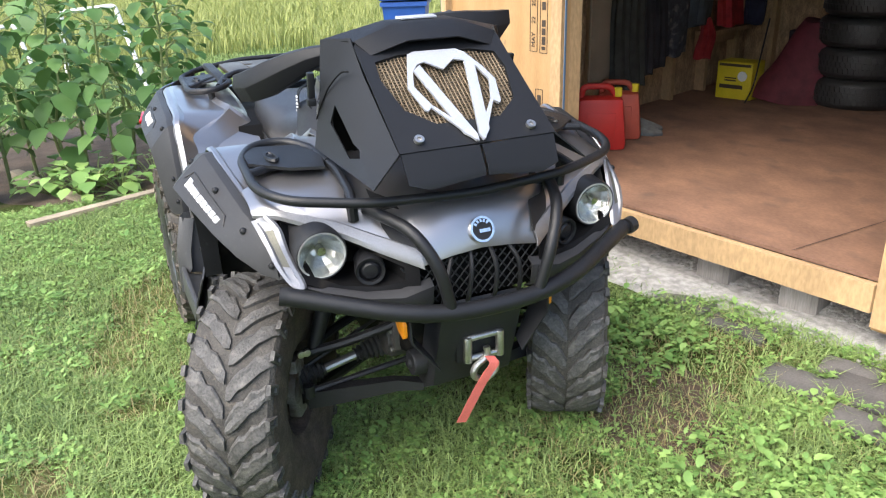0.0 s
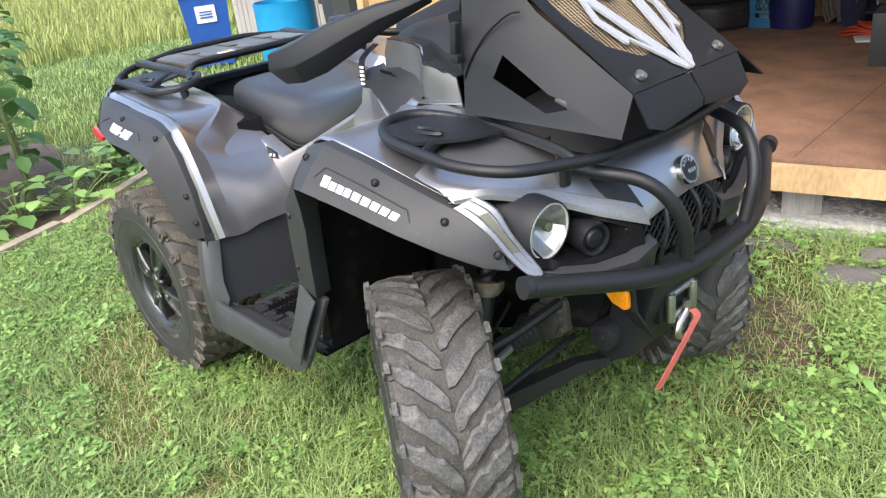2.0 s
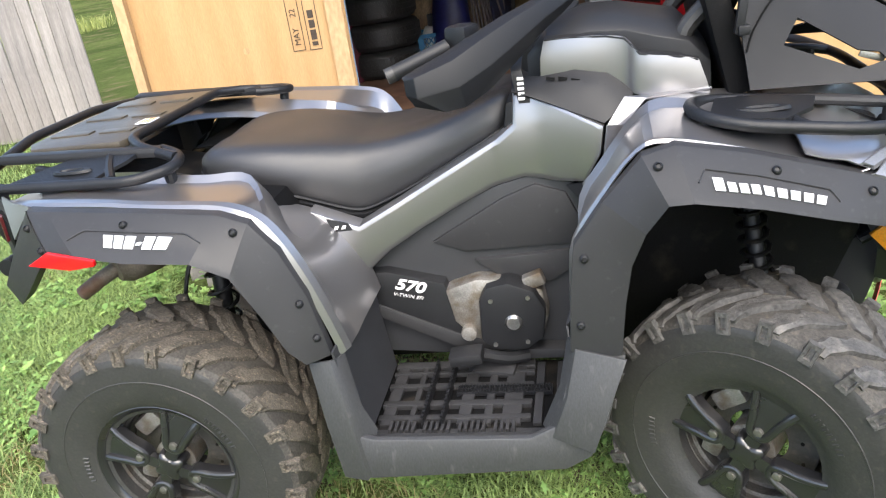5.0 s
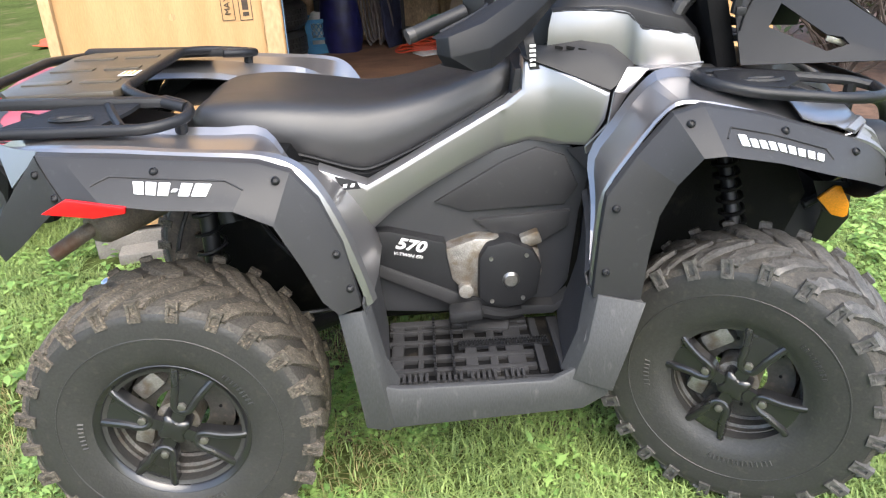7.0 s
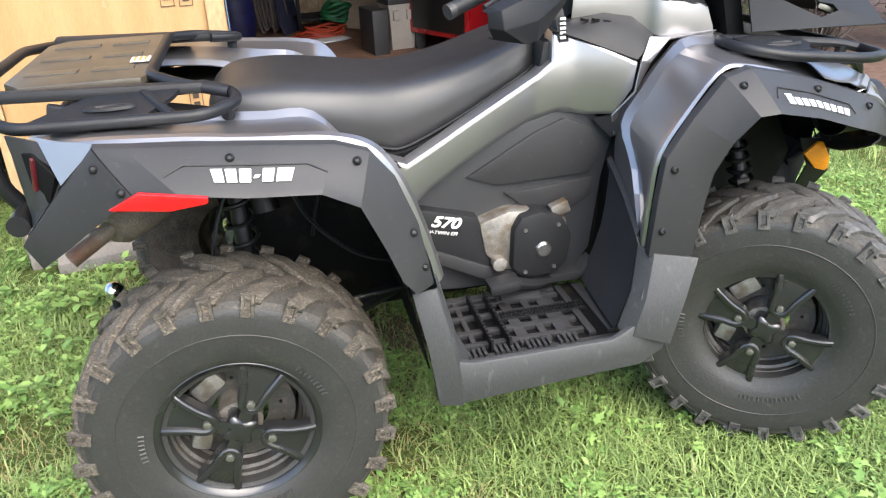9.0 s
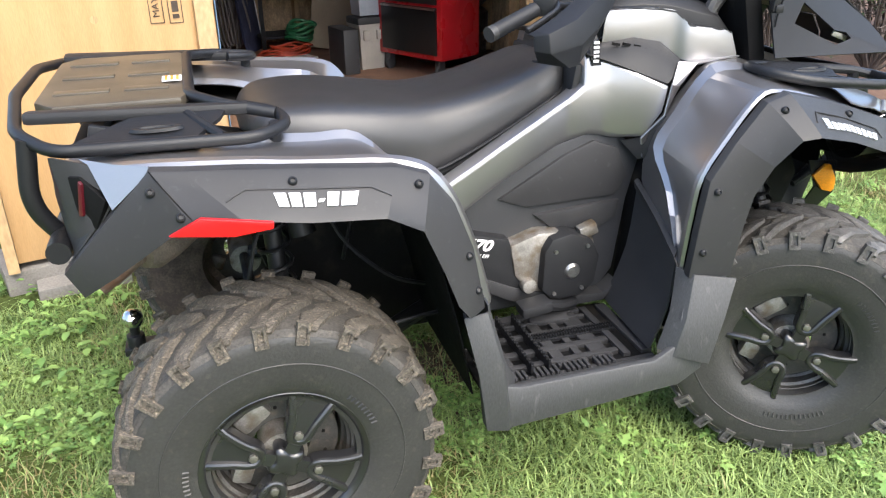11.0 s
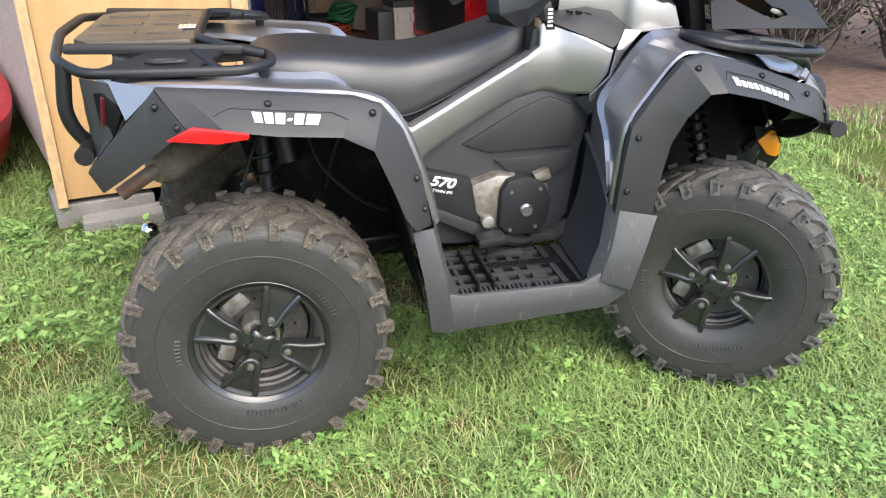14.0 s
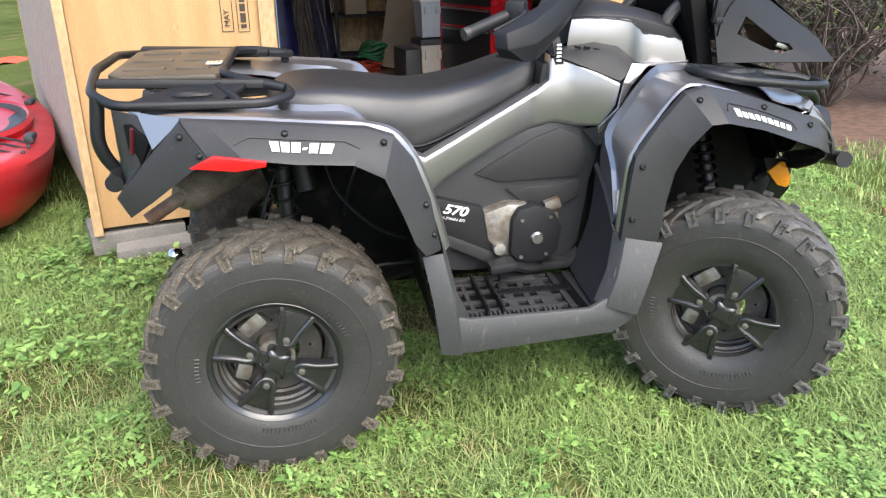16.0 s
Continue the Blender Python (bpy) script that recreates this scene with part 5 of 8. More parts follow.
hitch = q("tow_hitch", bm, STEEL_BLACK, "black tow hitch with a chrome ball")
bm = bmesh.new()
bmesh.ops.create_uvsphere(bm, u_segments=20, v_segments=12, radius=0.026, matrix=pose(-0.30, -0.10, 0.42))
part("hitch_ball", bm, CHROME, hitch, "chrome hitch ball")

# seat ------------------------------------------------------------------------
SEATS = [(0.015, 0.10, 0.885, 0.875), (0.04, 0.175, 0.915, 0.872), (0.09, 0.215, 0.935, 0.858), (0.20, 0.235, 0.938, 0.828), (0.32, 0.232, 0.925, 0.79), (0.42, 0.218, 0.912, 0.748), (0.47, 0.208, 0.91, 0.742), (0.55, 0.198, 0.918, 0.772), (0.65, 0.187, 0.94, 0.820), (0.74, 0.177, 0.968, 0.868), (0.79, 0.168, 0.984, 0.894), (0.822, 0.152, 0.988, 0.912), (0.838, 0.122, 0.982, 0.93)]
rows = []
for x, hw, zt, zb in SEATS:
    h = zt - zb
    sec = [(hw * 0.93, zb), (hw * 1.0, zb + h * 0.16), (hw * 0.985, zb + h * 0.5), (hw * 0.94, zb + h * 0.78), (hw * 0.84, zb + h * 0.93), (hw * 0.7, zb + h * 0.985), (hw * 0.35, zt), (0, zt - 0.004)]
    rows.append([(x, -y, z) for y, z in sec] + [(x, y, z) for y, z in sec[-2::-1]])
cols = [smooth_line([r[i] for r in rows], 4) for i in range(len(rows[0]))]
rows = [[c[k] for c in cols] for k in range(len(cols[0]))]
bm = bmesh.new()
loft(bm, rows, True, True)
seat = q("seat", bm, SEAT, "long black vinyl seat", sharp=50)
for s in (-1, 1):
    line = smooth_line([(x, s * (hw + 0.001), zb + (zt - zb) * 0.10) for x, hw, zt, zb in SEATS[1:]], 4)
    part("seat_piping", tube(bmesh.new(), line, 0.004, 6), BLACK, seat)
    bm = bmesh.new()
    rr = [[(p.x, s * (abs(p.y) - 0.02), p.z - 0.005), (p.x, s * (abs(p.y) + 0.004), p.z - 0.012), (p.x, s * (abs(p.y) - 0.002), p.z - 0.03), (p.x, s * (abs(p.y) - 0.03), p.z - 0.03)] for p in line]
    loft(bm, rr, True, True)
    part("seat_base", bm, BLACK, seat)

# side panels between seat and engine ---------------------------------------------
def knee_y(x, z):
    """How far out the side panel stands."""
    pts = [(0.30, 0.30), (0.45, 0.288), (0.60, 0.255), (0.80, 0.225), (0.90, 0.235), (1.0, 0.275), (1.08, 0.30)]
    for (a, ya), (b, yb) in zip(pts, pts[1:]):
        if x <= b:
            return ya + (yb - ya) * max(0, (x - a) / (b - a))
    return 0.30


def knee_out(x, z):
    """The side panel, rounded from its upper to its lower edge."""
    line = [(0.30, 0.70), (0.45, 0.69), (0.60, 0.76), (0.80, 0.865), (0.95, 0.89), (1.06, 0.885)]
    zc = line[-1][1]
    for (a, za), (b, zb) in zip(line, line[1:]):
        if x <= b:
            zc = za + (zb - za) * max(0, (x - a) / (b - a))
            break
    return knee_y(x, z) + 0.005 - 1.3 * (z - zc) ** 2


def curved_panel(poly, out_fn, depth, n=3, bevel=0.006, bulge=0.0):
    """An outline in x and z, cut into a fine sheet that follows out_fn, with rolled edges."""
    b = bmesh.new()
    f = b.faces.new([b.verts.new((x, 0, z)) for x, z in poly])
    ext = bmesh.ops.extrude_face_region(b, geom=[f])
    new_v = [g for g in ext["geom"] if isinstance(g, bmesh.types.BMVert)]
    for v in new_v:
        v.co.y -= depth
    bmesh.ops.recalc_face_normals(b, faces=b.faces[:])
    bmesh.ops.triangulate(b, faces=[g for g in b.faces if abs(g.normal.y) > 0.9])
    bmesh.ops.subdivide_edges(b, edges=[e for e in b.edges if abs(e.verts[0].co.y - e.verts[1].co.y) < 1e-6], cuts=n, use_grid_fill=True)
    rim = [e for e in b.edges if len(e.link_faces) == 2 and e.calc_face_angle(0) > radians(50) and e.verts[0].co.y < -depth * 0.9 and e.verts[1].co.y < -depth * 0.9]
    if bevel:
        bmesh.ops.bevel(b, geom=rim, offset=bevel, segments=2, affect="EDGES", profile=0.6)
    for v in b.verts:
        v.co.y = v.co.y + depth - out_fn(v.co.x, v.co.z)
    return b


KNEE = [(0.345, 0.79), (0.46, 0.742), (0.56, 0.788), (0.68, 0.848), (0.80, 0.908), (0.842, 0.940), (0.848, 1.012), (0.90, 1.0), (1.045, 0.934), (1.035, 0.87), (0.998, 0.802), (0.93, 0.80), (0.86, 0.812), (0.78, 0.79), (0.70, 0.757), (0.61, 0.713), (0.52, 0.664), (0.463, 0.618), (0.405, 0.622), (0.375, 0.70)]
LOWER = [(0.425, 0.60), (0.50, 0.655), (0.61, 0.715), (0.78, 0.792), (0.88, 0.818), (0.96, 0.80), (1.02, 0.745), (0.99, 0.62), (0.965, 0.42), (0.93, 0.37), (0.82, 0.345), (0.60, 0.345), (0.46, 0.36), (0.42, 0.48)]
for s in (-1, 1):
    q("side_panel", mirror_y(curved_panel(KNEE, knee_out, 0.05, 6, 0.012), s), PAINT, "titanium grey painted side panel under the seat")
    q("lower_side_panel", mirror_y(curved_panel(LOWER, lambda x, z: 0.222 + 0.03 * max(0, 0.62 - x) + 0.02 * max(0, x - 0.9), 0.03, 2, 0.005), s), SIDEPLASTIC, "dark plastic lower side panel")
    # raised facets on the lower panel
    fac = bmesh.new()
    merge(fac, curved_panel([(0.62, 0.665), (0.70, 0.635), (0.95, 0.64), (0.985, 0.69), (0.95, 0.77), (0.88, 0.795), (0.80, 0.765)], lambda x, z: 0.232, 0.02, 1, 0.006))
    merge(fac, curved_panel([(0.72, 0.612), (0.965, 0.625), (0.958, 0.58), (0.90, 0.545), (0.78, 0.56)], lambda x, z: 0.236, 0.02, 1, 0.006))
    q("air_box_cover", mirror_y(fac, s), FLARE, "dark moulded cover")
    # panel that carries the displacement number
    bm = curved_panel([(0.428, 0.605), (0.50, 0.605), (0.64, 0.565), (0.66, 0.50), (0.69, 0.425), (0.66, 0.415), (0.435, 0.525)], lambda x, z: 0.262, 0.04, 1, 0.006)
    npanel = q("number_panel", mirror_y(bm, s), BLACK, "black panel with white number")
    bm = curved_panel([(0.43, 0.535), (0.66, 0.425), (0.82, 0.375), (0.92, 0.37), (0.96, 0.40), (0.96, 0.375), (0.92, 0.345), (0.80, 0.345), (0.655, 0.385), (0.43, 0.50)], lambda x, z: 0.268, 0.05, 1, 0.006)
    q("frame_rib", mirror_y(bm, s), FLARE, "grey plastic rib")
    M = pose(0.553, -0.2645, 0.564, 90, 0, 0) if s < 0 else pose(0.553, 0.2645, 0.564, 90, 0, 180)
    lettering("number", "570", 0.041, WHITE, npanel, M @ pose(0, 0, 0, 0, 0, -13 if s < 0 else 13), 0.25, 0.001, 1.22, 0.0012)
    lettering("number_subtitle", "V-TWIN EFI", 0.013, WHITE, npanel, M @ pose(-0.008, -0.027, 0, 0, 0, -13 if s < 0 else 13), 0.25, 0.0008, 1.15)
    # engine cover
    bm = bmesh.new()
    prism(bm, [(0.64, 0.55), (0.72, 0.575), (0.80, 0.57), (0.88, 0.54), (0.89, 0.47), (0.87, 0.40), (0.79, 0.385), (0.70, 0.41), (0.655, 0.46)], -0.27, -0.10, "y", 0.012)
    eng = q("engine_case", mirror_y(bm, s), ALLOY, "dusty cast alloy engine case")
    bm = bmesh.new()
    prism(bm, [(0.725, 0.53), (0.745, 0.565), (0.80, 0.575), (0.86, 0.55), (0.885, 0.50), (0.875, 0.42), (0.83, 0.388), (0.75, 0.392), (0.72, 0.42)], -0.298, -0.22, "y", 0.012)
    cov = q("recoil_cover", mirror_y(bm, s), BLACK, "black round engine cover with bolts")
    bm = bmesh.new()
    lathe(bm, [(0.0001, -0.006), (0.016, -0.006), (0.022, 0.0), (0.024, 0.01)], 24)
    turned(pose(0.805, -0.299, 0.468), bm)
    part("cover_boss", mirror_y(bm, s), STEEL, cov, "bare metal centre boss")
    bm = bmesh.new()
    for x, z in ((0.755, 0.53), (0.845, 0.535), (0.835, 0.415), (0.755, 0.41)):
        part("cover_bolt", mirror_y(drum(bmesh.new(), (x, -0.3, z), 0.0055, 0.006, "y", 10), s), STEEL, cov)
    bm = bmesh.new()
    box(bm, (0.86, -0.262, 0.565), (0.05, 0.03, 0.035), pose(0, 0, 0, 0, -20, 0), 0.006)
    part("oil_filler", mirror_y(drum(bmesh.new(), (0.69, -0.275, 0.435), 0.02, 0.03, "y", 14, 0.004), s), ALLOY, eng)
    part("case_lug", mirror_y(bm, s), ALLOY, eng)

    # footwell ------------------------------------------------------------------
    def widen(bm):
        for v in bm.verts:
            w_ = 0.018 + 0.055 * min(max((0.56 - v.co.z) / 0.24, 0), 1)
            v.co.x, y_, v.co.z = spread(v.co.x, -v.co.y, v.co.z, w_)
            v.co.y = -y_
        return bm
    bm = bmesh.new()
    prism(bm, [(0.46, 0.245), (0.495, 0.345), (0.53, 0.335), (0.88, 0.335), (0.935, 0.365), (0.965, 0.545), (1.07, 0.535), (1.045, 0.38), (1.012, 0.285), (0.955, 0.25), (0.77, 0.24), (0.50, 0.225)], -0.565, -0.548, "y", 0.006)
    q("footwell_skirt", mirror_y(widen(bm), s), SKIRT, "scuffed dark grey plastic foot guard")
    strip([[(0.405, -0.56, 0.552), (0.40, -0.582, 0.55), (0.452, -0.592, 0.56), (0.465, -0.57, 0.555), (0.47, -0.54, 0.55)], [(0.43, -0.56, 0.40), (0.425, -0.582, 0.40), (0.48, -0.59, 0.42), (0.495, -0.568, 0.41), (0.50, -0.54, 0.41)], [(0.44, -0.55, 0.25), (0.445, -0.57, 0.235), (0.50, -0.572, 0.225), (0.51, -0.565, 0.235), (0.53, -0.53, 0.34)]], s, 0.006, SKIRT, "rear_mud_guard", "scuffed dark grey plastic mud guard", bevel=0.002, warp=widen)
    # front leg shield: outer face, then the inner wall that leans back to the tunnel
    strip([[(1.068, -0.60, 0.545), (0.968, -0.578, 0.56), (0.95, -0.53, 0.562)], [(1.045, -0.598, 0.44), (0.955, -0.575, 0.44), (0.938, -0.53, 0.445)], [(1.018, -0.585, 0.31), (0.93, -0.565, 0.335), (0.905, -0.53, 0.345)]], s, 0.006, SKIRT, "leg_shield", "scuffed dark grey plastic leg shield", bevel=0.002, warp=widen)
    strip([[(x, -0.535, 0.322), (x, -0.56, 0.345), (x, -0.605, 0.362), (x, -0.628, 0.372)] for x in (0.50, 0.62, 0.75, 0.86, 0.93)], s, 0.005, SKIRT, "footwell_sill", sharp=20)
    strip([[(0.953, -0.535, 0.575), (0.985, -0.40, 0.620), (0.999, -0.268, 0.664)], [(0.944, -0.535, 0.455), (0.972, -0.40, 0.475), (0.986, -0.262, 0.50)], [(0.908, -0.532, 0.345), (0.92, -0.40, 0.342), (0.935, -0.255, 0.342)]], s, 0.005, SIDEPLASTIC, "footwell_front_wall", "dark plastic wall in front of the footrest", sm=3)
    strip([[(0.945, -0.548, 0.572), (0.942, -0.536, 0.592), (0.962, -0.520, 0.602), (0.972, -0.515, 0.590)], [(0.974, -0.40, 0.618), (0.972, -0.395, 0.636), (0.988, -0.385, 0.645), (0.998, -0.39, 0.634)], [(0.988, -0.266, 0.668), (0.988, -0.262, 0.684), (1.0, -0.258, 0.690), (1.008, -0.262, 0.682)]], s, 0.004, FLARE, "shield_rib", sm=2, sharp=20)
    # rear wall of the footwell
    strip([[(0.458, -0.60, 0.585), (0.462, -0.27, 0.60)], [(0.474, -0.605, 0.47), (0.47, -0.26, 0.45)], [(0.500, -0.62, 0.365), (0.48, -0.25, 0.33)]], s, 0.005, SIDEPLASTIC, "footwell_rear_wall")
    # foot peg tray: a dark plate holds the openings' shade under the lattice
    bm = bmesh.new()
    box(bm, (0.70, -0.39, 0.315), (0.46, 0.31, 0.012), None, 0.003)
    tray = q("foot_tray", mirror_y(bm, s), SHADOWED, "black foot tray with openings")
    bm = bmesh.new()
    for k in range(22):
        if k % 6 != 5:
            box(bm, (0.525 + 0.0135 * k, -0.522, 0.330), (0.008, 0.034, 0.016), None, 0.002)
    box(bm, (0.70, -0.535, 0.322), (0.44, 0.022, 0.012))
    for yy, ww in ((-0.262, 0.03), (-0.30, 0.012), (-0.355, 0.016), (-0.43, 0.022), (-0.485, 0.018)):
        box(bm, (0.665, yy, 0.327), (0.36, ww, 0.014), None, 0.003)
    for xx, ww in ((0.508, 0.03), (0.565, 0.014), (0.69, 0.03), (0.745, 0.02), (0.80, 0.045), (0.86, 0.02), (0.915, 0.03)):
        box(bm, (xx, -0.385, 0.326), (ww, 0.25, 0.012), None, 0.003)
    box(bm, (0.745, -0.285, 0.335), (0.11, 0.06, 0.02), pose(0, 0, 0, 8, 0, -10), 0.008)
    part("tray_lattice", mirror_y(bm, s), FLARE, tray, "worn dark grey moulded lattice")
    for xx in (0.60, 0.645):
        bm = bmesh.new()
        box(bm, (xx, -0.40, 0.341), (0.006, 0.24, 0.026))
        for k in range(16):
            box(bm, (xx, -0.515 + 0.0155 * k, 0.356), (0.006, 0.006, 0.008))
        part("foot_peg", mirror_y(bm, s), STEEL_BLACK, tray, "toothed steel foot peg")
    bm = bmesh.new()
    for k in range(30):
        for j in range(2):
            box(bm, (0.665 + 0.0075 * k, -0.37 - 0.014 * j, 0.336), (0.004, 0.008, 0.010))
    box(bm, (0.775, -0.377, 0.329), (0.23, 0.035, 0.008))
    part("grip_strip", mirror_y(bm, s), STEEL_BLACK, tray)
    if s < 0:
        bm = bmesh.new()
        box(bm, (0.685, -0.33, 0.40), (0.085, 0.06, 0.03), pose(0, 0, 0, 0, -6, 0), 0.01)
        tube(bm, smooth_line([(0.72, -0.31, 0.39), (0.78, -0.29, 0.365), (0.83, -0.27, 0.36)], 4), 0.016, 8)
        q("brake_pedal", bm, BLACK, "black foot brake pedal")

# tank cover and dash ----------------------------------------------------------------
for s in (-1, 1):
    strip([[(0.912, -0.176, 1.024), (0.915, -0.178, 1.07), (0.925, -0.171, 1.108)], [(0.99, -0.194, 1.036), (0.992, -0.194, 1.078), (0.995, -0.187, 1.110)], [(1.06, -0.204, 1.024), (1.06, -0.204, 1.072), (1.06, -0.198, 1.107)], [(1.098, -0.214, 0.994), (1.099, -0.214, 1.06), (1.098, -0.209, 1.10)], [(1.125, -0.236, 0.980), (1.126, -0.236, 1.04), (1.128, -0.231, 1.068)], [(1.205, -0.246, 0.975), (1.206, -0.246, 1.026), (1.205, -0.240, 1.056)], [(1.27, -0.246, 0.958), (1.262, -0.244, 0.995), (1.245, -0.238, 1.046)]], s, 0.005, PAINT, "tank_cover", "titanium grey painted tank side", sm=3, sharp=28)
    strip([[(0.925, -0.172, 1.108), (0.93, -0.12, 1.112)], [(0.995, -0.188, 1.110), (0.995, -0.13, 1.114)], [(1.06, -0.199, 1.107), (1.06, -0.13, 1.11)], [(1.098, -0.210, 1.10), (1.09, -0.13, 1.10)], [(1.128, -0.232, 1.068), (1.12, -0.13, 1.07)], [(1.205, -0.241, 1.056), (1.205, -0.13, 1.056)], [(1.245, -0.239, 1.046), (1.25, -0.13, 1.04)]], s, 0.004, BLACK, "tank_top")
bm = bmesh.new()
rows = []
for x, hw, z in ((0.88, 0.10, 1.07), (0.93, 0.14, 1.118), (1.02, 0.155, 1.135), (1.10, 0.16, 1.13), (1.17, 0.185, 1.112), (1.23, 0.19, 1.098), (1.275, 0.19, 1.05)):
    rows.append([(x, -hw * 1.08, z - 0.075), (x, -hw * 1.05, z - 0.02), (x, -hw * 0.9, z), (x, -hw * 0.5, z + 0.012), (x, 0, z + 0.016), (x, hw * 0.5, z + 0.012), (x, hw * 0.9, z), (x, hw * 1.05, z - 0.02), (x, hw * 1.08, z - 0.075)])
loft(bm, rows)
shell(bm, 0.004)
soften(bm, 0.003, 2, 35)
q("dash_cover", bm, BLACK, "black plastic dash cover")
for s in (-1, 1):
    strip([[(0.845, -0.13, 1.03), (0.912, -0.174, 1.030), (0.99, -0.192, 1.042), (1.06, -0.202, 1.030), (1.098, -0.212, 1.0), (1.112, -0.225, 0.985)], [(0.846, -0.18, 1.028), (0.905, -0.205, 1.020), (0.975, -0.225, 1.018), (1.035, -0.24, 1.0), (1.075, -0.248, 0.975), (1.105, -0.245, 0.975)], [(0.848, -0.228, 1.014), (0.90, -0.238, 0.996), (0.96, -0.258, 0.972), (1.01, -0.272, 0.952), (1.045, -0.282, 0.938), (1.092, -0.258, 0.966)]], s, 0.005, BLACK, "shift_plate", "black gear shift plate", bevel=0.002)
    # Gear slots are small blocks with the slots' shade in their black.
    bm = bmesh.new()
    for k in range(5):
        box(bm, (0.935 + 0.027 * k, -0.206 - 0.004 * k, 1.029 - 0.0055 * k + (0.004 if k in (1, 2) else 0)), (0.019, 0.008, 0.007), pose(0, 0, 0, 0, 12, 0))
    q("gear_slots", mirror_y(bm, s), SHADOWED)
    # fillet between side panel and front fender
    strip([[(0.99, -0.27, 0.80), (1.04, -0.29, 0.86), (1.05, -0.295, 0.935), (1.09, -0.25, 0.985), (1.27, -0.21, 0.97)], [(1.0, -0.270, 0.748), (1.046, -0.272, 0.85), (1.088, -0.272, 0.925), (1.135, -0.268, 0.980), (1.27, -0.25, 0.988)]], s, 0.005, PAINT, "shoulder_panel", "titanium grey painted shoulder panel", bevel=0.003)
    strip([[(0.955, -0.235, 0.79), (1.0, -0.255, 0.80), (1.04, -0.28, 0.86)], [(1.0, -0.25, 0.74), (1.03, -0.30, 0.765), (1.075, -0.325, 0.85)]], s, 0.005, BLACK, "shoulder_gap_cover")

bm = bmesh.new()
prism(bm, [(0.80, 0.80), (0.83, 0.985), (0.98, 1.0), (1.10, 0.955), (1.28, 0.93), (1.30, 0.80)], -0.205, 0.205, "y", 0.01)
q("console_base", bm, BLACK, "black plastic console base")

# handlebar ----------------------------------------------------------------------------
BAR = pose(0.915, 0.0, 1.065, 0, 0, -28)


def on_bar(bm):
    """Into the turned bar's place; the raked column lifts the outer end."""
    for v in bm.verts:
        v.co.z += 0.36 * max(0.0, v.co.y + 0.06)
    return turned(BAR, bm)


hb = q("handlebar", on_bar(tube(bmesh.new(), rounded([(-0.165, -0.37, 0.020), (-0.065, -0.25, 0.065), (0.02, -0.09, 0.04), (0.02, 0.09, 0.04), (-0.065, 0.25, 0.065), (-0.165, 0.37, 0.020)], 0.05), 0.011, 12)), STEEL_BLACK, "black handlebar turned to one side")
bm = bmesh.new()
box(bm, (0.0, 0, 0.01), (0.10, 0.20, 0.10), pose(0, 0, 0, 0, 20, 0), 0.025)
part("bar_cover", on_bar(bm), BLACK, hb, "black handlebar pod")
for s in (-1, 1):
    bm = bmesh.new()
    pts = [Vector((-0.166, s * 0.372, 0.0185)).lerp(Vector((-0.081, s * 0.272, 0.057)), k / 24) for k in range(25)]
    tube(bm, pts, [0.0175 + (0.0012 if k % 2 else 0) for k in range(25)], 12)
    part("grip", on_bar(bm), BLACK, hb, "ribbed black rubber grip")
    part("grip_end", on_bar(tube(bmesh.new(), [(-0.176, s * 0.384, 0.0145), (-0.165, s * 0.371, 0.019)], 0.0185, 12)), RUBBER, hb)
    bm = bmesh.new()
    box(bm, (-0.058, s * 0.245, 0.070), (0.06, 0.06, 0.06), None, 0.012)
    tube(bm, smooth_line([(-0.04, s * 0.235, 0.075), (-0.03, s * 0.30, 0.06), (-0.09, s * 0.385, 0.025)], 4), 0.007, 8)
    part("lever", on_bar(bm), STEEL_BLACK, hb, "brake lever and switch block")
    # hand guard shield
    bm = bmesh.new()
    G = [((-0.085, -0.440, 0.026), (-0.070, -0.450, 0.024), (-0.068, -0.452, -0.008), (-0.060, -0.436, -0.036), (-0.075, -0.425, -0.036)), ((-0.070, -0.440, 0.034), (-0.036, -0.457, 0.030), (-0.030, -0.461, -0.012), (0.010, -0.422, -0.048), (-0.020, -0.405, -0.045)), ((-0.030, -0.385, 0.056), (0.020, -0.395, 0.052), (0.036, -0.398, 0.000), (0.030, -0.378, -0.048), (0.000, -0.360, -0.045)), ((0.010, -0.318, 0.085), (0.054, -0.328, 0.082), (0.070, -0.332, 0.028), (0.048, -0.312, -0.028), (0.020, -0.295, -0.025)),
         ((0.045, -0.245, 0.112), (0.082, -0.252, 0.108), (0.096, -0.256, 0.062), (0.074, -0.240, 0.015), (0.050, -0.225, 0.015)), ((0.075, -0.165, 0.132), (0.104, -0.170, 0.128), (0.116, -0.172, 0.096), (0.098, -0.165, 0.062), (0.078, -0.150, 0.060)), ((0.095, -0.09, 0.142), (0.118, -0.092, 0.138), (0.128, -0.092, 0.118), (0.115, -0.088, 0.095), (0.10, -0.08, 0.092)), ((0.10, -0.02, 0.146), (0.118, -0.02, 0.142), (0.130, -0.02, 0.124), (0.118, -0.02, 0.105), (0.10, -0.02, 0.102))]
    loft(bm, [list(g) for g in G])
    shell(bm, 0.005)
    soften(bm, 0.003, 2, 20)
    mirror_y(bm, s)
    part("hand_guard", on_bar(bm), GUARD, hb, "black plastic hand guard")
bm = bmesh.new()
kp = smooth_line([(0.865, -0.165, 1.09), (0.862, -0.215, 1.06), (0.868, -0.225, 1.02), (0.875, -0.228, 0.985)], 5)
loft(bm, [[(p.x - 0.012, p.y, p.z), (p.x + 0.012, p.y, p.z)] for p in kp])
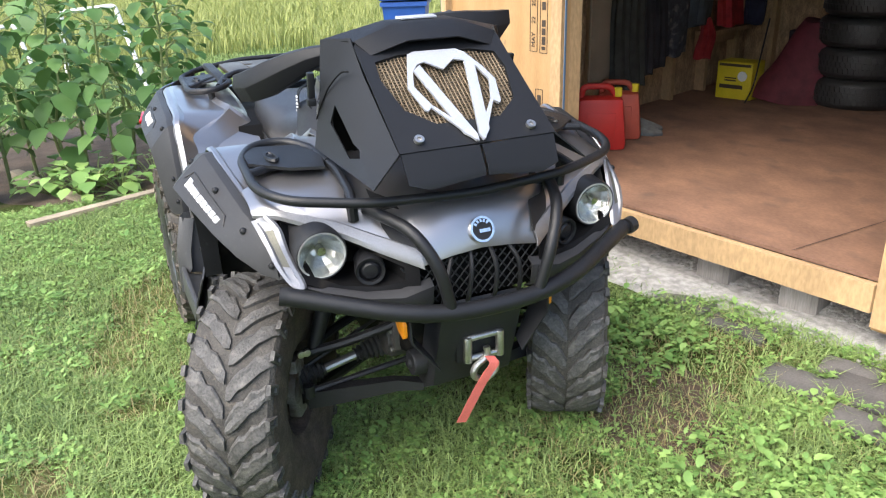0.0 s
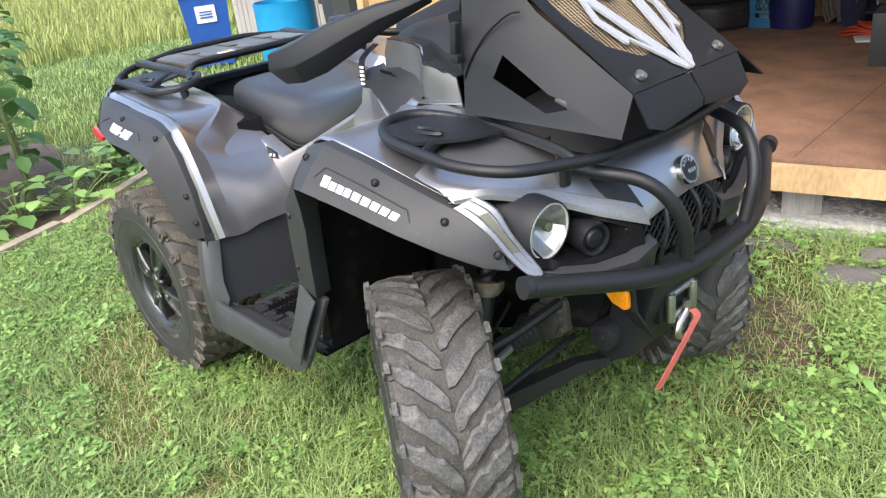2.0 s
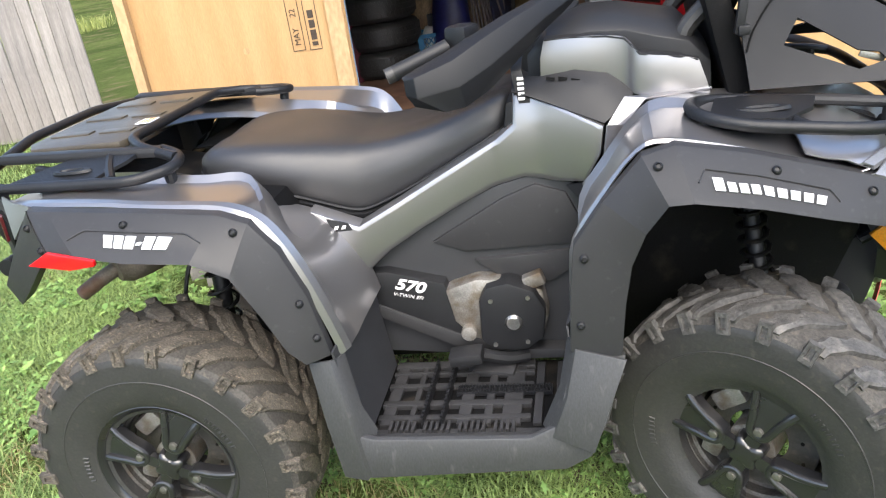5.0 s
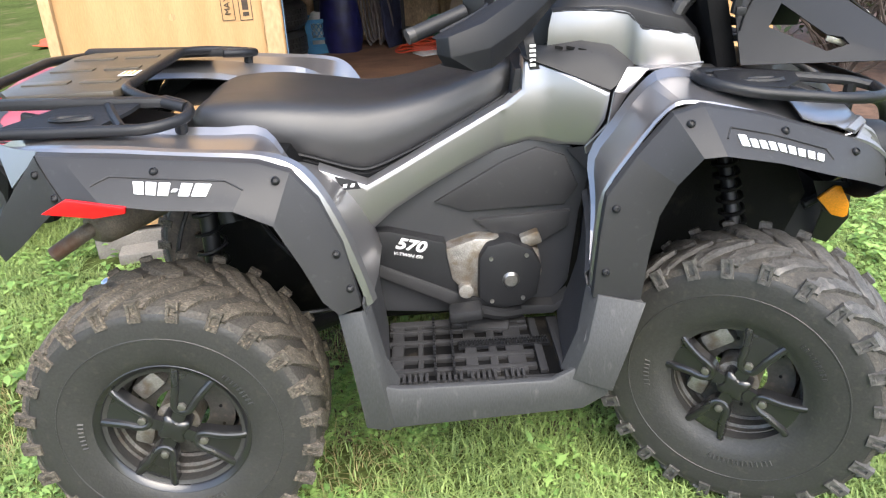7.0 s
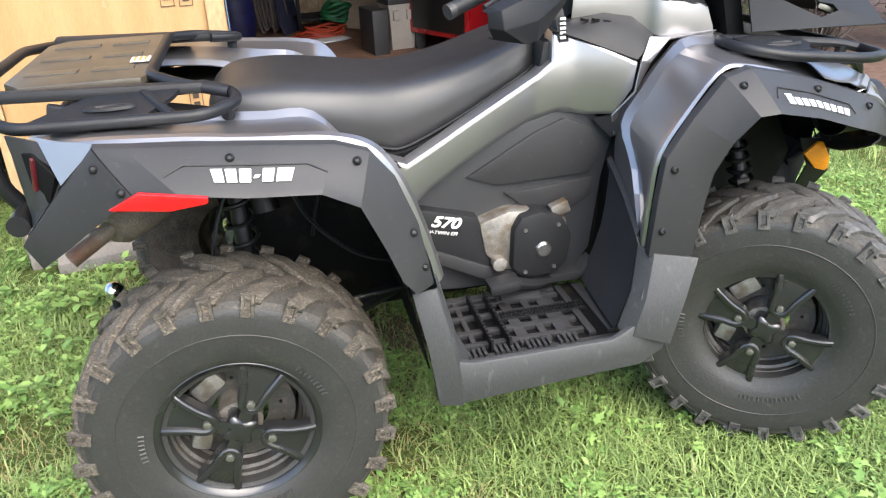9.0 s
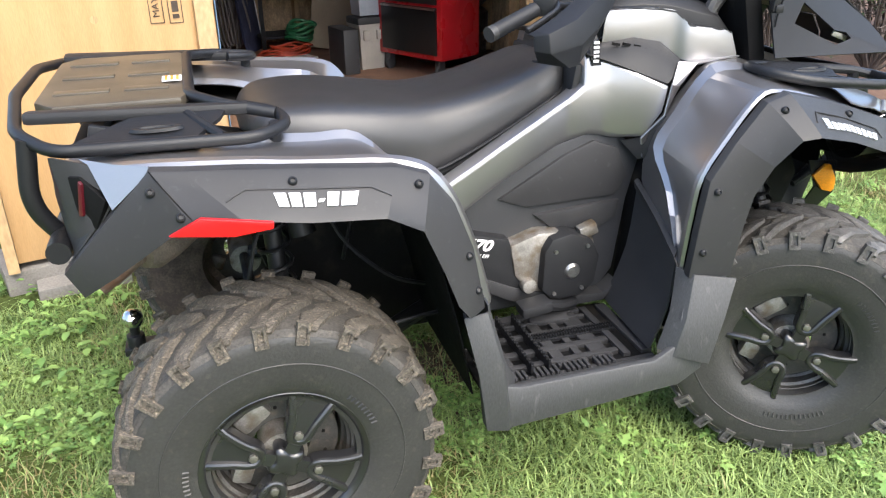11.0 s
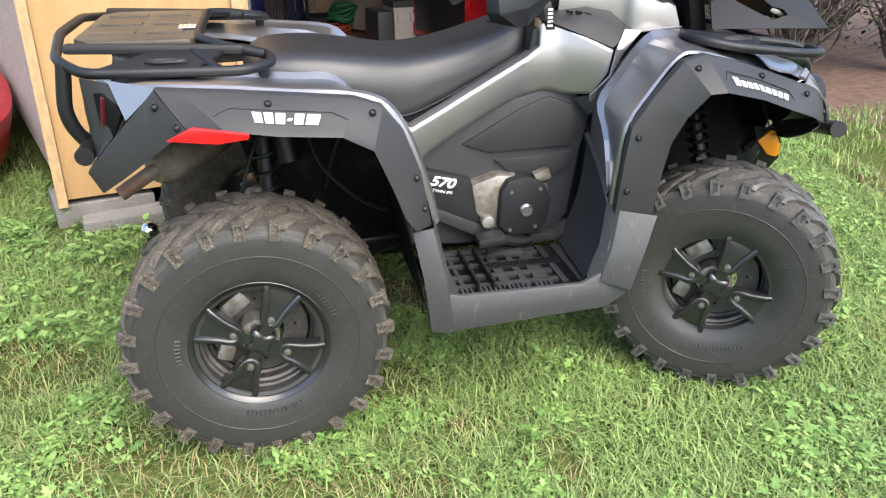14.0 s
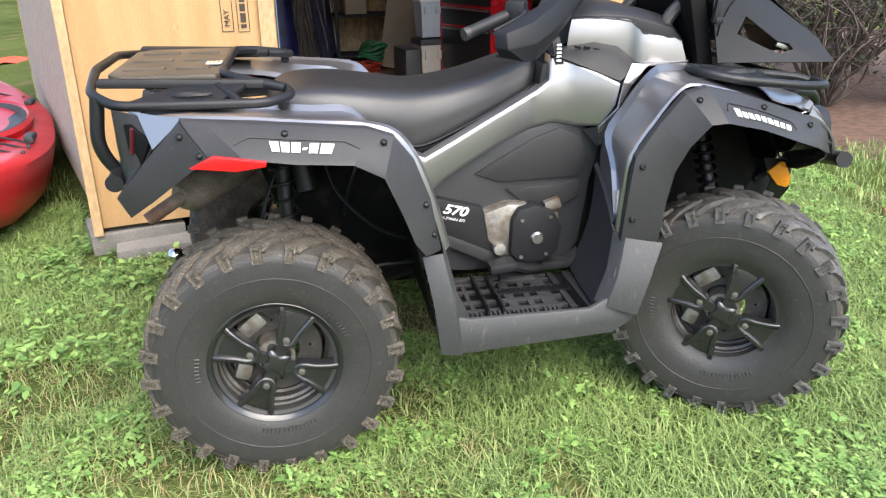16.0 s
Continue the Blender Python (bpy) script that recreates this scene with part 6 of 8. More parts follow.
strap = q("key_strap", shell(bm, 0.002), BLACK, "black key strap with white printing")
bm = bmesh.new()
for k in range(5):
    box(bm, (0.870, -0.2275 - 0.0006 * k, 1.04 - 0.011 * k), (0.014, 0.004, 0.006))
part("strap_print", bm, WHITE, strap)

# fuel cap
bm = bmesh.new()
lobes = []
for k in range(48):
    a = 2 * math.pi * k / 48
    r_ = 0.032 + 0.005 * math.cos(7 * a)
    lobes.append((0.225 + r_ * math.cos(a), -0.345 + r_ * math.sin(a)))
prism(bm, lobes, 0.845, 0.882, "z", 0.003)
q("fuel_cap", bm, BLACK, "black lobed fuel cap")

# radiator box above the front rack ------------------------------------------------------
box_p = {"bb": (1.335, 0.305, 0.985), "bf": (1.735, 0.285, 0.972), "lt": (1.712, 0.21, 1.038), "kt": (1.475, 0.205, 1.19), "tt": (1.395, 0.205, 1.268), "tb": (1.315, 0.26, 1.262), "mb": (1.318, 0.275, 1.12)}
for s in (-1, 1):
    w = 0.008
    bm = bmesh.new()
    o = {k: Vector((x, -y, z)) for k, (x, y, z) in box_p.items()}
    # side sheet as a frame round its window
    win = [Vector((1.428, -0.268, 1.112)), Vector((1.402, -0.276, 1.062)), Vector((1.545, -0.277, 1.0)), Vector((1.60, -0.268, 1.012)), Vector((1.585, -0.262, 1.028)), Vector((1.545, -0.264, 1.036))]
    outer = [o["tt"], o["tb"], o["mb"], o["bb"], o["bf"], o["lt"], o["kt"]]
    ov, wv = [bm.verts.new(p) for p in outer], [bm.verts.new(p) for p in win]
    T = [(ov[0], ov[1], ov[2], wv[0]), (ov[2], wv[1], wv[0]), (ov[2], ov[3], wv[1]), (ov[3], ov[4], wv[2], wv[1]), (ov[4], wv[3], wv[2]), (ov[4], ov[5], wv[4], wv[3]), (ov[5], ov[6], wv[5], wv[4]), (ov[6], ov[0], wv[0], wv[5])]
    for t in T:
        bm.faces.new(t)
    shell(bm, 0.004)
    rb = q("radiator_box_side", mirror_y(bm, s), GUARD, "black sheet metal side of the raised radiator box")
    bm = bmesh.new()
    tube(bm, smooth_line([(1.33, -0.292, 1.06), (1.345, -0.28, 1.10), (1.38, -0.265, 1.15), (1.43, -0.247, 1.19), (1.455, -0.235, 1.195)], 5), 0.0022, 5)
    part("seam", mirror_y(bm, s), SHADOWED, rb)
    bm = bmesh.new()
    box(bm, (1.318, -0.297, 1.14), (0.018, 0.018, 0.085), pose(0, 0, 0, 0, 8, 0), 0.004)
    box(bm, (1.322, -0.30, 1.105), (0.024, 0.022, 0.02), None, 0.004)
    part("latch", mirror_y(bm, s), STEEL_BLACK, rb, "black rubber latch")
    bm = bmesh.new()
    box(bm, (1.575, -0.25, 1.018), (0.05, 0.006, 0.014), pose(0, 0, 0, 0, 20, 0), 0.002)
    part("bracket", mirror_y(bm, s), STEEL, rb, "bare metal bracket behind the window")
    # front lip, one plate each side with a gap in the middle
    bm = bmesh.new()
    loft(bm, [[(1.708, -0.205, 1.04), (1.712, -0.004, 1.036)], [(1.742, -0.20, 0.972), (1.745, -0.004, 0.985)], [(1.748, -0.15, 0.955), (1.745, -0.004, 0.968)]])
    q("radiator_box_lip", mirror_y(shell(bm, 0.004), s), GUARD, "black folded lip of the radiator box")

# sloped front sheet with its opening
S0, S1 = Vector((1.712, 0, 1.040)), Vector((1.40, 0, 1.262))
ax_u = (S1 - S0)
LEN = ax_u.length
ax_u.normalize()
ax_n = Vector((-ax_u.z, 0, ax_u.x)) * -1
if ax_n.z < 0:
    ax_n = -ax_n


def face_pt(a, y, d=0.0):
    """A point of the sloped face: a metres up it from the lip, y across it, d out of it."""
    p = S0 + ax_u * a + ax_n * d
    return Vector((p.x, y, p.z))


opening = [(0.075, -0.085), (0.13, -0.15), (0.24, -0.175), (0.30, -0.168), (0.318, -0.10), (0.318, 0.10), (0.30, 0.168), (0.24, 0.175), (0.13, 0.15), (0.075, 0.085)]
edge = [(0.0, -0.12), (0.0, -0.208), (0.20, -0.206), (0.36, -0.204), (LEN, -0.19), (LEN, 0.19), (0.36, 0.204), (0.20, 0.206), (0.0, 0.208), (0.0, 0.12)]
bm = bmesh.new()
loft(bm, [[face_pt(a, y) for a, y in edge], [face_pt(a, y) for a, y in opening], [face_pt(a, y * 0.985, -0.02) for a, y in opening]], True)
rfront = q("radiator_box_front", shell(bm, 0.003), GUARD, "black sheet metal front of the raised radiator box")
bm = bmesh.new()
nmesh = 34
for k in range(nmesh):
    yy = -0.175 + 0.35 * k / (nmesh - 1)
    a0 = 0.07 if abs(yy) < 0.09 else 0.07 + (abs(yy) - 0.085) * 0.95
    tube(bm, [face_pt(a0, yy, -0.008), face_pt(0.322, yy, -0.008)], 0.0021, 4, caps=False)
for k in range(26):
    a = 0.078 + 0.245 * k / 25
    hw = min(0.178, 0.088 + (a - 0.075) * 1.1)
    tube(bm, [face_pt(a, -hw, -0.010), face_pt(a, hw, -0.010)], 0.0026, 4, caps=False)
part("radiator_mesh", bm, MESHM, rfront, "dusty brown woven wire mesh")
bm = bmesh.new()
loft(bm, [[face_pt(0.06, -0.18, -0.03), face_pt(0.06, 0.18, -0.03)], [face_pt(0.33, -0.18, -0.03), face_pt(0.33, 0.18, -0.03)]])
part("radiator_core", bm, MESHM, rfront)
# emblem: a plain silver V-shaped plate
bm = bmesh.new()
EMBLEM = [[(0.308, -0.080), (0.316, -0.060), (0.314, 0.056), (0.300, 0.075), (0.247, 0.102), (0.245, 0.088), (0.270, 0.062), (0.2772, 0.036), (0.245, -0.004), (0.2767, -0.046), (0.270, -0.066), (0.245, -0.088), (0.247, -0.102)]]
for s in (-1, 1):
    EMBLEM.append([(0.246, s * 0.102), (0.244, s * 0.088), (0.194, s * 0.103), (0.129, s * 0.080), (0.084, s * 0.048), (0.020, s * 0.012), (0.002, s * 0.012), (0.122, s * 0.084), (0.110, s * 0.096), (0.116, s * 0.103), (0.192, s * 0.120)])
    EMBLEM.append([(0.248, s * 0.085), (0.266, s * 0.062), (0.0601, s * 0.012), (0.020, s * 0.002), (0.0, s * 0.006), (0.030, s * 0.034)])
for k, pts in enumerate(EMBLEM):
    b = bmesh.new()
    loft(b, [[face_pt(a, y, 0.004) for a, y in pts], [face_pt(a, y, 0.0085 + 0.0006 * k) for a, y in pts]], True, True)
    merge(bm, b)
part("emblem", bm, SILVER, rfront, "silver V-shaped emblem plate")
for s in (-1, 1):
    bm = bmesh.new()
    lathe(bm, [(0.0001, -0.003), (0.005, -0.003), (0.006, -0.008), (0.012, -0.008), (0.013, 0.0)], 20)
    turned(Matrix.Translation(face_pt(0.03, s * 0.15, 0.002)) @ Matrix(((0, -ax_n.x, ax_u.x, 0), (1, 0, 0, 0), (0, -ax_n.z, ax_u.z, 0), (0, 0, 0, 1))), bm)
    part("screw", bm, STEEL, rfront, "bright screw head")
# brow over the mesh and the top sheet
bm = bmesh.new()
loft(bm, [[face_pt(0.325, -0.17, 0.0), face_pt(0.335, -0.07, 0.03), face_pt(0.335, 0.07, 0.03), face_pt(0.325, 0.17, 0.0)], [face_pt(0.375, -0.20, 0.004), face_pt(0.40, -0.09, 0.03), face_pt(0.40, 0.09, 0.03), face_pt(0.375, 0.20, 0.004)], [(1.315, -0.255, 1.262), (1.33, -0.09, 1.30), (1.33, 0.09, 1.30), (1.315, 0.255, 1.262)], [(1.29, -0.25, 1.20), (1.295, -0.09, 1.22), (1.295, 0.09, 1.22), (1.29, 0.25, 1.20)]])
rtop = q("radiator_box_top", shell(bm, 0.004), GUARD, "black sheet metal top of the radiator box")
bm = bmesh.new()
box(bm, (1.352, 0.0, 1.3045), (0.03, 0.10, 0.003), pose(0, 0, 0, 0, 8, 0))
part("maker_plate", bm, SILVER, rtop, "small silver sticker")
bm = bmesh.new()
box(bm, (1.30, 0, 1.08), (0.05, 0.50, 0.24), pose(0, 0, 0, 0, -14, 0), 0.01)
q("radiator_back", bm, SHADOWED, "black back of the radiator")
for s in (-1, 1):
    bm = bmesh.new()
    tube(bm, smooth_line([(1.28, s * 0.16, 1.15), (1.22, s * 0.17, 1.08), (1.25, s * 0.17, 0.98)], 5), 0.02, 10)
    q("radiator_hose", bm, RUBBER, "black radiator hose")

# front suspension ---------------------------------------------------------------------------
def ahead(bm):
    """Set forward, with the outer ends lowered to the hubs."""
    for v in bm.verts:
        f = min(max((abs(v.co.y) - 0.14) / 0.27, 0), 1)
        v.co.z -= 0.02 * f
        v.co.y += math.copysign(0.018 * f, v.co.y)
    return turned(pose(0.045, 0, 0), bm)


def lower_plate(bm):
    """The wide pressed lower arm, thin towards the frame."""
    loft(bm, [[(1.355, -0.405, 0.288), (1.405, -0.405, 0.286), (1.405, -0.402, 0.336), (1.355, -0.402, 0.330)], [(1.39, -0.33, 0.292), (1.445, -0.33, 0.298), (1.442, -0.33, 0.345), (1.39, -0.33, 0.338)], [(1.455, -0.18, 0.305), (1.495, -0.18, 0.310), (1.490, -0.18, 0.342), (1.455, -0.18, 0.340)], [(1.49, -0.12, 0.308), (1.53, -0.12, 0.312), (1.53, -0.12, 0.335), (1.49, -0.12, 0.335)]], True, True)
    soften(bm, 0.006, 2, 30)
    tube(bm, [(1.16, -0.14, 0.27), (1.33, -0.41, 0.28)], 0.018, 8)
    return bm


for s in (-1, 1):
    bm = bmesh.new()
    tube(bm, rounded([(1.20, -0.15, 0.45), (1.27, -0.30, 0.435), (1.335, -0.385, 0.425)], 0.04), 0.014, 8)
    tube(bm, rounded([(1.42, -0.13, 0.485), (1.375, -0.27, 0.445), (1.335, -0.385, 0.425)], 0.04), 0.014, 8)
    q("upper_arm", ahead(mirror_y(bm, s)), STEEL_BLACK, "black suspension arm")
    part_arm = q("lower_arm", ahead(mirror_y(lower_plate(bmesh.new()), s)), STEEL_BLACK, "wide black pressed suspension arm")
    for yy in (-0.385, -0.40):
        bm = bmesh.new()
        drum(bm, (1.352, yy, 0.435), 0.011, 0.012, "x", 8, 0.002)
        q("arm_bolt", ahead(mirror_y(bm, s)), STEEL, "bright bolt")
    bm = bmesh.new()
    tube(bm, [(1.21, -0.10, 0.42), (1.30, -0.385, 0.36)], 0.0065, 6)
    q("brake_hose", ahead(mirror_y(bm, s)), RUBBER, "black brake hose")
    bm = bmesh.new()
    prism(bm, [(1.375, 0.40), (1.40, 0.51), (1.44, 0.515), (1.478, 0.475), (1.482, 0.40), (1.44, 0.36), (1.385, 0.345)], -0.165, -0.10, "y", 0.012)
    drum(bm, (1.405, -0.165, 0.41), 0.048, 0.02, "y", 20, 0.005)
    gear = q("gearcase", mirror_y(bm, s), GEARCASE, "dull grey cast front gearcase")
    for x, z in ((1.458, 0.455), (1.465, 0.40), (1.415, 0.495)):
        part("case_bolt", mirror_y(drum(bmesh.new(), (x, -0.168, z), 0.008, 0.012, "y", 8, 0.002), s), DULL_BOLT, gear)
    bm = bmesh.new()
    lathe(bm, [(0.0001, -0.012), (0.012, -0.012), (0.015, -0.004), (0.034, -0.002), (0.038, 0.006), (0.038, 0.10)], 28)
    turned(pose(1.575, -0.155, 0.41), bm)
    if s < 0:
        q("winch_motor", bm, BLACK, "round black winch motor end")
    bm = bmesh.new()
    tube(bm, [(1.305, -0.14, 0.37), (1.305, -0.41, 0.326)], 0.014, 10)
    shaft = q("drive_shaft", ahead(mirror_y(bm, s)), STEEL, "dull steel drive shaft")
    for y0, y1, r0, r1 in ((0.15, 0.24, 0.042, 0.018), (0.41, 0.33, 0.045, 0.018)):
        bm = bmesh.new()
        n = 13
        tube(bm, [Vector((1.305, -(y0 + (y1 - y0) * k / n), 0.37 - (y0 + (y1 - y0) * k / n - 0.14) * 0.163)) for k in range(n + 1)], [r0 + (r1 - r0) * k / n + (0.004 if k % 2 else -0.003) for k in range(n + 1)], 16)
        part("rubber_boot", ahead(mirror_y(bm, s)), RUBBER, shaft, "ribbed rubber boot")
    bm = bmesh.new()
    tube(bm, [(1.331, -0.362, 0.425), (1.318, -0.31, 0.57)], [0.020, 0.024], 12)
    tube(bm, [(1.318, -0.31, 0.57), (1.295, -0.22, 0.80)], 0.018, 12)
    sh = q("shock_absorber", ahead(mirror_y(bm, s)), STEEL_BLACK, "black coil-over shock absorber")
    bm = bmesh.new()
    turns = 7
    pts = []
    for k in range(turns * 10 + 1):
        f = k / (turns * 10)
        c = Vector((1.316 - 0.02 * f, -0.302 + 0.075 * f, 0.59 + 0.19 * f))
        a = 2 * math.pi * turns * f
        pts.append(c + Vector((0.030 * math.cos(a), 0.030 * math.sin(a), 0)))
    tube(bm, pts, 0.0055, 6)
    # Front coil darkened too: the arch's shade is put into its black.
    part("coil_spring", ahead(mirror_y(bm, s)), SHADOWED, sh)
    part("spring_seat", ahead(mirror_y(tube(bmesh.new(), [(1.3195, -0.315, 0.555), (1.318, -0.309, 0.572), (1.3165, -0.303, 0.588)], [0.030, 0.042, 0.042], 18), s)), ALLOY, sh, "pale alloy spring seat")
    bm = bmesh.new()
    tube(bm, [(1.42, -0.12, 0.36), (1.40, -0.41, 0.34)], 0.009, 8)
    drum(bm, (1.405, -0.40, 0.345), 0.016, 0.035, "z", 10)
    q("tie_rod", ahead(mirror_y(bm, s)), STEEL_BLACK, "black steel tie rod")
    bm = bmesh.new()
    box(bm, (1.31, -0.415, 0.32), (0.07, 0.04, 0.19), pose(0, 0, 0, 0, 0, STEER * -s), 0.012)
    q("knuckle", ahead(mirror_y(bm, s)), ALLOY, "dusty cast steering knuckle")
    # rear end
    bm = bmesh.new()
    tube(bm, [(0.06, -0.30, 0.40), (0.05, -0.22, 0.80)], 0.022, 12)
    sh = q("shock_absorber", mirror_y(bm, s), STEEL_BLACK, "black rear shock absorber")
    bm = bmesh.new()
    pts = []
    for k in range(61):
        f = k / 60
        a = 2 * math.pi * 6 * f
        pts.append(Vector((0.06 - 0.01 * f + 0.036 * math.cos(a), -0.295 + 0.07 * f + 0.036 * math.sin(a), 0.46 + 0.28 * f)))
    tube(bm, pts, 0.0055, 6)
    part("coil_spring", mirror_y(bm, s), STEEL_BLACK, sh)
    bm = bmesh.new()
    tube(bm, rounded([(0.45, -0.16, 0.36), (0.20, -0.34, 0.36), (0.02, -0.40, 0.34)], 0.06), 0.024, 10)
    tube(bm, [(0.0, -0.1, 0.37), (0.0, -0.40, 0.326)], 0.016, 10)
    q("trailing_arm", mirror_y(bm, s), STEEL_BLACK, "black rear trailing arm")
    for pts in ([(0.40, -0.30, 0.50), (0.30, -0.34, 0.56), (0.20, -0.30, 0.66), (0.16, -0.24, 0.80)], [(0.42, -0.36, 0.45), (0.28, -0.40, 0.46), (0.12, -0.38, 0.42), (0.03, -0.40, 0.36)], [(0.10, -0.20, 0.80), (0.02, -0.30, 0.70), (-0.02, -0.34, 0.55), (0.0, -0.38, 0.42)], [(0.34, -0.18, 0.78), (0.26, -0.22, 0.70), (0.22, -0.20, 0.55)]):
        q("brake_line", mirror_y(tube(bmesh.new(), smooth_line(pts, 5), 0.0055, 6), s), STEEL_BLACK, "glossy black brake line")
    bm = bmesh.new()
    tube(bm, [(0.12, -0.27, 0.66), (0.10, -0.24, 0.78)], 0.032, 14)
    q("shock_reservoir", mirror_y(bm, s), STEEL_BLACK, "black cylinder beside the rear shock")
    bm = bmesh.new()
    box(bm, (0.19, -0.30, 0.815), (0.12, 0.004, 0.03), None)
    q("inner_sticker", mirror_y(bm, s), WHITE, "white barcode sticker inside the arch")

for s in (-1, 1):
    for yy, zz, ww, hh in ((-0.50, 0.655, 0.03, 0.012), (-0.47, 0.675, 0.03, 0.010), (-0.44, 0.69, 0.025, 0.014), (-0.485, 0.63, 0.04, 0.008), (-0.445, 0.655, 0.03, 0.010)):
        q("arch_sticker", mirror_y(box(bmesh.new(), (0.9895 + 0.02 * (zz - 0.62), yy, zz), (0.002, ww, hh), pose(0, 0, 0, 25, 0, 0)), s), WHITE, "white scribbled sticker in the wheel arch")
# bolts on the flares -----------------------------------------------------------------------
for s in (-1, 1):
    for rows, i_, f_ in [(REAR_FLARE, *p) for p in ((2.78, 0.24), (4.95, 0.22), (6.7, 0.2), (8.9, 0.2), (9.6, 0.2), (2.92, 0.84))] + [(FRONT_FLARE, *p) for p in ((4.3, 0.25), (6.25, 0.22), (7.6, 0.3), (9.6, 0.45), (1.8, 0.2), (0.45, 0.2))]:
        bm = bmesh.new()
        lathe(bm, [(0.0001, -0.003), (0.0035, -0.003), (0.0045, -0.006), (0.0065, -0.005), (0.0085, -0.002), (0.009, 0.004)], 12)
        turned(Matrix.Translation(flare_pt(rows, i_, f_, 0.002)) @ pose(0, 0, 0, -36 if rows is REAR_FLARE or i_ > 4 else -10), bm)
        q("flare_bolt", mirror_y(bm, s), BLACK)
    for rows, ridge in ((REAR_FLARE, ((4.08, 0.60), (4.42, 0.36), (5.75, 0.36), (6.05, 0.58))), (FRONT_FLARE, ((5.15, 0.62), (5.3, 0.36), (6.85, 0.40), (7.05, 0.66)))):
        bm = bmesh.new()
        pts = []
        for (i0, f0), (i1, f1) in zip(ridge, ridge[1:]):
            pts += [flare_pt(rows, i0 + (i1 - i0) * k / 6, f0 + (f1 - f0) * k / 6, 0.001) for k in range(6)]
        tube(bm, pts, 0.0017, 6)
        q("flare_ridge", mirror_y(bm, s), FLARE)
    bm = tube(bmesh.new(), [flare_pt(REAR_FLARE, 3.02 + 0.06 * k / 6, 0.94 * k / 6, 0.0003) for k in range(7)], 0.0014, 6)
    q("flare_seam", mirror_y(bm, s), SHADOWED, "dark joint between two flare pieces")
    # plain bars where the maker's wording stands
    for rows, i0, i1, f0, f1, lean, marks in ((REAR_FLARE, 4.66, 5.62, 0.44, 0.70, 0.03, (30, 30, 30, -14, 30, 42)), (FRONT_FLARE, 5.36, 6.88, 0.56, 0.73, 0.0, (24, 20, 20, 20, 20, 20, 20, 20, 20))):
        total = sum(abs(m_) + 8 for m_ in marks)
        at_ = 0
        for m_ in marks:
            a0, a1 = i0 + (i1 - i0) * at_ / total, i0 + (i1 - i0) * (at_ + abs(m_)) / total
            at_ += abs(m_) + 8
            t0, t1 = (f0, f1) if m_ > 0 else (f0 * 0.55 + f1 * 0.45, f0 * 0.3 + f1 * 0.7)
            if m_ == 24:
                t0 -= 0.06
            bm = bmesh.new()
            loft(bm, [[flare_pt(rows, a, f, o_) for a, f in ((a0 + lean, t0), (a1 + lean, t0), (a1, t1), (a0, t1))] for o_ in (-0.001, 0.003)], True, True)
            q("decal_mark", mirror_y(bm, s), WHITE)
    bm = curved_panel([(0.385, 0.768), (0.435, 0.752), (0.445, 0.735), (0.40, 0.735)], lambda x, z: knee_out(x, z) + 0.003, 0.006, 1, 0)
    for xx in (0.408, 0.426):
        q("badge_bar", mirror_y(curved_panel([(xx - 0.006, 0.741), (xx + 0.003, 0.741), (xx + 0.006, 0.749), (xx - 0.003, 0.749)], lambda x, z: knee_out(x, z) + 0.005, 0.004, 0, 0), s), WHITE)
    q("side_badge", mirror_y(bm, s), BLACK, "small black badge on the side panel")

# ---- things in the shed ----
def in_shed(x, y, turn=0, z=FLOOR_Z):
    return pose(x, y, FLOOR_Z + (z - FLOOR_Z) * 0.945, 0, 0, turn) @ Matrix.Diagonal((0.945, 0.945, 0.945, 1))


def fuel_can(m, label, material):
    can = thing("fuel_can", label, "fuel can", m, "red fuel cans on the shed floor")
    bm = bmesh.new()
    box(bm, (0, 0, 0.15), (0.30, 0.18, 0.30), None, 0.035)
    for v in bm.verts:
        if v.co.z > 0.24:
            v.co.x *= 0.86
            v.co.y *= 0.8
    part("body", bm, material, can)
    bm = bmesh.new()
    tube(bm, rounded([(-0.11, 0, 0.28), (-0.10, 0, 0.36), (0.06, 0, 0.36), (0.10, 0, 0.28)], 0.05), 0.018, 10)
    part("handle", bm, material, can)
    bm = bmesh.new()
    drum(bm, (0.10, 0, 0.325), 0.025, 0.05, "z", 16, 0.005)
    part("cap", bm, YELLOW, can, "yellow cap")
    bm = bmesh.new()
    box(bm, (0, -0.091, 0.15), (0.16, 0.006, 0.14), None, 0.02)
    part("moulding", bm, material, can)
    return can


fuel_can(in_shed(-0.56, 1.98, 62) @ Matrix.Diagonal((1.12, 1.12, 1.12, 1)), "bright red plastic fuel can with handle", GASRED)
fuel_can(in_shed(-0.72, 2.24, 55) @ Matrix.Diagonal((1.05, 1.05, 1.05, 1)), "faded red plastic fuel can with yellow cap", mat("faded_red", (0.42, 0.07, 0.04), 0.55, 0, 0.8, 6, 300, 0.05))


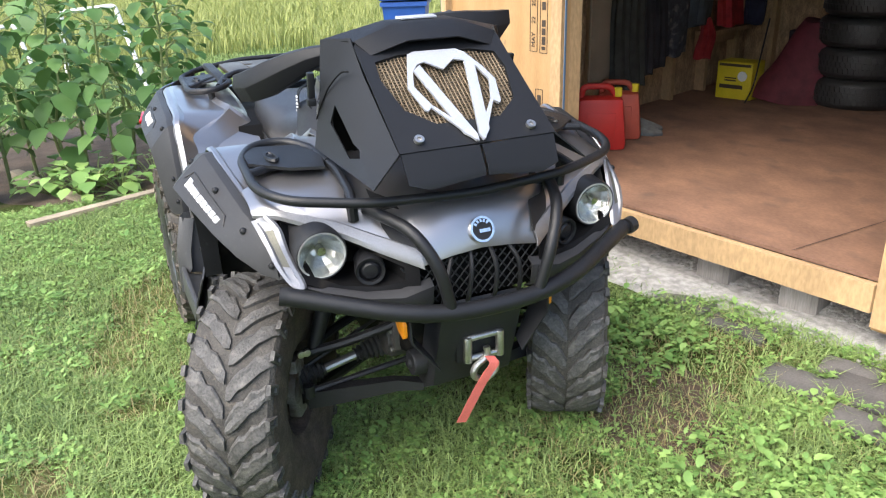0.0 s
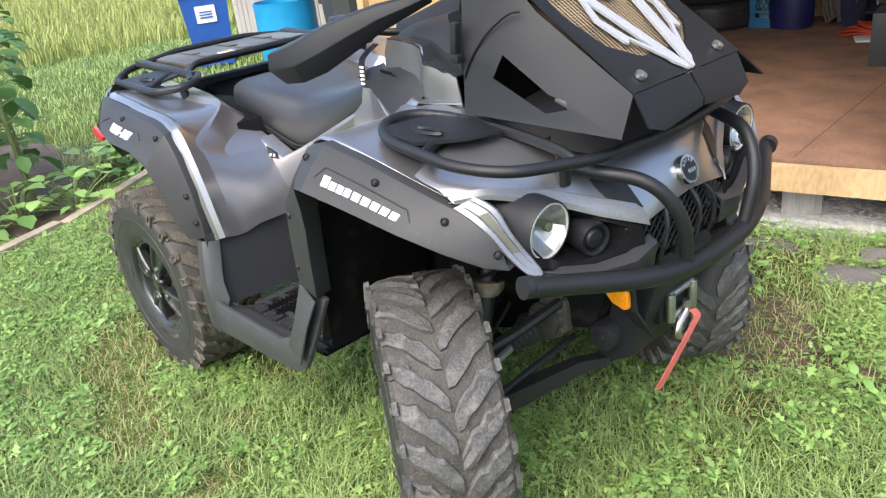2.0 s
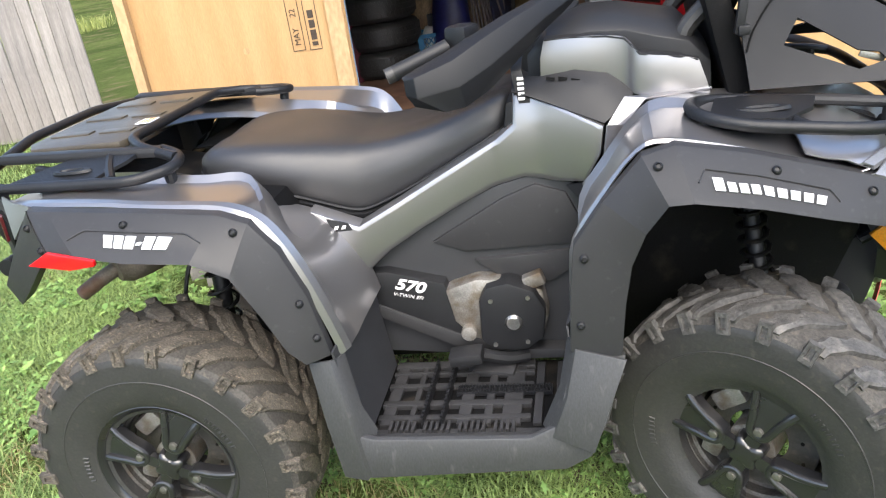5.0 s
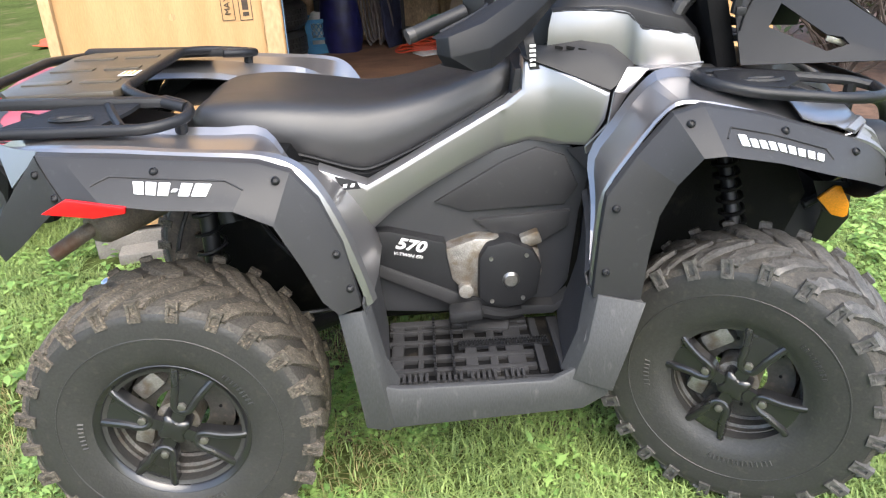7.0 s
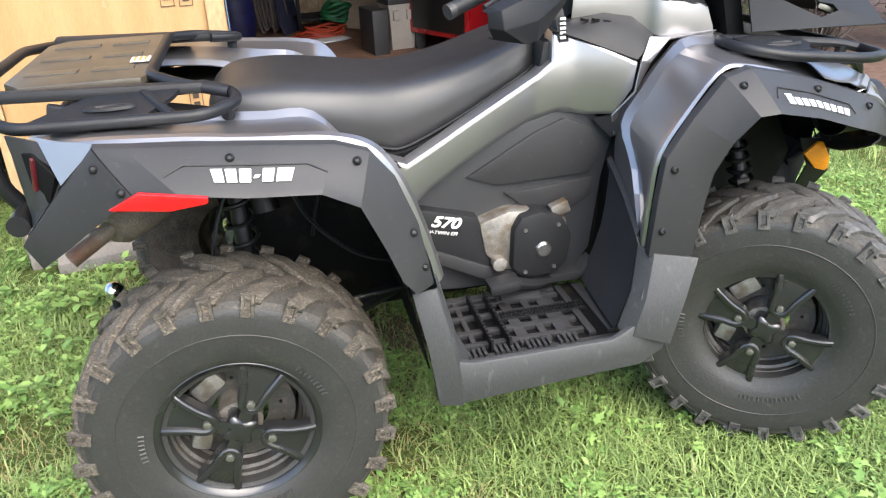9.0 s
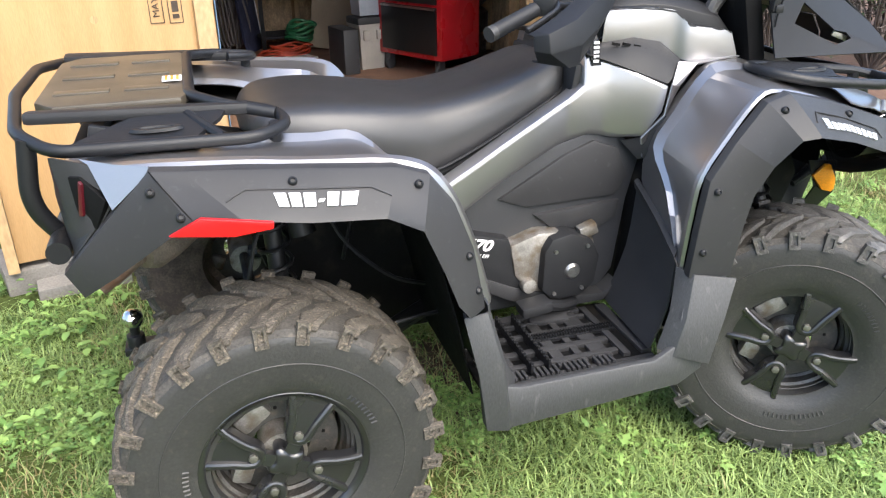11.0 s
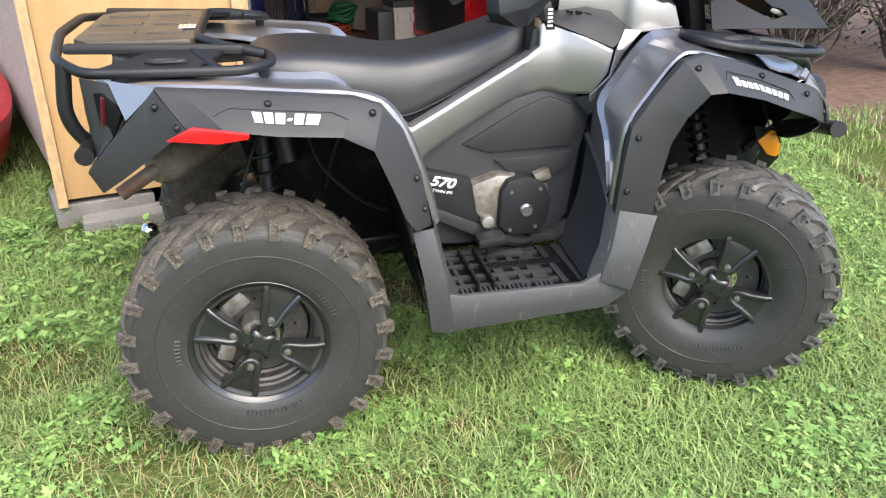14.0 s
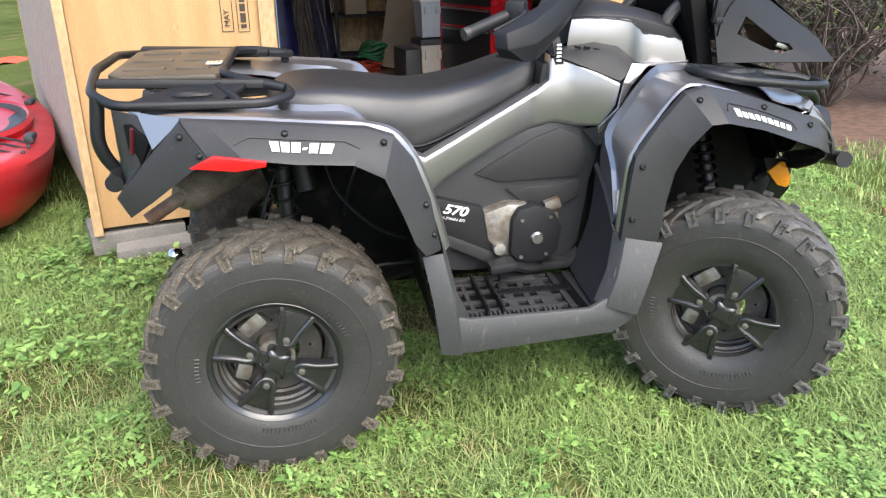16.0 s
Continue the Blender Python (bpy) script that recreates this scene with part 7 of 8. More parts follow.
def shoe(m):
    sh = thing("shoe", "grey worn trainer standing on the shed floor", "shoe", m, "pair of trainers")
    bm = bmesh.new()
    rows = []
    for x, hw, h in ((-0.14, 0.025, 0.07), (-0.12, 0.038, 0.10), (-0.05, 0.04, 0.105), (0.02, 0.042, 0.08), (0.09, 0.046, 0.055), (0.13, 0.035, 0.04), (0.145, 0.015, 0.03)):
        rows.append([(x, -hw, 0.022), (x, -hw * 0.9, h * 0.7), (x, 0, h), (x, hw * 0.9, h * 0.7), (x, hw, 0.022)])
    loft(bm, rows, True, True)
    part("upper", bm, mat("grey_mesh_cloth", (0.16, 0.16, 0.15), 0.9, 0, 0.7, 30, 300, 0.4), sh)
    bm = bmesh.new()
    prism(bm, [(-0.145, -0.03), (-0.05, -0.04), (0.09, -0.048), (0.15, 0), (0.09, 0.048), (-0.05, 0.04), (-0.145, 0.03)], 0, 0.025, "z", 0.005)
    part("sole", bm, GREYP, sh)
    return sh


shoe(in_shed(-0.70, 2.42, 40))
shoe(in_shed(-0.80, 2.50, 46))


def garment(m, w, length, material, label, category="jacket", seed=0, legs=False, thick=0.12):
    """Cloth hanging from a peg, in soft folds."""
    g = thing("hanging_" + category, label, category, m, "work clothes on the shed wall")
    rr = random.Random(seed)
    ph = [rr.uniform(0, 6) for _ in range(4)]

    def cloth(x0, x1, z0, z1, seedk):
        bm = bmesh.new()
        rows = []
        for i in range(13):
            f = i / 12
            z = z1 + (z0 - z1) * f
            ring = []
            for k in range(24):
                a = 2 * math.pi * k / 24
                spread = 0.55 + 0.45 * min(1, f * 3) if seedk == 0 else 1
                fold = 1 + 0.16 * math.sin(5 * a + ph[0] + f * 2) + 0.1 * math.sin(9 * a + ph[1] - f * 3)
                ring.append(((x0 + x1) / 2 + (x1 - x0) / 2 * spread * math.cos(a) * fold, thick / 2 * math.sin(a) * fold * (0.6 + 0.5 * f) + 0.02 * math.sin(f * 5 + ph[2]), z + 0.012 * math.sin(3 * a + ph[3])))
            rows.append(ring)
        loft(bm, rows, True, True)
        return bm

    if legs:
        part("leg", cloth(-w / 2, -0.01, -length, 0, 1), material, g)
        part("leg", cloth(0.01, w / 2, -length * 0.97, 0, 1), material, g)
    else:
        part("cloth", cloth(-w / 2, w / 2, -length, 0, 0), material, g)
    return g


def west(f, out_, z):
    """A place by the west wall: f along it from the front, out_ metres into the room."""
    p = FL.lerp(BL, f) + ALONG * out_
    d = BL - FL
    return pose(p.x, p.y, z, 0, 0, math.degrees(math.atan2(d.y, d.x)))


OLIVE = mat("dark_olive_cloth", (0.045, 0.047, 0.04), 0.9, 0, 0.6, 14, 300, 0.5)
DENIM = mat("dusty_denim", (0.05, 0.055, 0.07), 0.9, 0, 0.55, 25, 200, 0.5, dirt=(0.2, 0.19, 0.17), dirt_amount=0.2, dirt_scale=18)
GREYC = mat("slate_cloth", (0.06, 0.075, 0.09), 0.9, 0, 0.7, 14, 300, 0.4)
garment(west(0.42, 0.20, 1.75), 0.34, 1.30, OLIVE, "dark olive overalls hanging from a peg", "overalls", 1, True)
garment(west(0.49, 0.19, 1.70), 0.30, 1.15, CLOTHDARK, "black work trousers hanging from a peg", "trousers", 2, True)
garment(west(0.58, 0.19, 1.65), 0.30, 1.02, DENIM, "paint-stained dark jeans hanging from a peg", "trousers", 3)
garment(west(0.67, 0.20, 1.62), 0.32, 0.80, GREYC, "slate grey jacket hanging from a peg", "jacket", 4)
garment(west(0.70, 0.22, 0.86), 0.13, 0.30, CLOTHRED, "red cloth bag hanging below a jacket", "bag", 6)
garment(west(0.80, 0.22, 1.62), 0.30, 0.84, CLOTHRED, "red and black jacket hanging from a peg", "jacket", 5)
garment(west(0.90, 0.24, 1.66), 0.28, 0.90, CLOTHBLUE, "navy jacket hanging in the corner", "jacket", 8)

bm = bmesh.new()
box(bm, (0, 0, 0), (0.62, 0.16, 0.035), None, 0.004)
box(bm, (0, 0.06, -0.06), (0.62, 0.035, 0.10), None, 0.004)
led = tagged(part("wall_ledge", bm, LUMBER), "short sawn timber ledge on the shed wall", "shelf")
led.matrix_world = west(0.80, 0.17, 0.74)
bm = bmesh.new()
box(bm, (0, 0, 0.29), (0.02, 0.40, 0.62), None, 0.004)
pl = tagged(part("hardboard_sheet", bm, TAN), "brown hardboard panel leaning on the studs", "panel")
pl.matrix_world = west(0.37, 0.13, 0.58) @ pose(0, 0, 0, 0, 0, 90)

# yellow carton
bm = bmesh.new()
box(bm, (0, 0, 0.15), (0.30, 0.22, 0.30), None, 0.004)
carton = part("yellow_carton", bm, YELLOW)
tagged(carton, "yellow cardboard carton with black printing", "carton")
carton.matrix_world = in_shed(-1.30, 3.84, 20)
bm = bmesh.new()
bm.free()
for x, z, w_, h_ in ((0.0, 0.275, 0.27, 0.022), (-0.02, 0.10, 0.20, 0.032), (-0.03, 0.15, 0.10, 0.012), (-0.03, 0.17, 0.10, 0.010)):
    part("printed_bar", box(bmesh.new(), (x, -0.1115, z), (w_, 0.002, h_)), INK, carton)
bm = bmesh.new()
drum(bm, (0.07, -0.112, 0.19), 0.04, 0.003, "y", 24)
part("carton_sticker", bm, WHITE, carton)

# maroon bag
bm = bmesh.new()
rows = []
for i in range(10):
    f = i / 9
    w_ = 0.30 * (1 - 0.55 * f) + 0.02
    d_ = 0.13 * (1 - 0.6 * f) + 0.01
    rows.append([(0.20 * f + w_ * math.cos(a) * 0.9, d_ * math.sin(a) * (1 + 0.15 * math.sin(3 * a + i)) + 0.12 * f, 0.01 + 0.62 * f + 0.02 * math.sin(2 * a + i)) for a in (2 * math.pi * k / 20 for k in range(20))])
loft(bm, rows, True, True)
bag = tagged(part("folded_chair_bag", bm, MAROON), "maroon cloth bag leaning against stacked tyres", "bag")
bag.matrix_world = in_shed(-0.99, 3.98, 25)
bm = bmesh.new()
tube(bm, smooth_line([(-0.12, -0.16, 0.66), (-0.14, -0.20, 0.4), (-0.16, -0.24, 0.15), (-0.20, -0.28, 0.01)], 5), 0.014, 6, flat=0.2)
part("strap", bm, CLOTHDARK, bag, "black hanging strap")
bm = bmesh.new()
box(bm, (0, 0, 0.45), (0.22, 0.18, 0.16), None, 0.02)
box(bm, (0, 0, 0.36), (0.16, 0.14, 0.05), None, 0.01)
drum(bm, (0, 0, 0.16), 0.07, 0.32, "z", 16)
box_ob = tagged(part("black_lantern", bm, CLOTHDARK), "black box lamp standing behind the bag", "lantern")
box_ob.matrix_world = in_shed(-1.10, 4.28, 10)


def stacked_tyre(m, r, h, label):
    t = thing("spare_tyre", label, "tyre", m, "stacked spare tyres")
    bm = bmesh.new()
    prof = [(r * 0.60, 0.0 + 0.02), (r * 0.66, 0.004), (r * 0.85, 0.0), (r * 0.955, 0.02), (r, 0.05), (r, h - 0.05), (r * 0.955, h - 0.02), (r * 0.85, h), (r * 0.66, h - 0.004), (r * 0.60, h - 0.02), (r * 0.64, h * 0.5)]
    lathe(bm, prof, 48, pose(0, 0, 0, 90), loop=True)
    part("casing", bm, RUBBER, t)
    bm = bmesh.new()
    for k in range(60):
        a = 2 * math.pi * k / 60
        for j, z in enumerate((0.3, 0.5, 0.7)):
            aa = a + 0.03 * j
            box(bm, (r * math.cos(aa), r * math.sin(aa), h * z), (0.012, 0.026, h * 0.17), pose(0, 0, 0, 12, 0, math.degrees(aa)))
    part("tread", bm, RUBBER, t)
    return t


for k in range(5):
    stacked_tyre(in_shed(-0.65 + 0.012 * (k % 2), 4.36 + 0.01 * k, 25 * k, FLOOR_Z + 0.225 * k), 0.355, 0.222, "black car tyre lying in a stack")
for k in range(5):
    stacked_tyre(in_shed(1.76 + 0.012 * (k % 2), 3.72, 40 * k, FLOOR_Z + 0.20 * k), 0.30, 0.198, "black car tyre stacked beside the tool chest")


# milk crate and jug
def crate(m):
    c = thing("milk_crate", "blue plastic milk crate with lattice sides", "crate", m)
    bm = bmesh.new()
    w_, h_ = 0.33, 0.28
    for s in (-1, 1):
        for ax in (0, 1):
            for z, hh in ((0.04, 0.08), (0.27, 0.03), (0.125, 0.02)):
                cc = (0, s * w_ / 2, z) if ax == 0 else (s * w_ / 2, 0, z)
                box(bm, cc, (w_, 0.014, hh) if ax == 0 else (0.014, w_, hh))
            for u in (-0.145, 0.145):
                cc = (u, s * w_ / 2, 0.14) if ax == 0 else (s * w_ / 2, u, 0.14)
                box(bm, cc, (0.045, 0.014, h_) if ax == 0 else (0.014, 0.045, h_))
            for k in range(7):
                u = -0.12 + 0.04 * k
                for lean in (-35, 35):
                    cc = (u, s * w_ / 2, 0.20) if ax == 0 else (s * w_ / 2, u, 0.20)
                    box(bm, cc, (0.008, 0.01, 0.15) if ax == 0 else (0.01, 0.008, 0.15), pose(0, 0, 0, 0, lean, 0) if ax == 0 else pose(0, 0, 0, lean, 0, 0))
    box(bm, (0, 0, 0.01), (w_, w_, 0.02))
    part("lattice", bm, CRATEBLUE, c)
    return c


crate(in_shed(-0.18, 4.52, 8))
bm = bmesh.new()
lathe(bm, [(0.0001, 0.0), (0.13, 0.0), (0.14, 0.02), (0.14, 0.24), (0.11, 0.30), (0.05, 0.32), (0.045, 0.36), (0.0001, 0.36)], 28, pose(0, 0, 0, 90))
jug = tagged(part("gas_cylinder", bm, mat("off_white_enamel", (0.6, 0.6, 0.57), 0.45, 0, 0.85, 6, 200, 0.05)), "white gas cylinder standing in the crate", "cylinder")
jug.matrix_world = in_shed(-0.18, 4.52, 0, FLOOR_Z + 0.025)
bm = bmesh.new()
tube(bm, smooth_line([(0, 0, 0.36), (0.06, -0.02, 0.42), (0.15, -0.08, 0.38), (0.17, -0.12, 0.25), (0.2, -0.1, 0.02)], 6), 0.008, 8)
lathe(bm, [(0.07, 0.30), (0.08, 0.30), (0.08, 0.40), (0.07, 0.40)], 20, pose(0, 0, 0, 90), loop=True)
part("hose_and_collar", bm, DARKP, jug)

# blue sack, cords, sled board
bm = bmesh.new()
rows = []
for i in range(12):
    f = i / 11
    rr_ = 0.17 * (0.92 + 0.1 * math.sin(f * 7)) * (1 if f < 0.9 else 0.6)
    rows.append([(rr_ * math.cos(a) * (1 + 0.06 * math.sin(5 * a + i)), rr_ * math.sin(a) * 0.8, 0.95 * f) for a in (2 * math.pi * k / 22 for k in range(22))])
loft(bm, rows, True, True)
sk = tagged(part("duffel_bag", bm, mat("blue_nylon", (0.018, 0.02, 0.11), 0.4, 0, 0.5, 9, 200, 0.3)), "upright dark blue nylon duffel bag", "bag")
sk.matrix_world = in_shed(-0.0378, 4.432)
cords = thing("rope_bundle", "bundle of grey-brown cords hanging in loops", "rope", in_shed(0.245, 4.555, 0, 0))
CORD = mat("grey_cord", (0.17, 0.14, 0.13), 0.85, 0, 0.7, 10, 200, 0.2)
for k in range(9):
    bm = bmesh.new()
    x0 = -0.10 + 0.022 * k
    tube(bm, smooth_line([(x0, 0, 1.5), (x0 - 0.03, -0.03 * (k % 3), 1.0), (x0 - 0.02 + 0.01 * k, -0.02, 0.5), (x0 + 0.03, 0, 0.28 + 0.02 * (k % 4)), (x0 + 0.06, 0.03, 0.5), (x0 + 0.05, 0.03, 1.5)], 6), 0.010, 6)
    part("cord", bm, CORD, cords)
bm = bmesh.new()
prism(bm, [(-0.12, 0.0), (0.12, 0.0), (0.15, 0.1), (0.15, 1.3), (0.08, 1.45), (-0.08, 1.45), (-0.15, 1.3), (-0.15, 0.1)], -0.012, 0.012, "y", 0.005)
sl = tagged(part("foam_sled", bm, CLOTHBLUE), "dark blue foam sled with a white edge", "sled")
sl.matrix_world = in_shed(0.396, 4.555, 60) @ pose(0, 0, 0, -6, 0, 0)
bm = bmesh.new()
box(bm, (0.155, 0, 0.70), (0.014, 0.03, 1.24), None, 0.005)
part("white_edge", bm, WHITE, sl, "white foam edge")

# shelf unit with hose and cables
rackb = thing("utility_shelf", "black steel utility shelf with clutter", "shelf unit", in_shed(0.68, 4.602, 8))
for x in (-0.25, 0.30):
    for y in (-0.15, 0.17):
        bm = bmesh.new()
        box(bm, (x, y, 0.85), (0.03, 0.03, 1.7), None, 0.003)
        part("post", bm, STEEL_BLACK, rackb)
for z in (0.12, 0.48, 0.95, 1.4):
    bm = bmesh.new()
    box(bm, (0.025, 0.01, z), (0.56, 0.34, 0.02), None, 0.003)
    part("shelf_board", bm, CLOTHDARK, rackb)
bm = bmesh.new()
box(bm, (0, 0, 0.11), (0.20, 0.2, 0.22), None, 0.01)
cb = tagged(part("wooden_box", bm, TAN), "small brown wooden box on the shelf", "box")
cb.matrix_world = in_shed(0.623, 4.602, 10, FLOOR_Z + 0.49)
GREEN = mat("green_hose", (0.02, 0.16, 0.06), 0.45, 0, 0.7, 10, 200, 0.1)
hose = thing("garden_hose", "coiled green garden hose", "hose", in_shed(0.736, 4.394, 0, FLOOR_Z + 0.10))
for k in range(5):
    bm = bmesh.new()
    tube(bm, [(0.11 * math.cos(a) + 0.01 * k, 0.09 * math.sin(a), 0.02 + 0.028 * k + 0.02 * math.sin(2 * a + k)) for a in (2 * math.pi * j / 24 for j in range(24))], 0.013, 8, True)
    part("coil", bm, GREEN, hose)
ORANGE = mat("orange_cable", (0.55, 0.06, 0.02), 0.5, 0, 0.8, 10, 200, 0.1)
cab = thing("extension_cable", "loose red and orange extension cable on the floor", "cable", in_shed(0.585, 4.243))
for k in range(5):
    bm = bmesh.new()
    r1 = rng.uniform(0.13, 0.24)
    tube(bm, [(r1 * math.cos(a) + 0.02 * k, r1 * 0.5 * math.sin(a) + 0.01 * k, 0.014 + 0.016 * k + 0.012 * math.sin(3 * a + k)) for a in (2 * math.pi * j / 28 for j in range(28))], 0.008, 6, True)
    part("loop", bm, ORANGE, cab)
bm = bmesh.new()
box(bm, (0, 0, 0.01), (0.26, 0.2, 0.012), None, 0.004)
pp = tagged(part("paper_sheet", bm, WHITE), "crumpled white paper on the shed floor", "paper")
pp.matrix_world = in_shed(0.68, 4.092, 25)

# leaning sheet, totes, case
bm = bmesh.new()
box(bm, (0, 0, 0.75), (0.55, 0.018, 1.5), None, 0.003)
ls = tagged(part("leaning_sheet", bm, TAN), "brown fibreboard sheet leaning against the clutter", "sheet")
ls.matrix_world = in_shed(1.06, 4.338, -14) @ pose(0, 0, 0, -7, 8, 0)
bm = bmesh.new()
box(bm, (0, 0, 0.16), (0.12, 0.30, 0.32), None, 0.012)
cs_ = tagged(part("tool_case", bm, DARKP), "black plastic tool case standing upright", "case")
cs_.matrix_world = in_shed(0.93, 3.50, 12)


def tote(m, w_, d_, h_, material, lid_material, label):
    t = thing("storage_tote", label, "tote", m, "storage totes in the shed")
    bm = bmesh.new()
    loft(bm, [[(sx * w_ / 2 * f, sy * d_ / 2 * f, z) for sx, sy in ((-1, -1), (1, -1), (1, 1), (-1, 1))] for f, z in ((0.84, 0.0), (0.97, h_ * 0.86), (1.05, h_ * 0.86), (1.05, h_ * 0.93))], True, True)
    soften(bm, 0.008, 2, 30)
    part("tub", bm, material, t)
    bm = bmesh.new()
    box(bm, (0, 0, h_ * 0.98), (w_ * 1.08, d_ * 1.08, h_ * 0.14), None, 0.012)
    part("lid", bm, lid_material, t)
    for s in (-1, 1):
        bm = bmesh.new()
        box(bm, (s * w_ * 0.25, -d_ * 0.47, h_ * 0.70), (0.05, 0.04, h_ * 0.2), None, 0.008)
        part("latch", bm, lid_material if h_ < 0.3 else material, t)
    return t


tote(in_shed(1.12, 3.60, 14), 0.22, 0.20, 0.36, BEIGE, DARKP, "beige plastic tote with a black lid")
CLEAR = mat("cloudy_plastic", (0.42, 0.46, 0.5), 0.35, 0, 0.85, 6, 200, 0.05)
tote(in_shed(1.12, 3.60, 12, FLOOR_Z + 0.39), 0.20, 0.18, 0.30, CLEAR, WHITE, "cloudy plastic tote stacked on another tote")

# tool chest
chest = thing("tool_chest", "red steel rolling tool chest with black drawers", "tool chest", in_shed(1.33, 3.25, -62) @ Matrix.Diagonal((0.88, 0.88, 0.95, 1)))
bm = bmesh.new()
box(bm, (0, 0.23, 0.62), (0.74, 0.44, 0.98), None, 0.01)
part("cabinet", bm, TOOLRED, chest)
for z, h_ in ((0.34, 0.34), (0.60, 0.14), (0.76, 0.14), (0.92, 0.14), (1.06, 0.10)):
    bm = bmesh.new()
    box(bm, (0, 0.005, z), (0.64, 0.02, h_), None, 0.004)
    dr = part("drawer", bm, mat("black_enamel", (0.012, 0.012, 0.013), 0.3, 0, 0.8, 6, 200, 0.02) if z < 0.35 else bpy.data.materials["black_enamel"], chest)
    bm = bmesh.new()
    box(bm, (0, -0.014, z + h_ / 2 - 0.012), (0.62, 0.02, 0.014), None, 0.004)
    part("drawer_pull", bm, STEEL, dr, "bright aluminium pull")
for x in (-0.30, 0.30):
    bm = bmesh.new()
    drum(bm, (x, 0.06, 0.05), 0.05, 0.035, "x", 20, 0.006)
    box(bm, (x, 0.06, 0.10), (0.06, 0.06, 0.05), None, 0.006)
    part("castor", bm, DARKP, chest)

# ---- outside things ----
def wheelie_bin(m):
    b = thing("wheeled_bin", "blue wheeled recycling bin with a white label", "bin", m)
    bm = bmesh.new()
    loft(bm, [[(sx * w_, sy * d_, z) for sx, sy in ((-1, -1), (1, -1), (1, 1), (-1, 1))] for w_, d_, z in ((0.24, 0.26, 0.05), (0.31, 0.36, 0.98), (0.335, 0.39, 0.98), (0.335, 0.39, 1.04))], True, True)
    soften(bm, 0.02, 2, 30)
    body = part("body", bm, BLUEP, b)
    bm = bmesh.new()
    box(bm, (0, 0, 1.07), (0.70, 0.84, 0.06), pose(0, 0, 0, -3, 0, 0), 0.025)
    part("lid", bm, BLUEP, b)
    for s in (-1, 1):
        bm = bmesh.new()
        drum(bm, (s * 0.27, 0.28, 0.13), 0.13, 0.06, "x", 24, 0.01)
        part("wheel", bm, DARKP, b)
    bm = bmesh.new()
    tube(bm, [(-0.25, 0.43, 1.0), (0.25, 0.43, 1.0)], 0.018, 10)
    part("handle", bm, BLUEP, b)
    bm = bmesh.new()
    box(bm, (0.0, -0.345, 0.74), (0.26, 0.008, 0.22), pose(0, 0, 0, 6, 0, 0))
    part("label", bm, WHITE, b)
    bm = bmesh.new()
    for k in range(3):
        box(bm, (0.0, -0.352 - 0.003 * k, 0.70 + 0.035 * k), (0.17, 0.006, 0.014))
    part("label_bars", bm, BLUEP, b)
    return b


wheelie_bin(pose(-7.7, 3.62, ground_z(-7.7, 3.62), 0, 0, 62))
bm = bmesh.new()
lathe(bm, [(0.0001, 0.0), (0.34, 0.0), (0.37, 0.05), (0.37, 0.35), (0.385, 0.37), (0.385, 0.40), (0.37, 0.42), (0.37, 0.74), (0.38, 0.78), (0.36, 0.78), (0.35, 0.05), (0.0001, 0.05)], 40, pose(0, 0, 0, 90))
brl = tagged(part("rain_barrel", bm, CYANP), "open bright blue plastic barrel by the fence", "barrel")
brl.matrix_world = pose(-5.9, 3.75, ground_z(-5.9, 3.75))
gc = thing("garbage_can", "dark plastic garbage can with a lid by the fence", "garbage can", pose(-5.25, 4.22, ground_z(-5.25, 4.22), 0, 0, 20))
bm = bmesh.new()
lathe(bm, [(0.0001, 0.0), (0.27, 0.0), (0.33, 0.78), (0.36, 0.79), (0.36, 0.84), (0.0001, 0.84)], 10, pose(0, 0, 0, 90))
part("body", bm, DARKP, gc)
bm = bmesh.new()
lathe(bm, [(0.375, 0.84), (0.375, 0.89), (0.33, 0.93), (0.0001, 0.95)], 10, pose(0, 0, 0, 90))
part("lid", bm, DARKP, gc)
for s in (-1, 1):
    bm = bmesh.new()
    box(bm, (s * 0.34, 0, 0.68), (0.06, 0.16, 0.06), None, 0.012)
    part("side_handle", bm, DARKP, gc)
# garden hose on the grass by the fence
bm = bmesh.new()
tube(bm, smooth_line([(-6.9, 3.7, ground_z(-6.9, 3.7) + 0.02), (-6.5, 3.45, ground_z(-6.5, 3.4) + 0.02), (-6.2, 3.5, ground_z(-6.2, 3.5) + 0.02), (-6.1, 4.6, ground_z(-6.1, 4.6) + 0.3), (-6.12, 4.9, 0.6)], 6), 0.012, 8)
tagged(part("hose_pipe", bm, GREEN), "green hose pipe running up the fence", "hose")
# grey can at the garden's edge
gk = thing("garden_bin", "grey plastic bin at the edge of the garden", "bin", pose(-2.42, -1.93, ground_z(-2.4, -1.9), 0, 0, 20))
bm = bmesh.new()
loft(bm, [[(sx * w_, sy * w_, z) for sx, sy in ((-1, -1), (1, -1), (1, 1), (-1, 1))] for w_, z in ((0.19, 0.0), (0.25, 0.62), (0.27, 0.62), (0.27, 0.67))], True, True)
soften(bm, 0.02, 2, 30)
part("body", bm, mat("slate_plastic", (0.16, 0.19, 0.22), 0.5, 0, 0.85, 5, 200, 0.05), gk)
bm = bmesh.new()
box(bm, (0, 0, 0.69), (0.56, 0.56, 0.05), None, 0.015)
part("lid", bm, bpy.data.materials["slate_plastic"], gk)
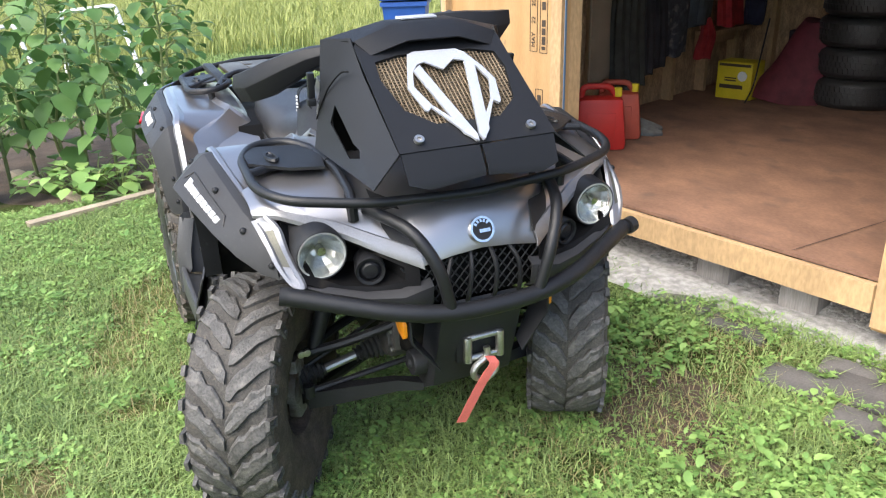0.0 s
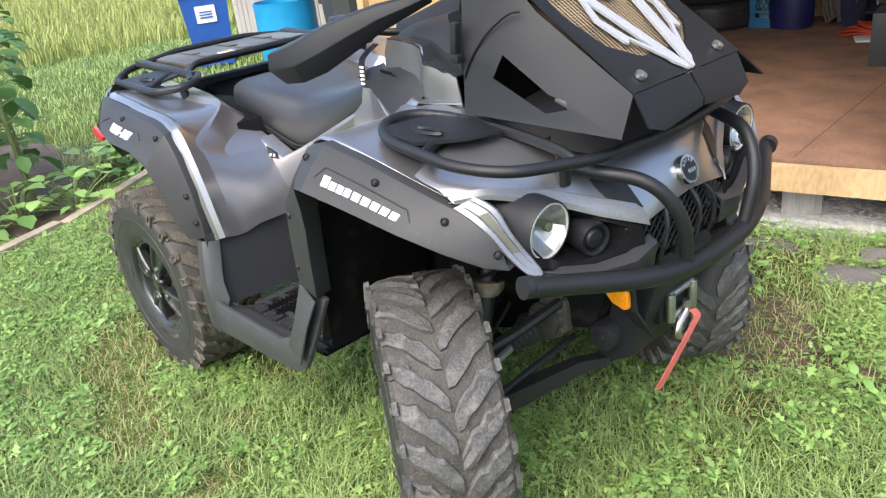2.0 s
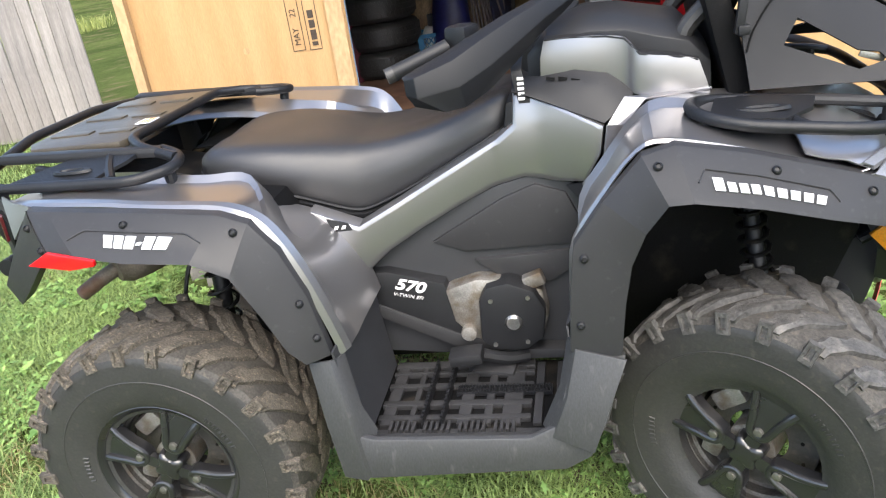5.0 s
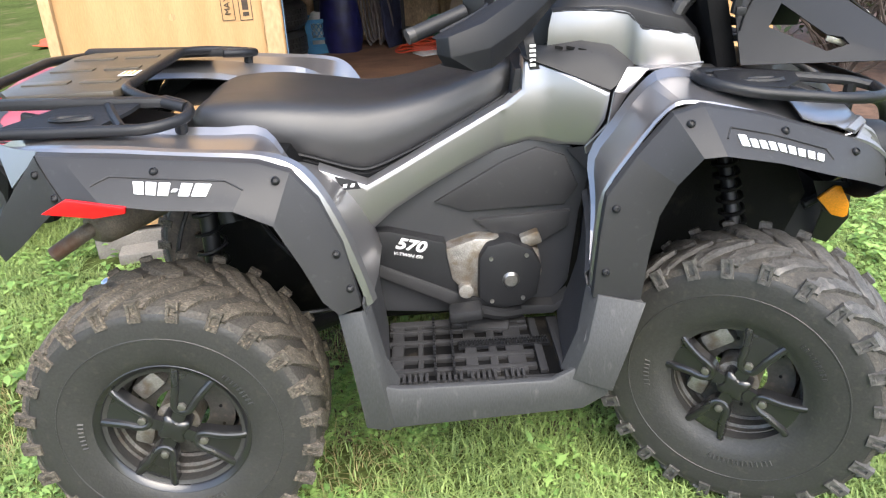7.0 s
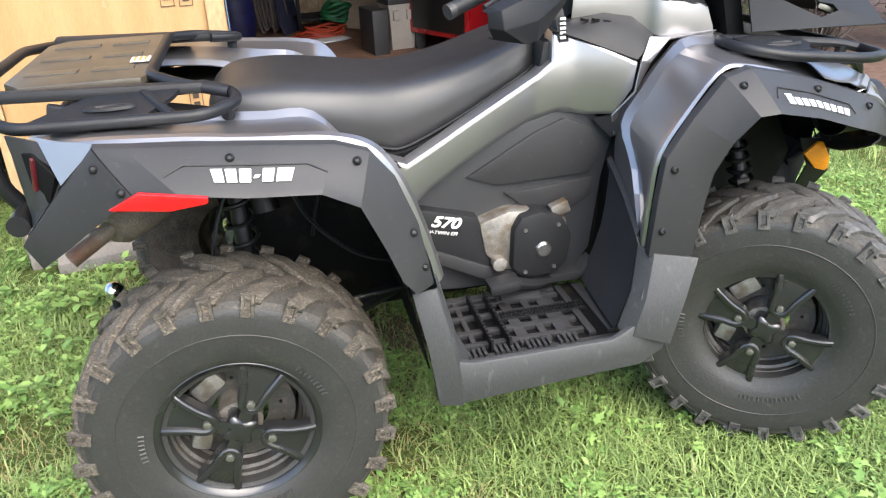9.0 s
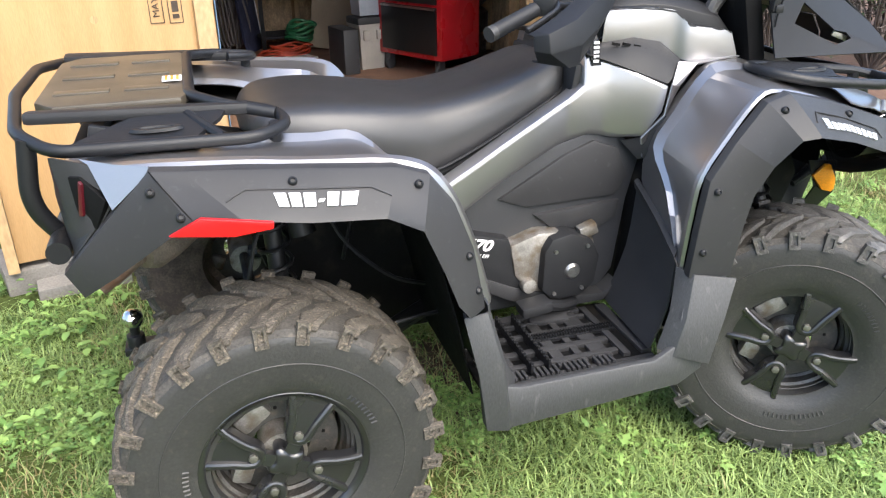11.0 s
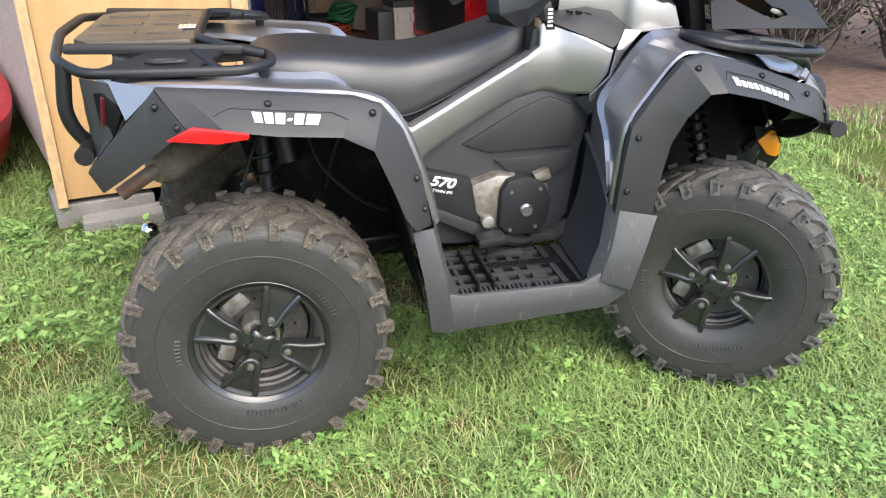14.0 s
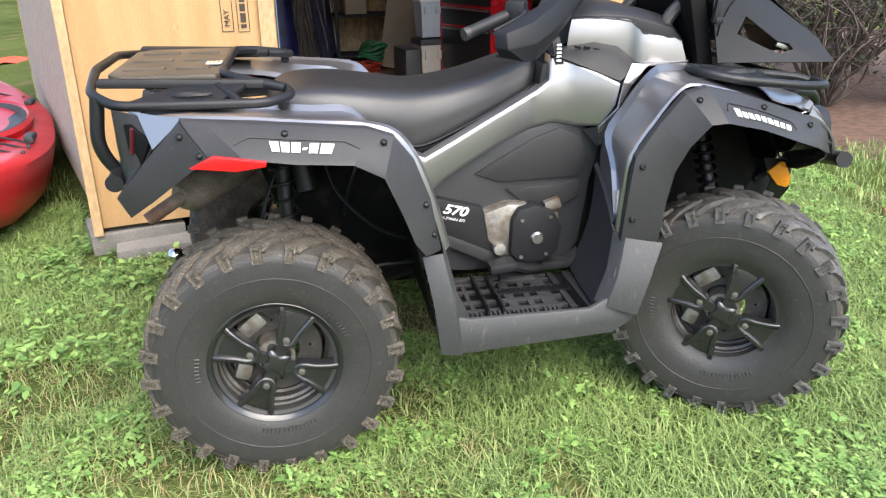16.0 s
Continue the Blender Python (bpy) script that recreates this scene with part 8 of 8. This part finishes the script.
# white metal frame far behind the garden
for x, y, h_ in ((-9.0, -0.55, 1.15), (-9.6, -1.9, 0.95)):
    bm = bmesh.new()
    z0 = ground_z(x, y)
    tube(bm, rounded([(0.0, -0.55, 0), (0.0, -0.45, h_), (0.0, 0.25, h_ + 0.05), (0.35, 0.5, 0)], 0.05), 0.03, 8)
    fr = tagged(part("white_frame", bm, WHITE), "white painted metal frame standing in the grass", "frame", "white garden frames")
    fr.matrix_world = pose(x, y, z0)
# orange ground marking cloth behind the shed
bm = bmesh.new()
rows = [[(0.9 * u + 0.04 * math.sin(9 * v), 0.5 * v, 0.05 + 0.04 * math.sin(7 * u + 3 * v)) for v in (-1, -0.5, 0, 0.5, 1)] for u in (-1, -0.6, -0.2, 0.2, 0.6, 1)]
loft(bm, rows)
og = tagged(part("orange_netting", shell(bm, 0.01), mat("orange_net", (0.62, 0.09, 0.03), 0.8, 0, 0.7, 20, 100, 0.5)), "heap of orange netting on the far lawn", "netting")
og.matrix_world = pose(-3.9, 8.6, ground_z(-3.9, 8.6), 0, 0, 10) @ Matrix.Diagonal((0.6, 0.6, 0.6, 1))


# kayak
KAY = pose(-1.72, 2.42, -0.025, 0, 0, 106)
kayak = thing("kayak", "red plastic kayak with black cords lying on the grass", "kayak", KAY)
bm = bmesh.new()
rows = []
N = 22
for i in range(N + 1):
    f = -1 + 2 * i / N
    hw = 0.36 * (1 - abs(f) ** 2.6) + 0.012
    sheer = 0.30 + 0.10 * f * f
    keel = 0.015 + 0.20 * abs(f) ** 5
    rows.append([(1.45 * f, y * hw, z) for y, z in ((-0.0, keel), (-0.55, keel + 0.015), (-0.86, keel + 0.09), (-0.98, sheer - 0.05), (-1.0, sheer), (-0.9, sheer + 0.022), (-0.6, sheer + 0.035), (0.0, sheer + 0.045), (0.6, sheer + 0.035), (0.9, sheer + 0.022), (1.0, sheer), (0.98, sheer - 0.05), (0.86, keel + 0.09), (0.55, keel + 0.015))])
loft(bm, rows, True, True)
hull = part("hull", bm, REDP, kayak, sharp=50)
bm = bmesh.new()
rows = []
for i in range(29):
    a = 2 * math.pi * i / 28
    rows.append([(0.10 + 0.52 * math.cos(a) * r_, 0.225 * math.sin(a) * r_, z) for r_, z in ((1.06, 0.335), (1.10, 0.375), (1.0, 0.38), (0.94, 0.345), (0.6, 0.342))])
loft(bm, rows)
part("cockpit", bm, DARKP, kayak, "dark cockpit well")
bm = bmesh.new()
rows = []
for i in range(29):
    a = 2 * math.pi * i / 28
    rows.append([(0.10 + 0.53 * math.cos(a) * r_, 0.235 * math.sin(a) * r_, z) for r_, z in ((1.12, 0.335), (1.16, 0.372), (1.06, 0.39), (1.0, 0.375))])
loft(bm, rows)
part("cockpit_rim", bm, REDP, kayak)
for k, x in enumerate((-0.55, -0.68, -0.82, -0.96, 0.85, 1.0)):
    bm = bmesh.new()
    w_ = 0.28 * (1 - (abs(x) / 1.45) ** 2.6)
    tube(bm, smooth_line([(x, -w_, 0.345), (x + 0.06, 0, 0.40), (x, w_, 0.345)], 6), 0.006, 6)
    part("deck_cord", bm, CLOTHDARK, kayak)
    for s in (-1, 1):
        bm = bmesh.new()
        box(bm, (x, s * w_, 0.36), (0.05, 0.02, 0.02), None, 0.006)
        part("cord_eye", bm, DARKP, kayak)
for x, s in ((-0.45, -1), (-0.45, 1), (0.66, -1), (0.66, 1)):
    bm = bmesh.new()
    box(bm, (x, s * 0.25, 0.36), (0.12, 0.05, 0.035), pose(0, 0, 0, 0, 0, s * 12), 0.012)
    part("deck_fitting", bm, DARKP, kayak)
bm = bmesh.new()
box(bm, (-1.06, -0.192, 0.27), (0.07, 0.006, 0.028), pose(0, 0, 0, 10, 0, -20))
part("hull_sticker", bm, WHITE, kayak)

# ---- grass and plants ----
nr = np.random.default_rng(11)


def bare(x, y):
    """How bare the lawn is: worn patches, and none under the gravel and the shed."""
    a = np.sin(x * 2.1 + 1.3 * np.sin(y * 1.7)) * np.sin(y * 2.6 + 0.8 * np.sin(x * 2.9 + 1)) + 0.5 * np.sin(x * 6.3 + y * 4.1) * np.sin(y * 7.7 - x * 2.2)
    a = a + 0.9 * np.exp(-((x - 1.75) ** 2 + (y - 0.62) ** 2) / 0.10) + 0.7 * np.exp(-((x - 1.35) ** 2 + (y - 1.0) ** 2) / 0.08)
    a = a + 1.1 * np.exp(-((x - 1.5) ** 2 / 0.16 + (y - 0.72) ** 2 / 0.10)) + 0.5 * np.exp(-((x - 2.1) ** 2 + (y + 0.05) ** 2) / 0.03) + 0.35 * np.exp(-((x - 0.5) ** 2 / 0.5 + y ** 2 / 0.12)) + 0.4 * np.exp(-((x + 0.5) ** 2 / 0.2 + (y - 0.75) ** 2 / 0.08))
    a = a + 1.2 * np.exp(-((x - 1.42) ** 2 / 0.07 + (y - 1.12) ** 2 / 0.10)) + 0.9 * np.exp(-((x - 0.95) ** 2 + (y + 0.62) ** 2) / 0.03)
    for cx, cy, wx_, wy_ in ((1.30, 1.34, 0.22, 0.07), (1.53, 1.04, 0.14, 0.16), (1.60, 0.66, 0.17, 0.2), (1.74, 0.34, 0.10, 0.09), (1.93, 0.64, 0.11, 0.07), (1.75, 0.04, 0.06, 0.06), (0.73, -0.85, 0.07, 0.13), (0.55, -0.66, 0.10, 0.06), (0.30, -0.40, 0.22, 0.12)):
        a = np.maximum(a, 1.7 * np.exp(-((x - cx) / wx_) ** 2 - ((y - cy) / wy_) ** 2) + 0.25 * np.sin(x * 31 + 3 * np.sin(y * 17)) * np.sin(y * 37))
    return a


def lawn_spots(n, x0, x1, y0, y1, cut=0.75):
    x, y = nr.uniform(x0, x1, n), nr.uniform(y0, y1, n)
    keep = (bare(x, y) < cut) | (nr.random(n) < 0.18)
    front = (x - FL.x) * (-ALONG.y) + (y - FL.y) * ALONG.x
    along = (x - FL.x) * ALONG.x + (y - FL.y) * ALONG.y
    keep &= ~((front > 0.0) & (along > -0.02 - 0.12 * front) & (along < 3.4))
    keep &= ~((front > -np.clip(0.31 - 0.9 * (along - 1.63), 0.04, 0.31)) & (front <= 0.0) & (along > 0.75) & (along < 3.4) & (nr.random(n) < 0.93))
    keep &= ~((front > -0.2) & (front <= 0) & (along > -0.12) & (along < 0.42))
    keep &= ~((x > 3.0) & (y > 2.2))
    keep &= ~((x < -2.0) & (y < -0.35 - (x + 2.0) * 0.25 + 0.1) & (y > -1.75 + (x + 2.8) * 0.2) & (x > -7))
    for px, py, pw, pd in ((1.66, 1.28, 0.24, 0.17), (1.83, 1.42, 0.26, 0.2), (1.95, 1.25, 0.2, 0.15), (2.1, 1.45, 0.28, 0.26), (1.7, 1.5, 0.2, 0.15), (2.02, 1.66, 0.26, 0.2)):
        keep &= ~((np.abs(x - px) < pw * 0.45) & (np.abs(y - py) < pd * 0.45))
    return x[keep], y[keep]


def gz_array(x, y):
    return np.array([ground_z(a, b) for a, b in zip(x, y)])


def blades(name, x, y, h0, h1, w, material, label, lean=0.5, category="grass"):
    n = len(x)
    z = gz_array(x, y)
    h = nr.uniform(h0, h1, n)
    yaw = nr.uniform(0, 2 * np.pi, n)
    bend = nr.uniform(0.1, lean, n) * h
    dx, dy = np.cos(yaw), np.sin(yaw)
    wx, wy = -dy * w * nr.uniform(0.6, 1.3, n), dx * w * nr.uniform(0.6, 1.3, n)
    base = np.stack([x, y, z - 0.004], 1)
    side = np.stack([wx, wy, np.zeros(n)], 1)
    mid = base + np.stack([dx * bend * 0.35, dy * bend * 0.35, h * 0.6], 1)
    tip = base + np.stack([dx * bend * 1.3, dy * bend * 1.3, h * nr.uniform(0.8, 1.0, n)], 1)
    co = np.stack([base - side, base + side, mid + side * 0.75, mid - side * 0.75, tip], 1).reshape(-1, 3)
    me = bpy.data.meshes.new(name)
    me.vertices.add(5 * n)
    me.vertices.foreach_set("co", co.ravel())
    me.loops.add(7 * n)
    i0 = (np.arange(n) * 5)[:, None]
    me.loops.foreach_set("vertex_index", (i0 + np.array([0, 1, 2, 3, 3, 2, 4])).ravel().astype(np.int32))
    me.polygons.add(2 * n)
    st = np.stack([np.arange(n) * 7, np.arange(n) * 7 + 4], 1).ravel()
    me.polygons.foreach_set("loop_start", st.astype(np.int32))
    me.update(calc_edges=True)
    me.materials.append(material)
    return tagged(new(name, me), label, category, kind="stuff")


LOBED = np.array([(0, 0, 0), (0.22, -0.10, 0.02), (0.34, -0.36, 0.07), (0.48, -0.14, 0.03), (0.66, -0.34, 0.06), (0.76, -0.12, 0.02), (1.08, 0, -0.06), (0.76, 0.12, 0.02), (0.60, 0.33, 0.06), (0.45, 0.14, 0.03), (0.30, 0.34, 0.07), (0.20, 0.10, 0.02)], float)
LOBED_F = np.array([(0, 1, 11), (1, 3, 9), (1, 9, 11), (1, 2, 3), (9, 10, 11), (3, 5, 7), (3, 7, 9), (3, 4, 5), (7, 8, 9), (5, 6, 7)], int)
LEAF = np.array([(0, 0, 0), (0.3, -0.30, 0.06), (0.3, 0.30, 0.06), (0.3, 0, 0.0), (0.7, -0.30, 0.07), (0.7, 0.30, 0.07), (0.7, 0, 0.0), (1.05, 0, -0.10)], float)
LEAF_F = np.array([(0, 1, 3), (0, 3, 2), (1, 4, 3), (4, 6, 3), (3, 6, 2), (6, 5, 2), (4, 7, 6), (6, 7, 5)], int)


def leaves(name, pos, yaw, pitch, size, wide, material, label, category, kind="stuff", parent=None, droop=0.0, shape=LEAF, faces=LEAF_F):
    """Many small leaves, each folded along its rib."""
    n = len(pos)
    t = shape.copy()
    c, s = np.cos(yaw)[:, None], np.sin(yaw)[:, None]
    cp, sp = np.cos(pitch)[:, None], np.sin(pitch)[:, None]
    lx = t[None, :, 0] * size[:, None]
    ly = t[None, :, 1] * size[:, None] * wide
    lz = t[None, :, 2] * size[:, None] - droop * (t[None, :, 0] ** 2) * size[:, None]
    ax = lx * cp - lz * sp
    az = lx * sp + lz * cp
    co = np.stack([pos[:, 0:1] + ax * c - ly * s, pos[:, 1:2] + ax * s + ly * c, pos[:, 2:3] + az], 2).reshape(-1, 3)
    k = len(t)
    fc = (faces[None] + (np.arange(n) * k)[:, None, None]).reshape(-1)
    me = bpy.data.meshes.new(name)
    me.vertices.add(n * k)
    me.vertices.foreach_set("co", co.ravel())
    me.loops.add(len(fc))
    me.loops.foreach_set("vertex_index", fc.astype(np.int32))
    me.polygons.add(len(fc) // 3)
    me.polygons.foreach_set("loop_start", (np.arange(len(fc) // 3) * 3).astype(np.int32))
    me.update(calc_edges=True)
    me.polygons.foreach_set("use_smooth", [True] * len(me.polygons))
    me.materials.append(material)
    ob = new(name, me)
    if parent is not None:
        ob.parent = parent
    else:
        tagged(ob, label, category, kind=kind)
    return ob


x, y = lawn_spots(400000, -2.6, 3.0, -2.2, 1.9, 0.7)
blades("lawn_grass", x, y, 0.016, 0.056, 0.0023, GRASS, "short uneven green lawn grass round the quad", 1.7)
x, y = lawn_spots(170000, -6.0, 5.5, -4.6, 5.0)
m_ = (x < -2.4) | (x > 2.8) | (y > 1.7) | (y < -2.1)
blades("outer_grass", x[m_], y[m_], 0.03, 0.09, 0.003, GRASS, "green lawn grass further from the quad", 0.9)
x, y = lawn_spots(60000, -2.4, 3.2, -2.2, 1.9, 9)
m_ = bare(x, y) > nr.uniform(0.15, 0.75, len(x))
blades("dry_grass", x[m_], y[m_], 0.02, 0.06, 0.0016, DRYGRASS, "dry straw-coloured grass in the worn patches", 1.6)
x, y = nr.uniform(-16, -5.5, 90000), nr.uniform(-8, 9, 90000)
m_ = ~((y > 4.85) & (x > -9.4))
blades("far_lawn", x[m_], y[m_], 0.04, 0.11, 0.006, GRASS, "far lawn behind the garden", 0.9)
x, y = nr.uniform(-34, -13.2, 90000), nr.uniform(-14, 26, 90000)
m_ = x < -13.0 - 0.7 * np.sin(y * 0.7) - 0.15 * y
FIELD = leaf_mat("meadow_blades", (0.17, 0.22, 0.05), (0.42, 0.43, 0.15))
blades("tall_meadow", x[m_], y[m_], 0.25, 0.6, 0.012, FIELD, "tall yellow-green meadow beyond the lawn", 0.7, "meadow")

# broad-leaved weeds in the lawn
x, y = lawn_spots(40000, -2.6, 3.2, -2.2, 1.9, 0.9)
clump = np.sin(x * 5.1 + 2 * np.sin(y * 3.3)) * np.sin(y * 4.7 + 1.7 * np.sin(x * 4.1)) + 0.6 * np.sin(x * 13 + y * 7) * np.sin(y * 15 - x * 5)
m_ = clump > nr.uniform(-0.5, 0.7, len(x))
x, y = x[m_], y[m_]
px, py, pz, yw, pt, sz = [], [], [], [], [], []
for a, b in zip(x, y):
    big = nr.uniform(0.009, 0.026) * (1.7 if nr.random() < 0.12 else 1)
    for k in range(int(nr.integers(4, 8))):
        ang = nr.uniform(0, 6.28)
        r = nr.uniform(0.0, 0.015)
        px.append(a + r * math.cos(ang)); py.append(b + r * math.sin(ang)); pz.append(ground_z(a, b) + nr.uniform(0.008, 0.04))
        yw.append(ang); pt.append(nr.uniform(-0.1, 0.75)); sz.append(big * nr.uniform(0.7, 1.3))
leaves("lawn_weeds", np.array([px, py, pz]).T, np.array(yw), np.array(pt), np.array(sz), 0.85, WEED, "broad-leaved weeds and clover in the lawn", "weeds", droop=0.15, shape=LOBED, faces=LOBED_F)

# taller weeds beside the paving and the slab
px, py, pz, yw, pt, sz = [], [], [], [], [], []
for cx, cy, spread, n in ((1.25, 1.02, 0.25, 30), (2.25, 0.75, 0.5, 70), (2.15, 1.25, 0.3, 25), (0.9, 0.95, 0.3, 20), (-0.5, 0.75, 0.3, 22), (-1.0, 0.9, 0.4, 25), (1.2, 0.9, 0.3, 30), (2.5, 1.9, 0.4, 50), (-0.75, 0.2, 0.4, 40)):
    for _ in range(n):
        a, b = nr.normal(cx, spread * 0.5), nr.normal(cy, spread * 0.35)
        hgt = nr.uniform(0.03, 0.11)
        for k in range(6):
            px.append(a + nr.normal(0, 0.012)); py.append(b + nr.normal(0, 0.012)); pz.append(ground_z(a, b) + hgt * nr.uniform(0.3, 1))
            yw.append(nr.uniform(0, 6.28)); pt.append(nr.uniform(-0.3, 0.7)); sz.append(nr.uniform(0.018, 0.045))
leaves("tall_weeds", np.array([px, py, pz]).T, np.array(yw), np.array(pt), np.array(sz), 0.95, WEED, "taller leafy weeds beside the paving", "weeds", droop=0.2)


# garden plants
def garden_plant(x, y, h, seed, leaf=0.16, label="tall green sunflower plant with broad leaves"):
    r = np.random.default_rng(seed)
    z0 = ground_z(x, y)
    pl_ = thing("garden_plant", label, "plant", pose(x, y, z0), "tall plants in the garden")
    bm = bmesh.new()
    pts = smooth_line([(0, 0, 0), (r.normal(0, 0.02), r.normal(0, 0.02), h * 0.4), (r.normal(0, 0.05), r.normal(0, 0.05), h * 0.75), (r.normal(0, 0.08), r.normal(0, 0.08), h)], 5)
    tube(bm, pts, [0.014 * (1 - 0.6 * k / (len(pts) - 1)) for k in range(len(pts))], 7)
    n = int(h * 27)
    pos, yw_, pt_, sz_ = [], [], [], []
    for k in range(n):
        f = 0.22 + 0.78 * k / n
        p = pts[min(int(f * (len(pts) - 1)), len(pts) - 1)]
        ang = k * 2.4 + r.uniform(-0.5, 0.5)
        out_ = r.uniform(0.05, 0.16)
        q_ = Vector((p.x + out_ * math.cos(ang), p.y + out_ * math.sin(ang), p.z + r.uniform(0.0, 0.08)))
        tube(bm, [p, q_], 0.004, 4)
        pos.append(q_); yw_.append(ang); pt_.append(r.uniform(-0.7, 0.25)); sz_.append(leaf * r.uniform(0.6, 1.25) * (1.1 - 0.35 * f))
    part("stem", bm, STEMS, pl_)
    leaves("leaf_crown", np.array([tuple(v) for v in pos]), np.array(yw_), np.array(pt_), np.array(sz_), 1.25, CROP, "", "", parent=pl_, droop=0.3)
    return pl_


spots = [(-2.55, -0.75), (-2.75, -1.05), (-2.95, -0.62), (-3.1, -1.3), (-3.3, -0.95), (-3.5, -1.6), (-3.7, -0.6), (-3.9, -1.15), (-4.2, -1.7), (-4.4, -0.9), (-2.7, -1.45), (-4.8, -1.3), (-3.0, -0.25), (-3.5, -0.15), (-2.6, -0.35), (-4.0, 0.0), (-5.2, -0.8), (-5.0, -1.9), (-4.6, -0.2), (-3.2, -1.75)]
for k, (x, y) in enumerate(spots):
    garden_plant(x, y, rng.uniform(1.0, 1.55), 100 + k, rng.uniform(0.14, 0.20))


def low_plant(x, y, seed, label):
    r = np.random.default_rng(seed)
    pl_ = thing("vegetable_plant", label, "plant", pose(x, y, ground_z(x, y)), "low plants along the garden edge")
    n = 26
    pos = np.stack([r.normal(0, 0.11, n), r.normal(0, 0.11, n), r.uniform(0.05, 0.24, n)], 1)
    yw_ = np.arctan2(pos[:, 1], pos[:, 0]) + r.normal(0, 0.6, n)
    bm = bmesh.new()
    for p in pos:
        tube(bm, [(0, 0, 0), (p[0] * 0.6, p[1] * 0.6, p[2] * 0.7), tuple(p)], 0.004, 4)
    part("stalk", bm, STEMS, pl_)
    leaves("leaf_crown", pos, yw_, r.uniform(-0.3, 0.4, n), r.uniform(0.06, 0.13, n), 1.4, WEED, "", "", parent=pl_, droop=0.15)


for k, (x, y) in enumerate(((-2.2, -0.75), (-2.35, -0.5), (-2.15, -0.95), (-2.45, -0.9), (-2.3, -0.2), (-2.6, 0.05), (-2.9, 0.3), (-2.5, -1.2), (-2.75, 0.35), (-3.2, 0.6))):
    low_plant(x, y, 300 + k, "low leafy vegetable plant in the soil")

# brush behind the shed: bare tangled twigs with dark leaves
def brush(x, y, h, seed):
    r = random.Random(seed)
    b = thing("brush_shrub", "tangled dark shrub with bare grey twigs", "shrub", pose(x, y, ground_z(x, y)), "brush beside the shed")
    bm = bmesh.new()
    tips = []
    for k in range(26):
        a = r.uniform(0, 6.28)
        l = h * r.uniform(0.6, 1.1)
        sp = r.uniform(0.1, 0.7)
        pts = [Vector((0, 0, 0))]
        for j in range(1, 6):
            f = j / 5
            pts.append(Vector((math.cos(a) * sp * l * f + r.gauss(0, 0.07), math.sin(a) * sp * l * f + r.gauss(0, 0.07), l * f * (1 - 0.25 * sp * f) + r.gauss(0, 0.04))))
        ln = smooth_line(pts, 3)
        tube(bm, ln, [0.016 * (1 - 0.85 * i / (len(ln) - 1)) for i in range(len(ln))], 5)
        for j in range(7):
            p = ln[r.randrange(4, len(ln))]
            e = p + Vector((r.gauss(0, 0.25), r.gauss(0, 0.25), r.gauss(0, 0.15)))
            m2 = p.lerp(e, 0.5) + Vector((r.gauss(0, 0.06), r.gauss(0, 0.06), r.gauss(0, 0.06)))
            tube(bm, smooth_line([p, m2, e], 3), [0.006, 0.005, 0.005, 0.004, 0.003, 0.003, 0.002], 4)
            tips += [e, m2, p]
    part("twig_tangle", bm, TWIG, b)
    n = len(tips)
    rr2 = np.random.default_rng(seed)
    tp = np.array([tuple(tips[i % len(tips)]) for i in range(n)]) + rr2.normal(0, 0.12, (n, 3))
    tp[:, 2] = np.maximum(tp[:, 2], 0.25)
    leaves("leaf_crown", tp, rr2.uniform(0, 6.28, n), rr2.uniform(-0.8, 0.8, n), rr2.uniform(0.03, 0.07, n), 1.0, DARKLEAF, "", "", parent=b)


for k, (x, y) in enumerate(((3.7, 3.6), (4.5, 3.4), (5.3, 3.2), (4.1, 4.4), (5.0, 4.3), (6.2, 3.8), (3.4, 4.9), (5.9, 5.0), (6.8, 3.0), (7.4, 4.4), (4.6, 5.6))):
    brush(x, y, rng.uniform(1.7, 2.4), 500 + k)
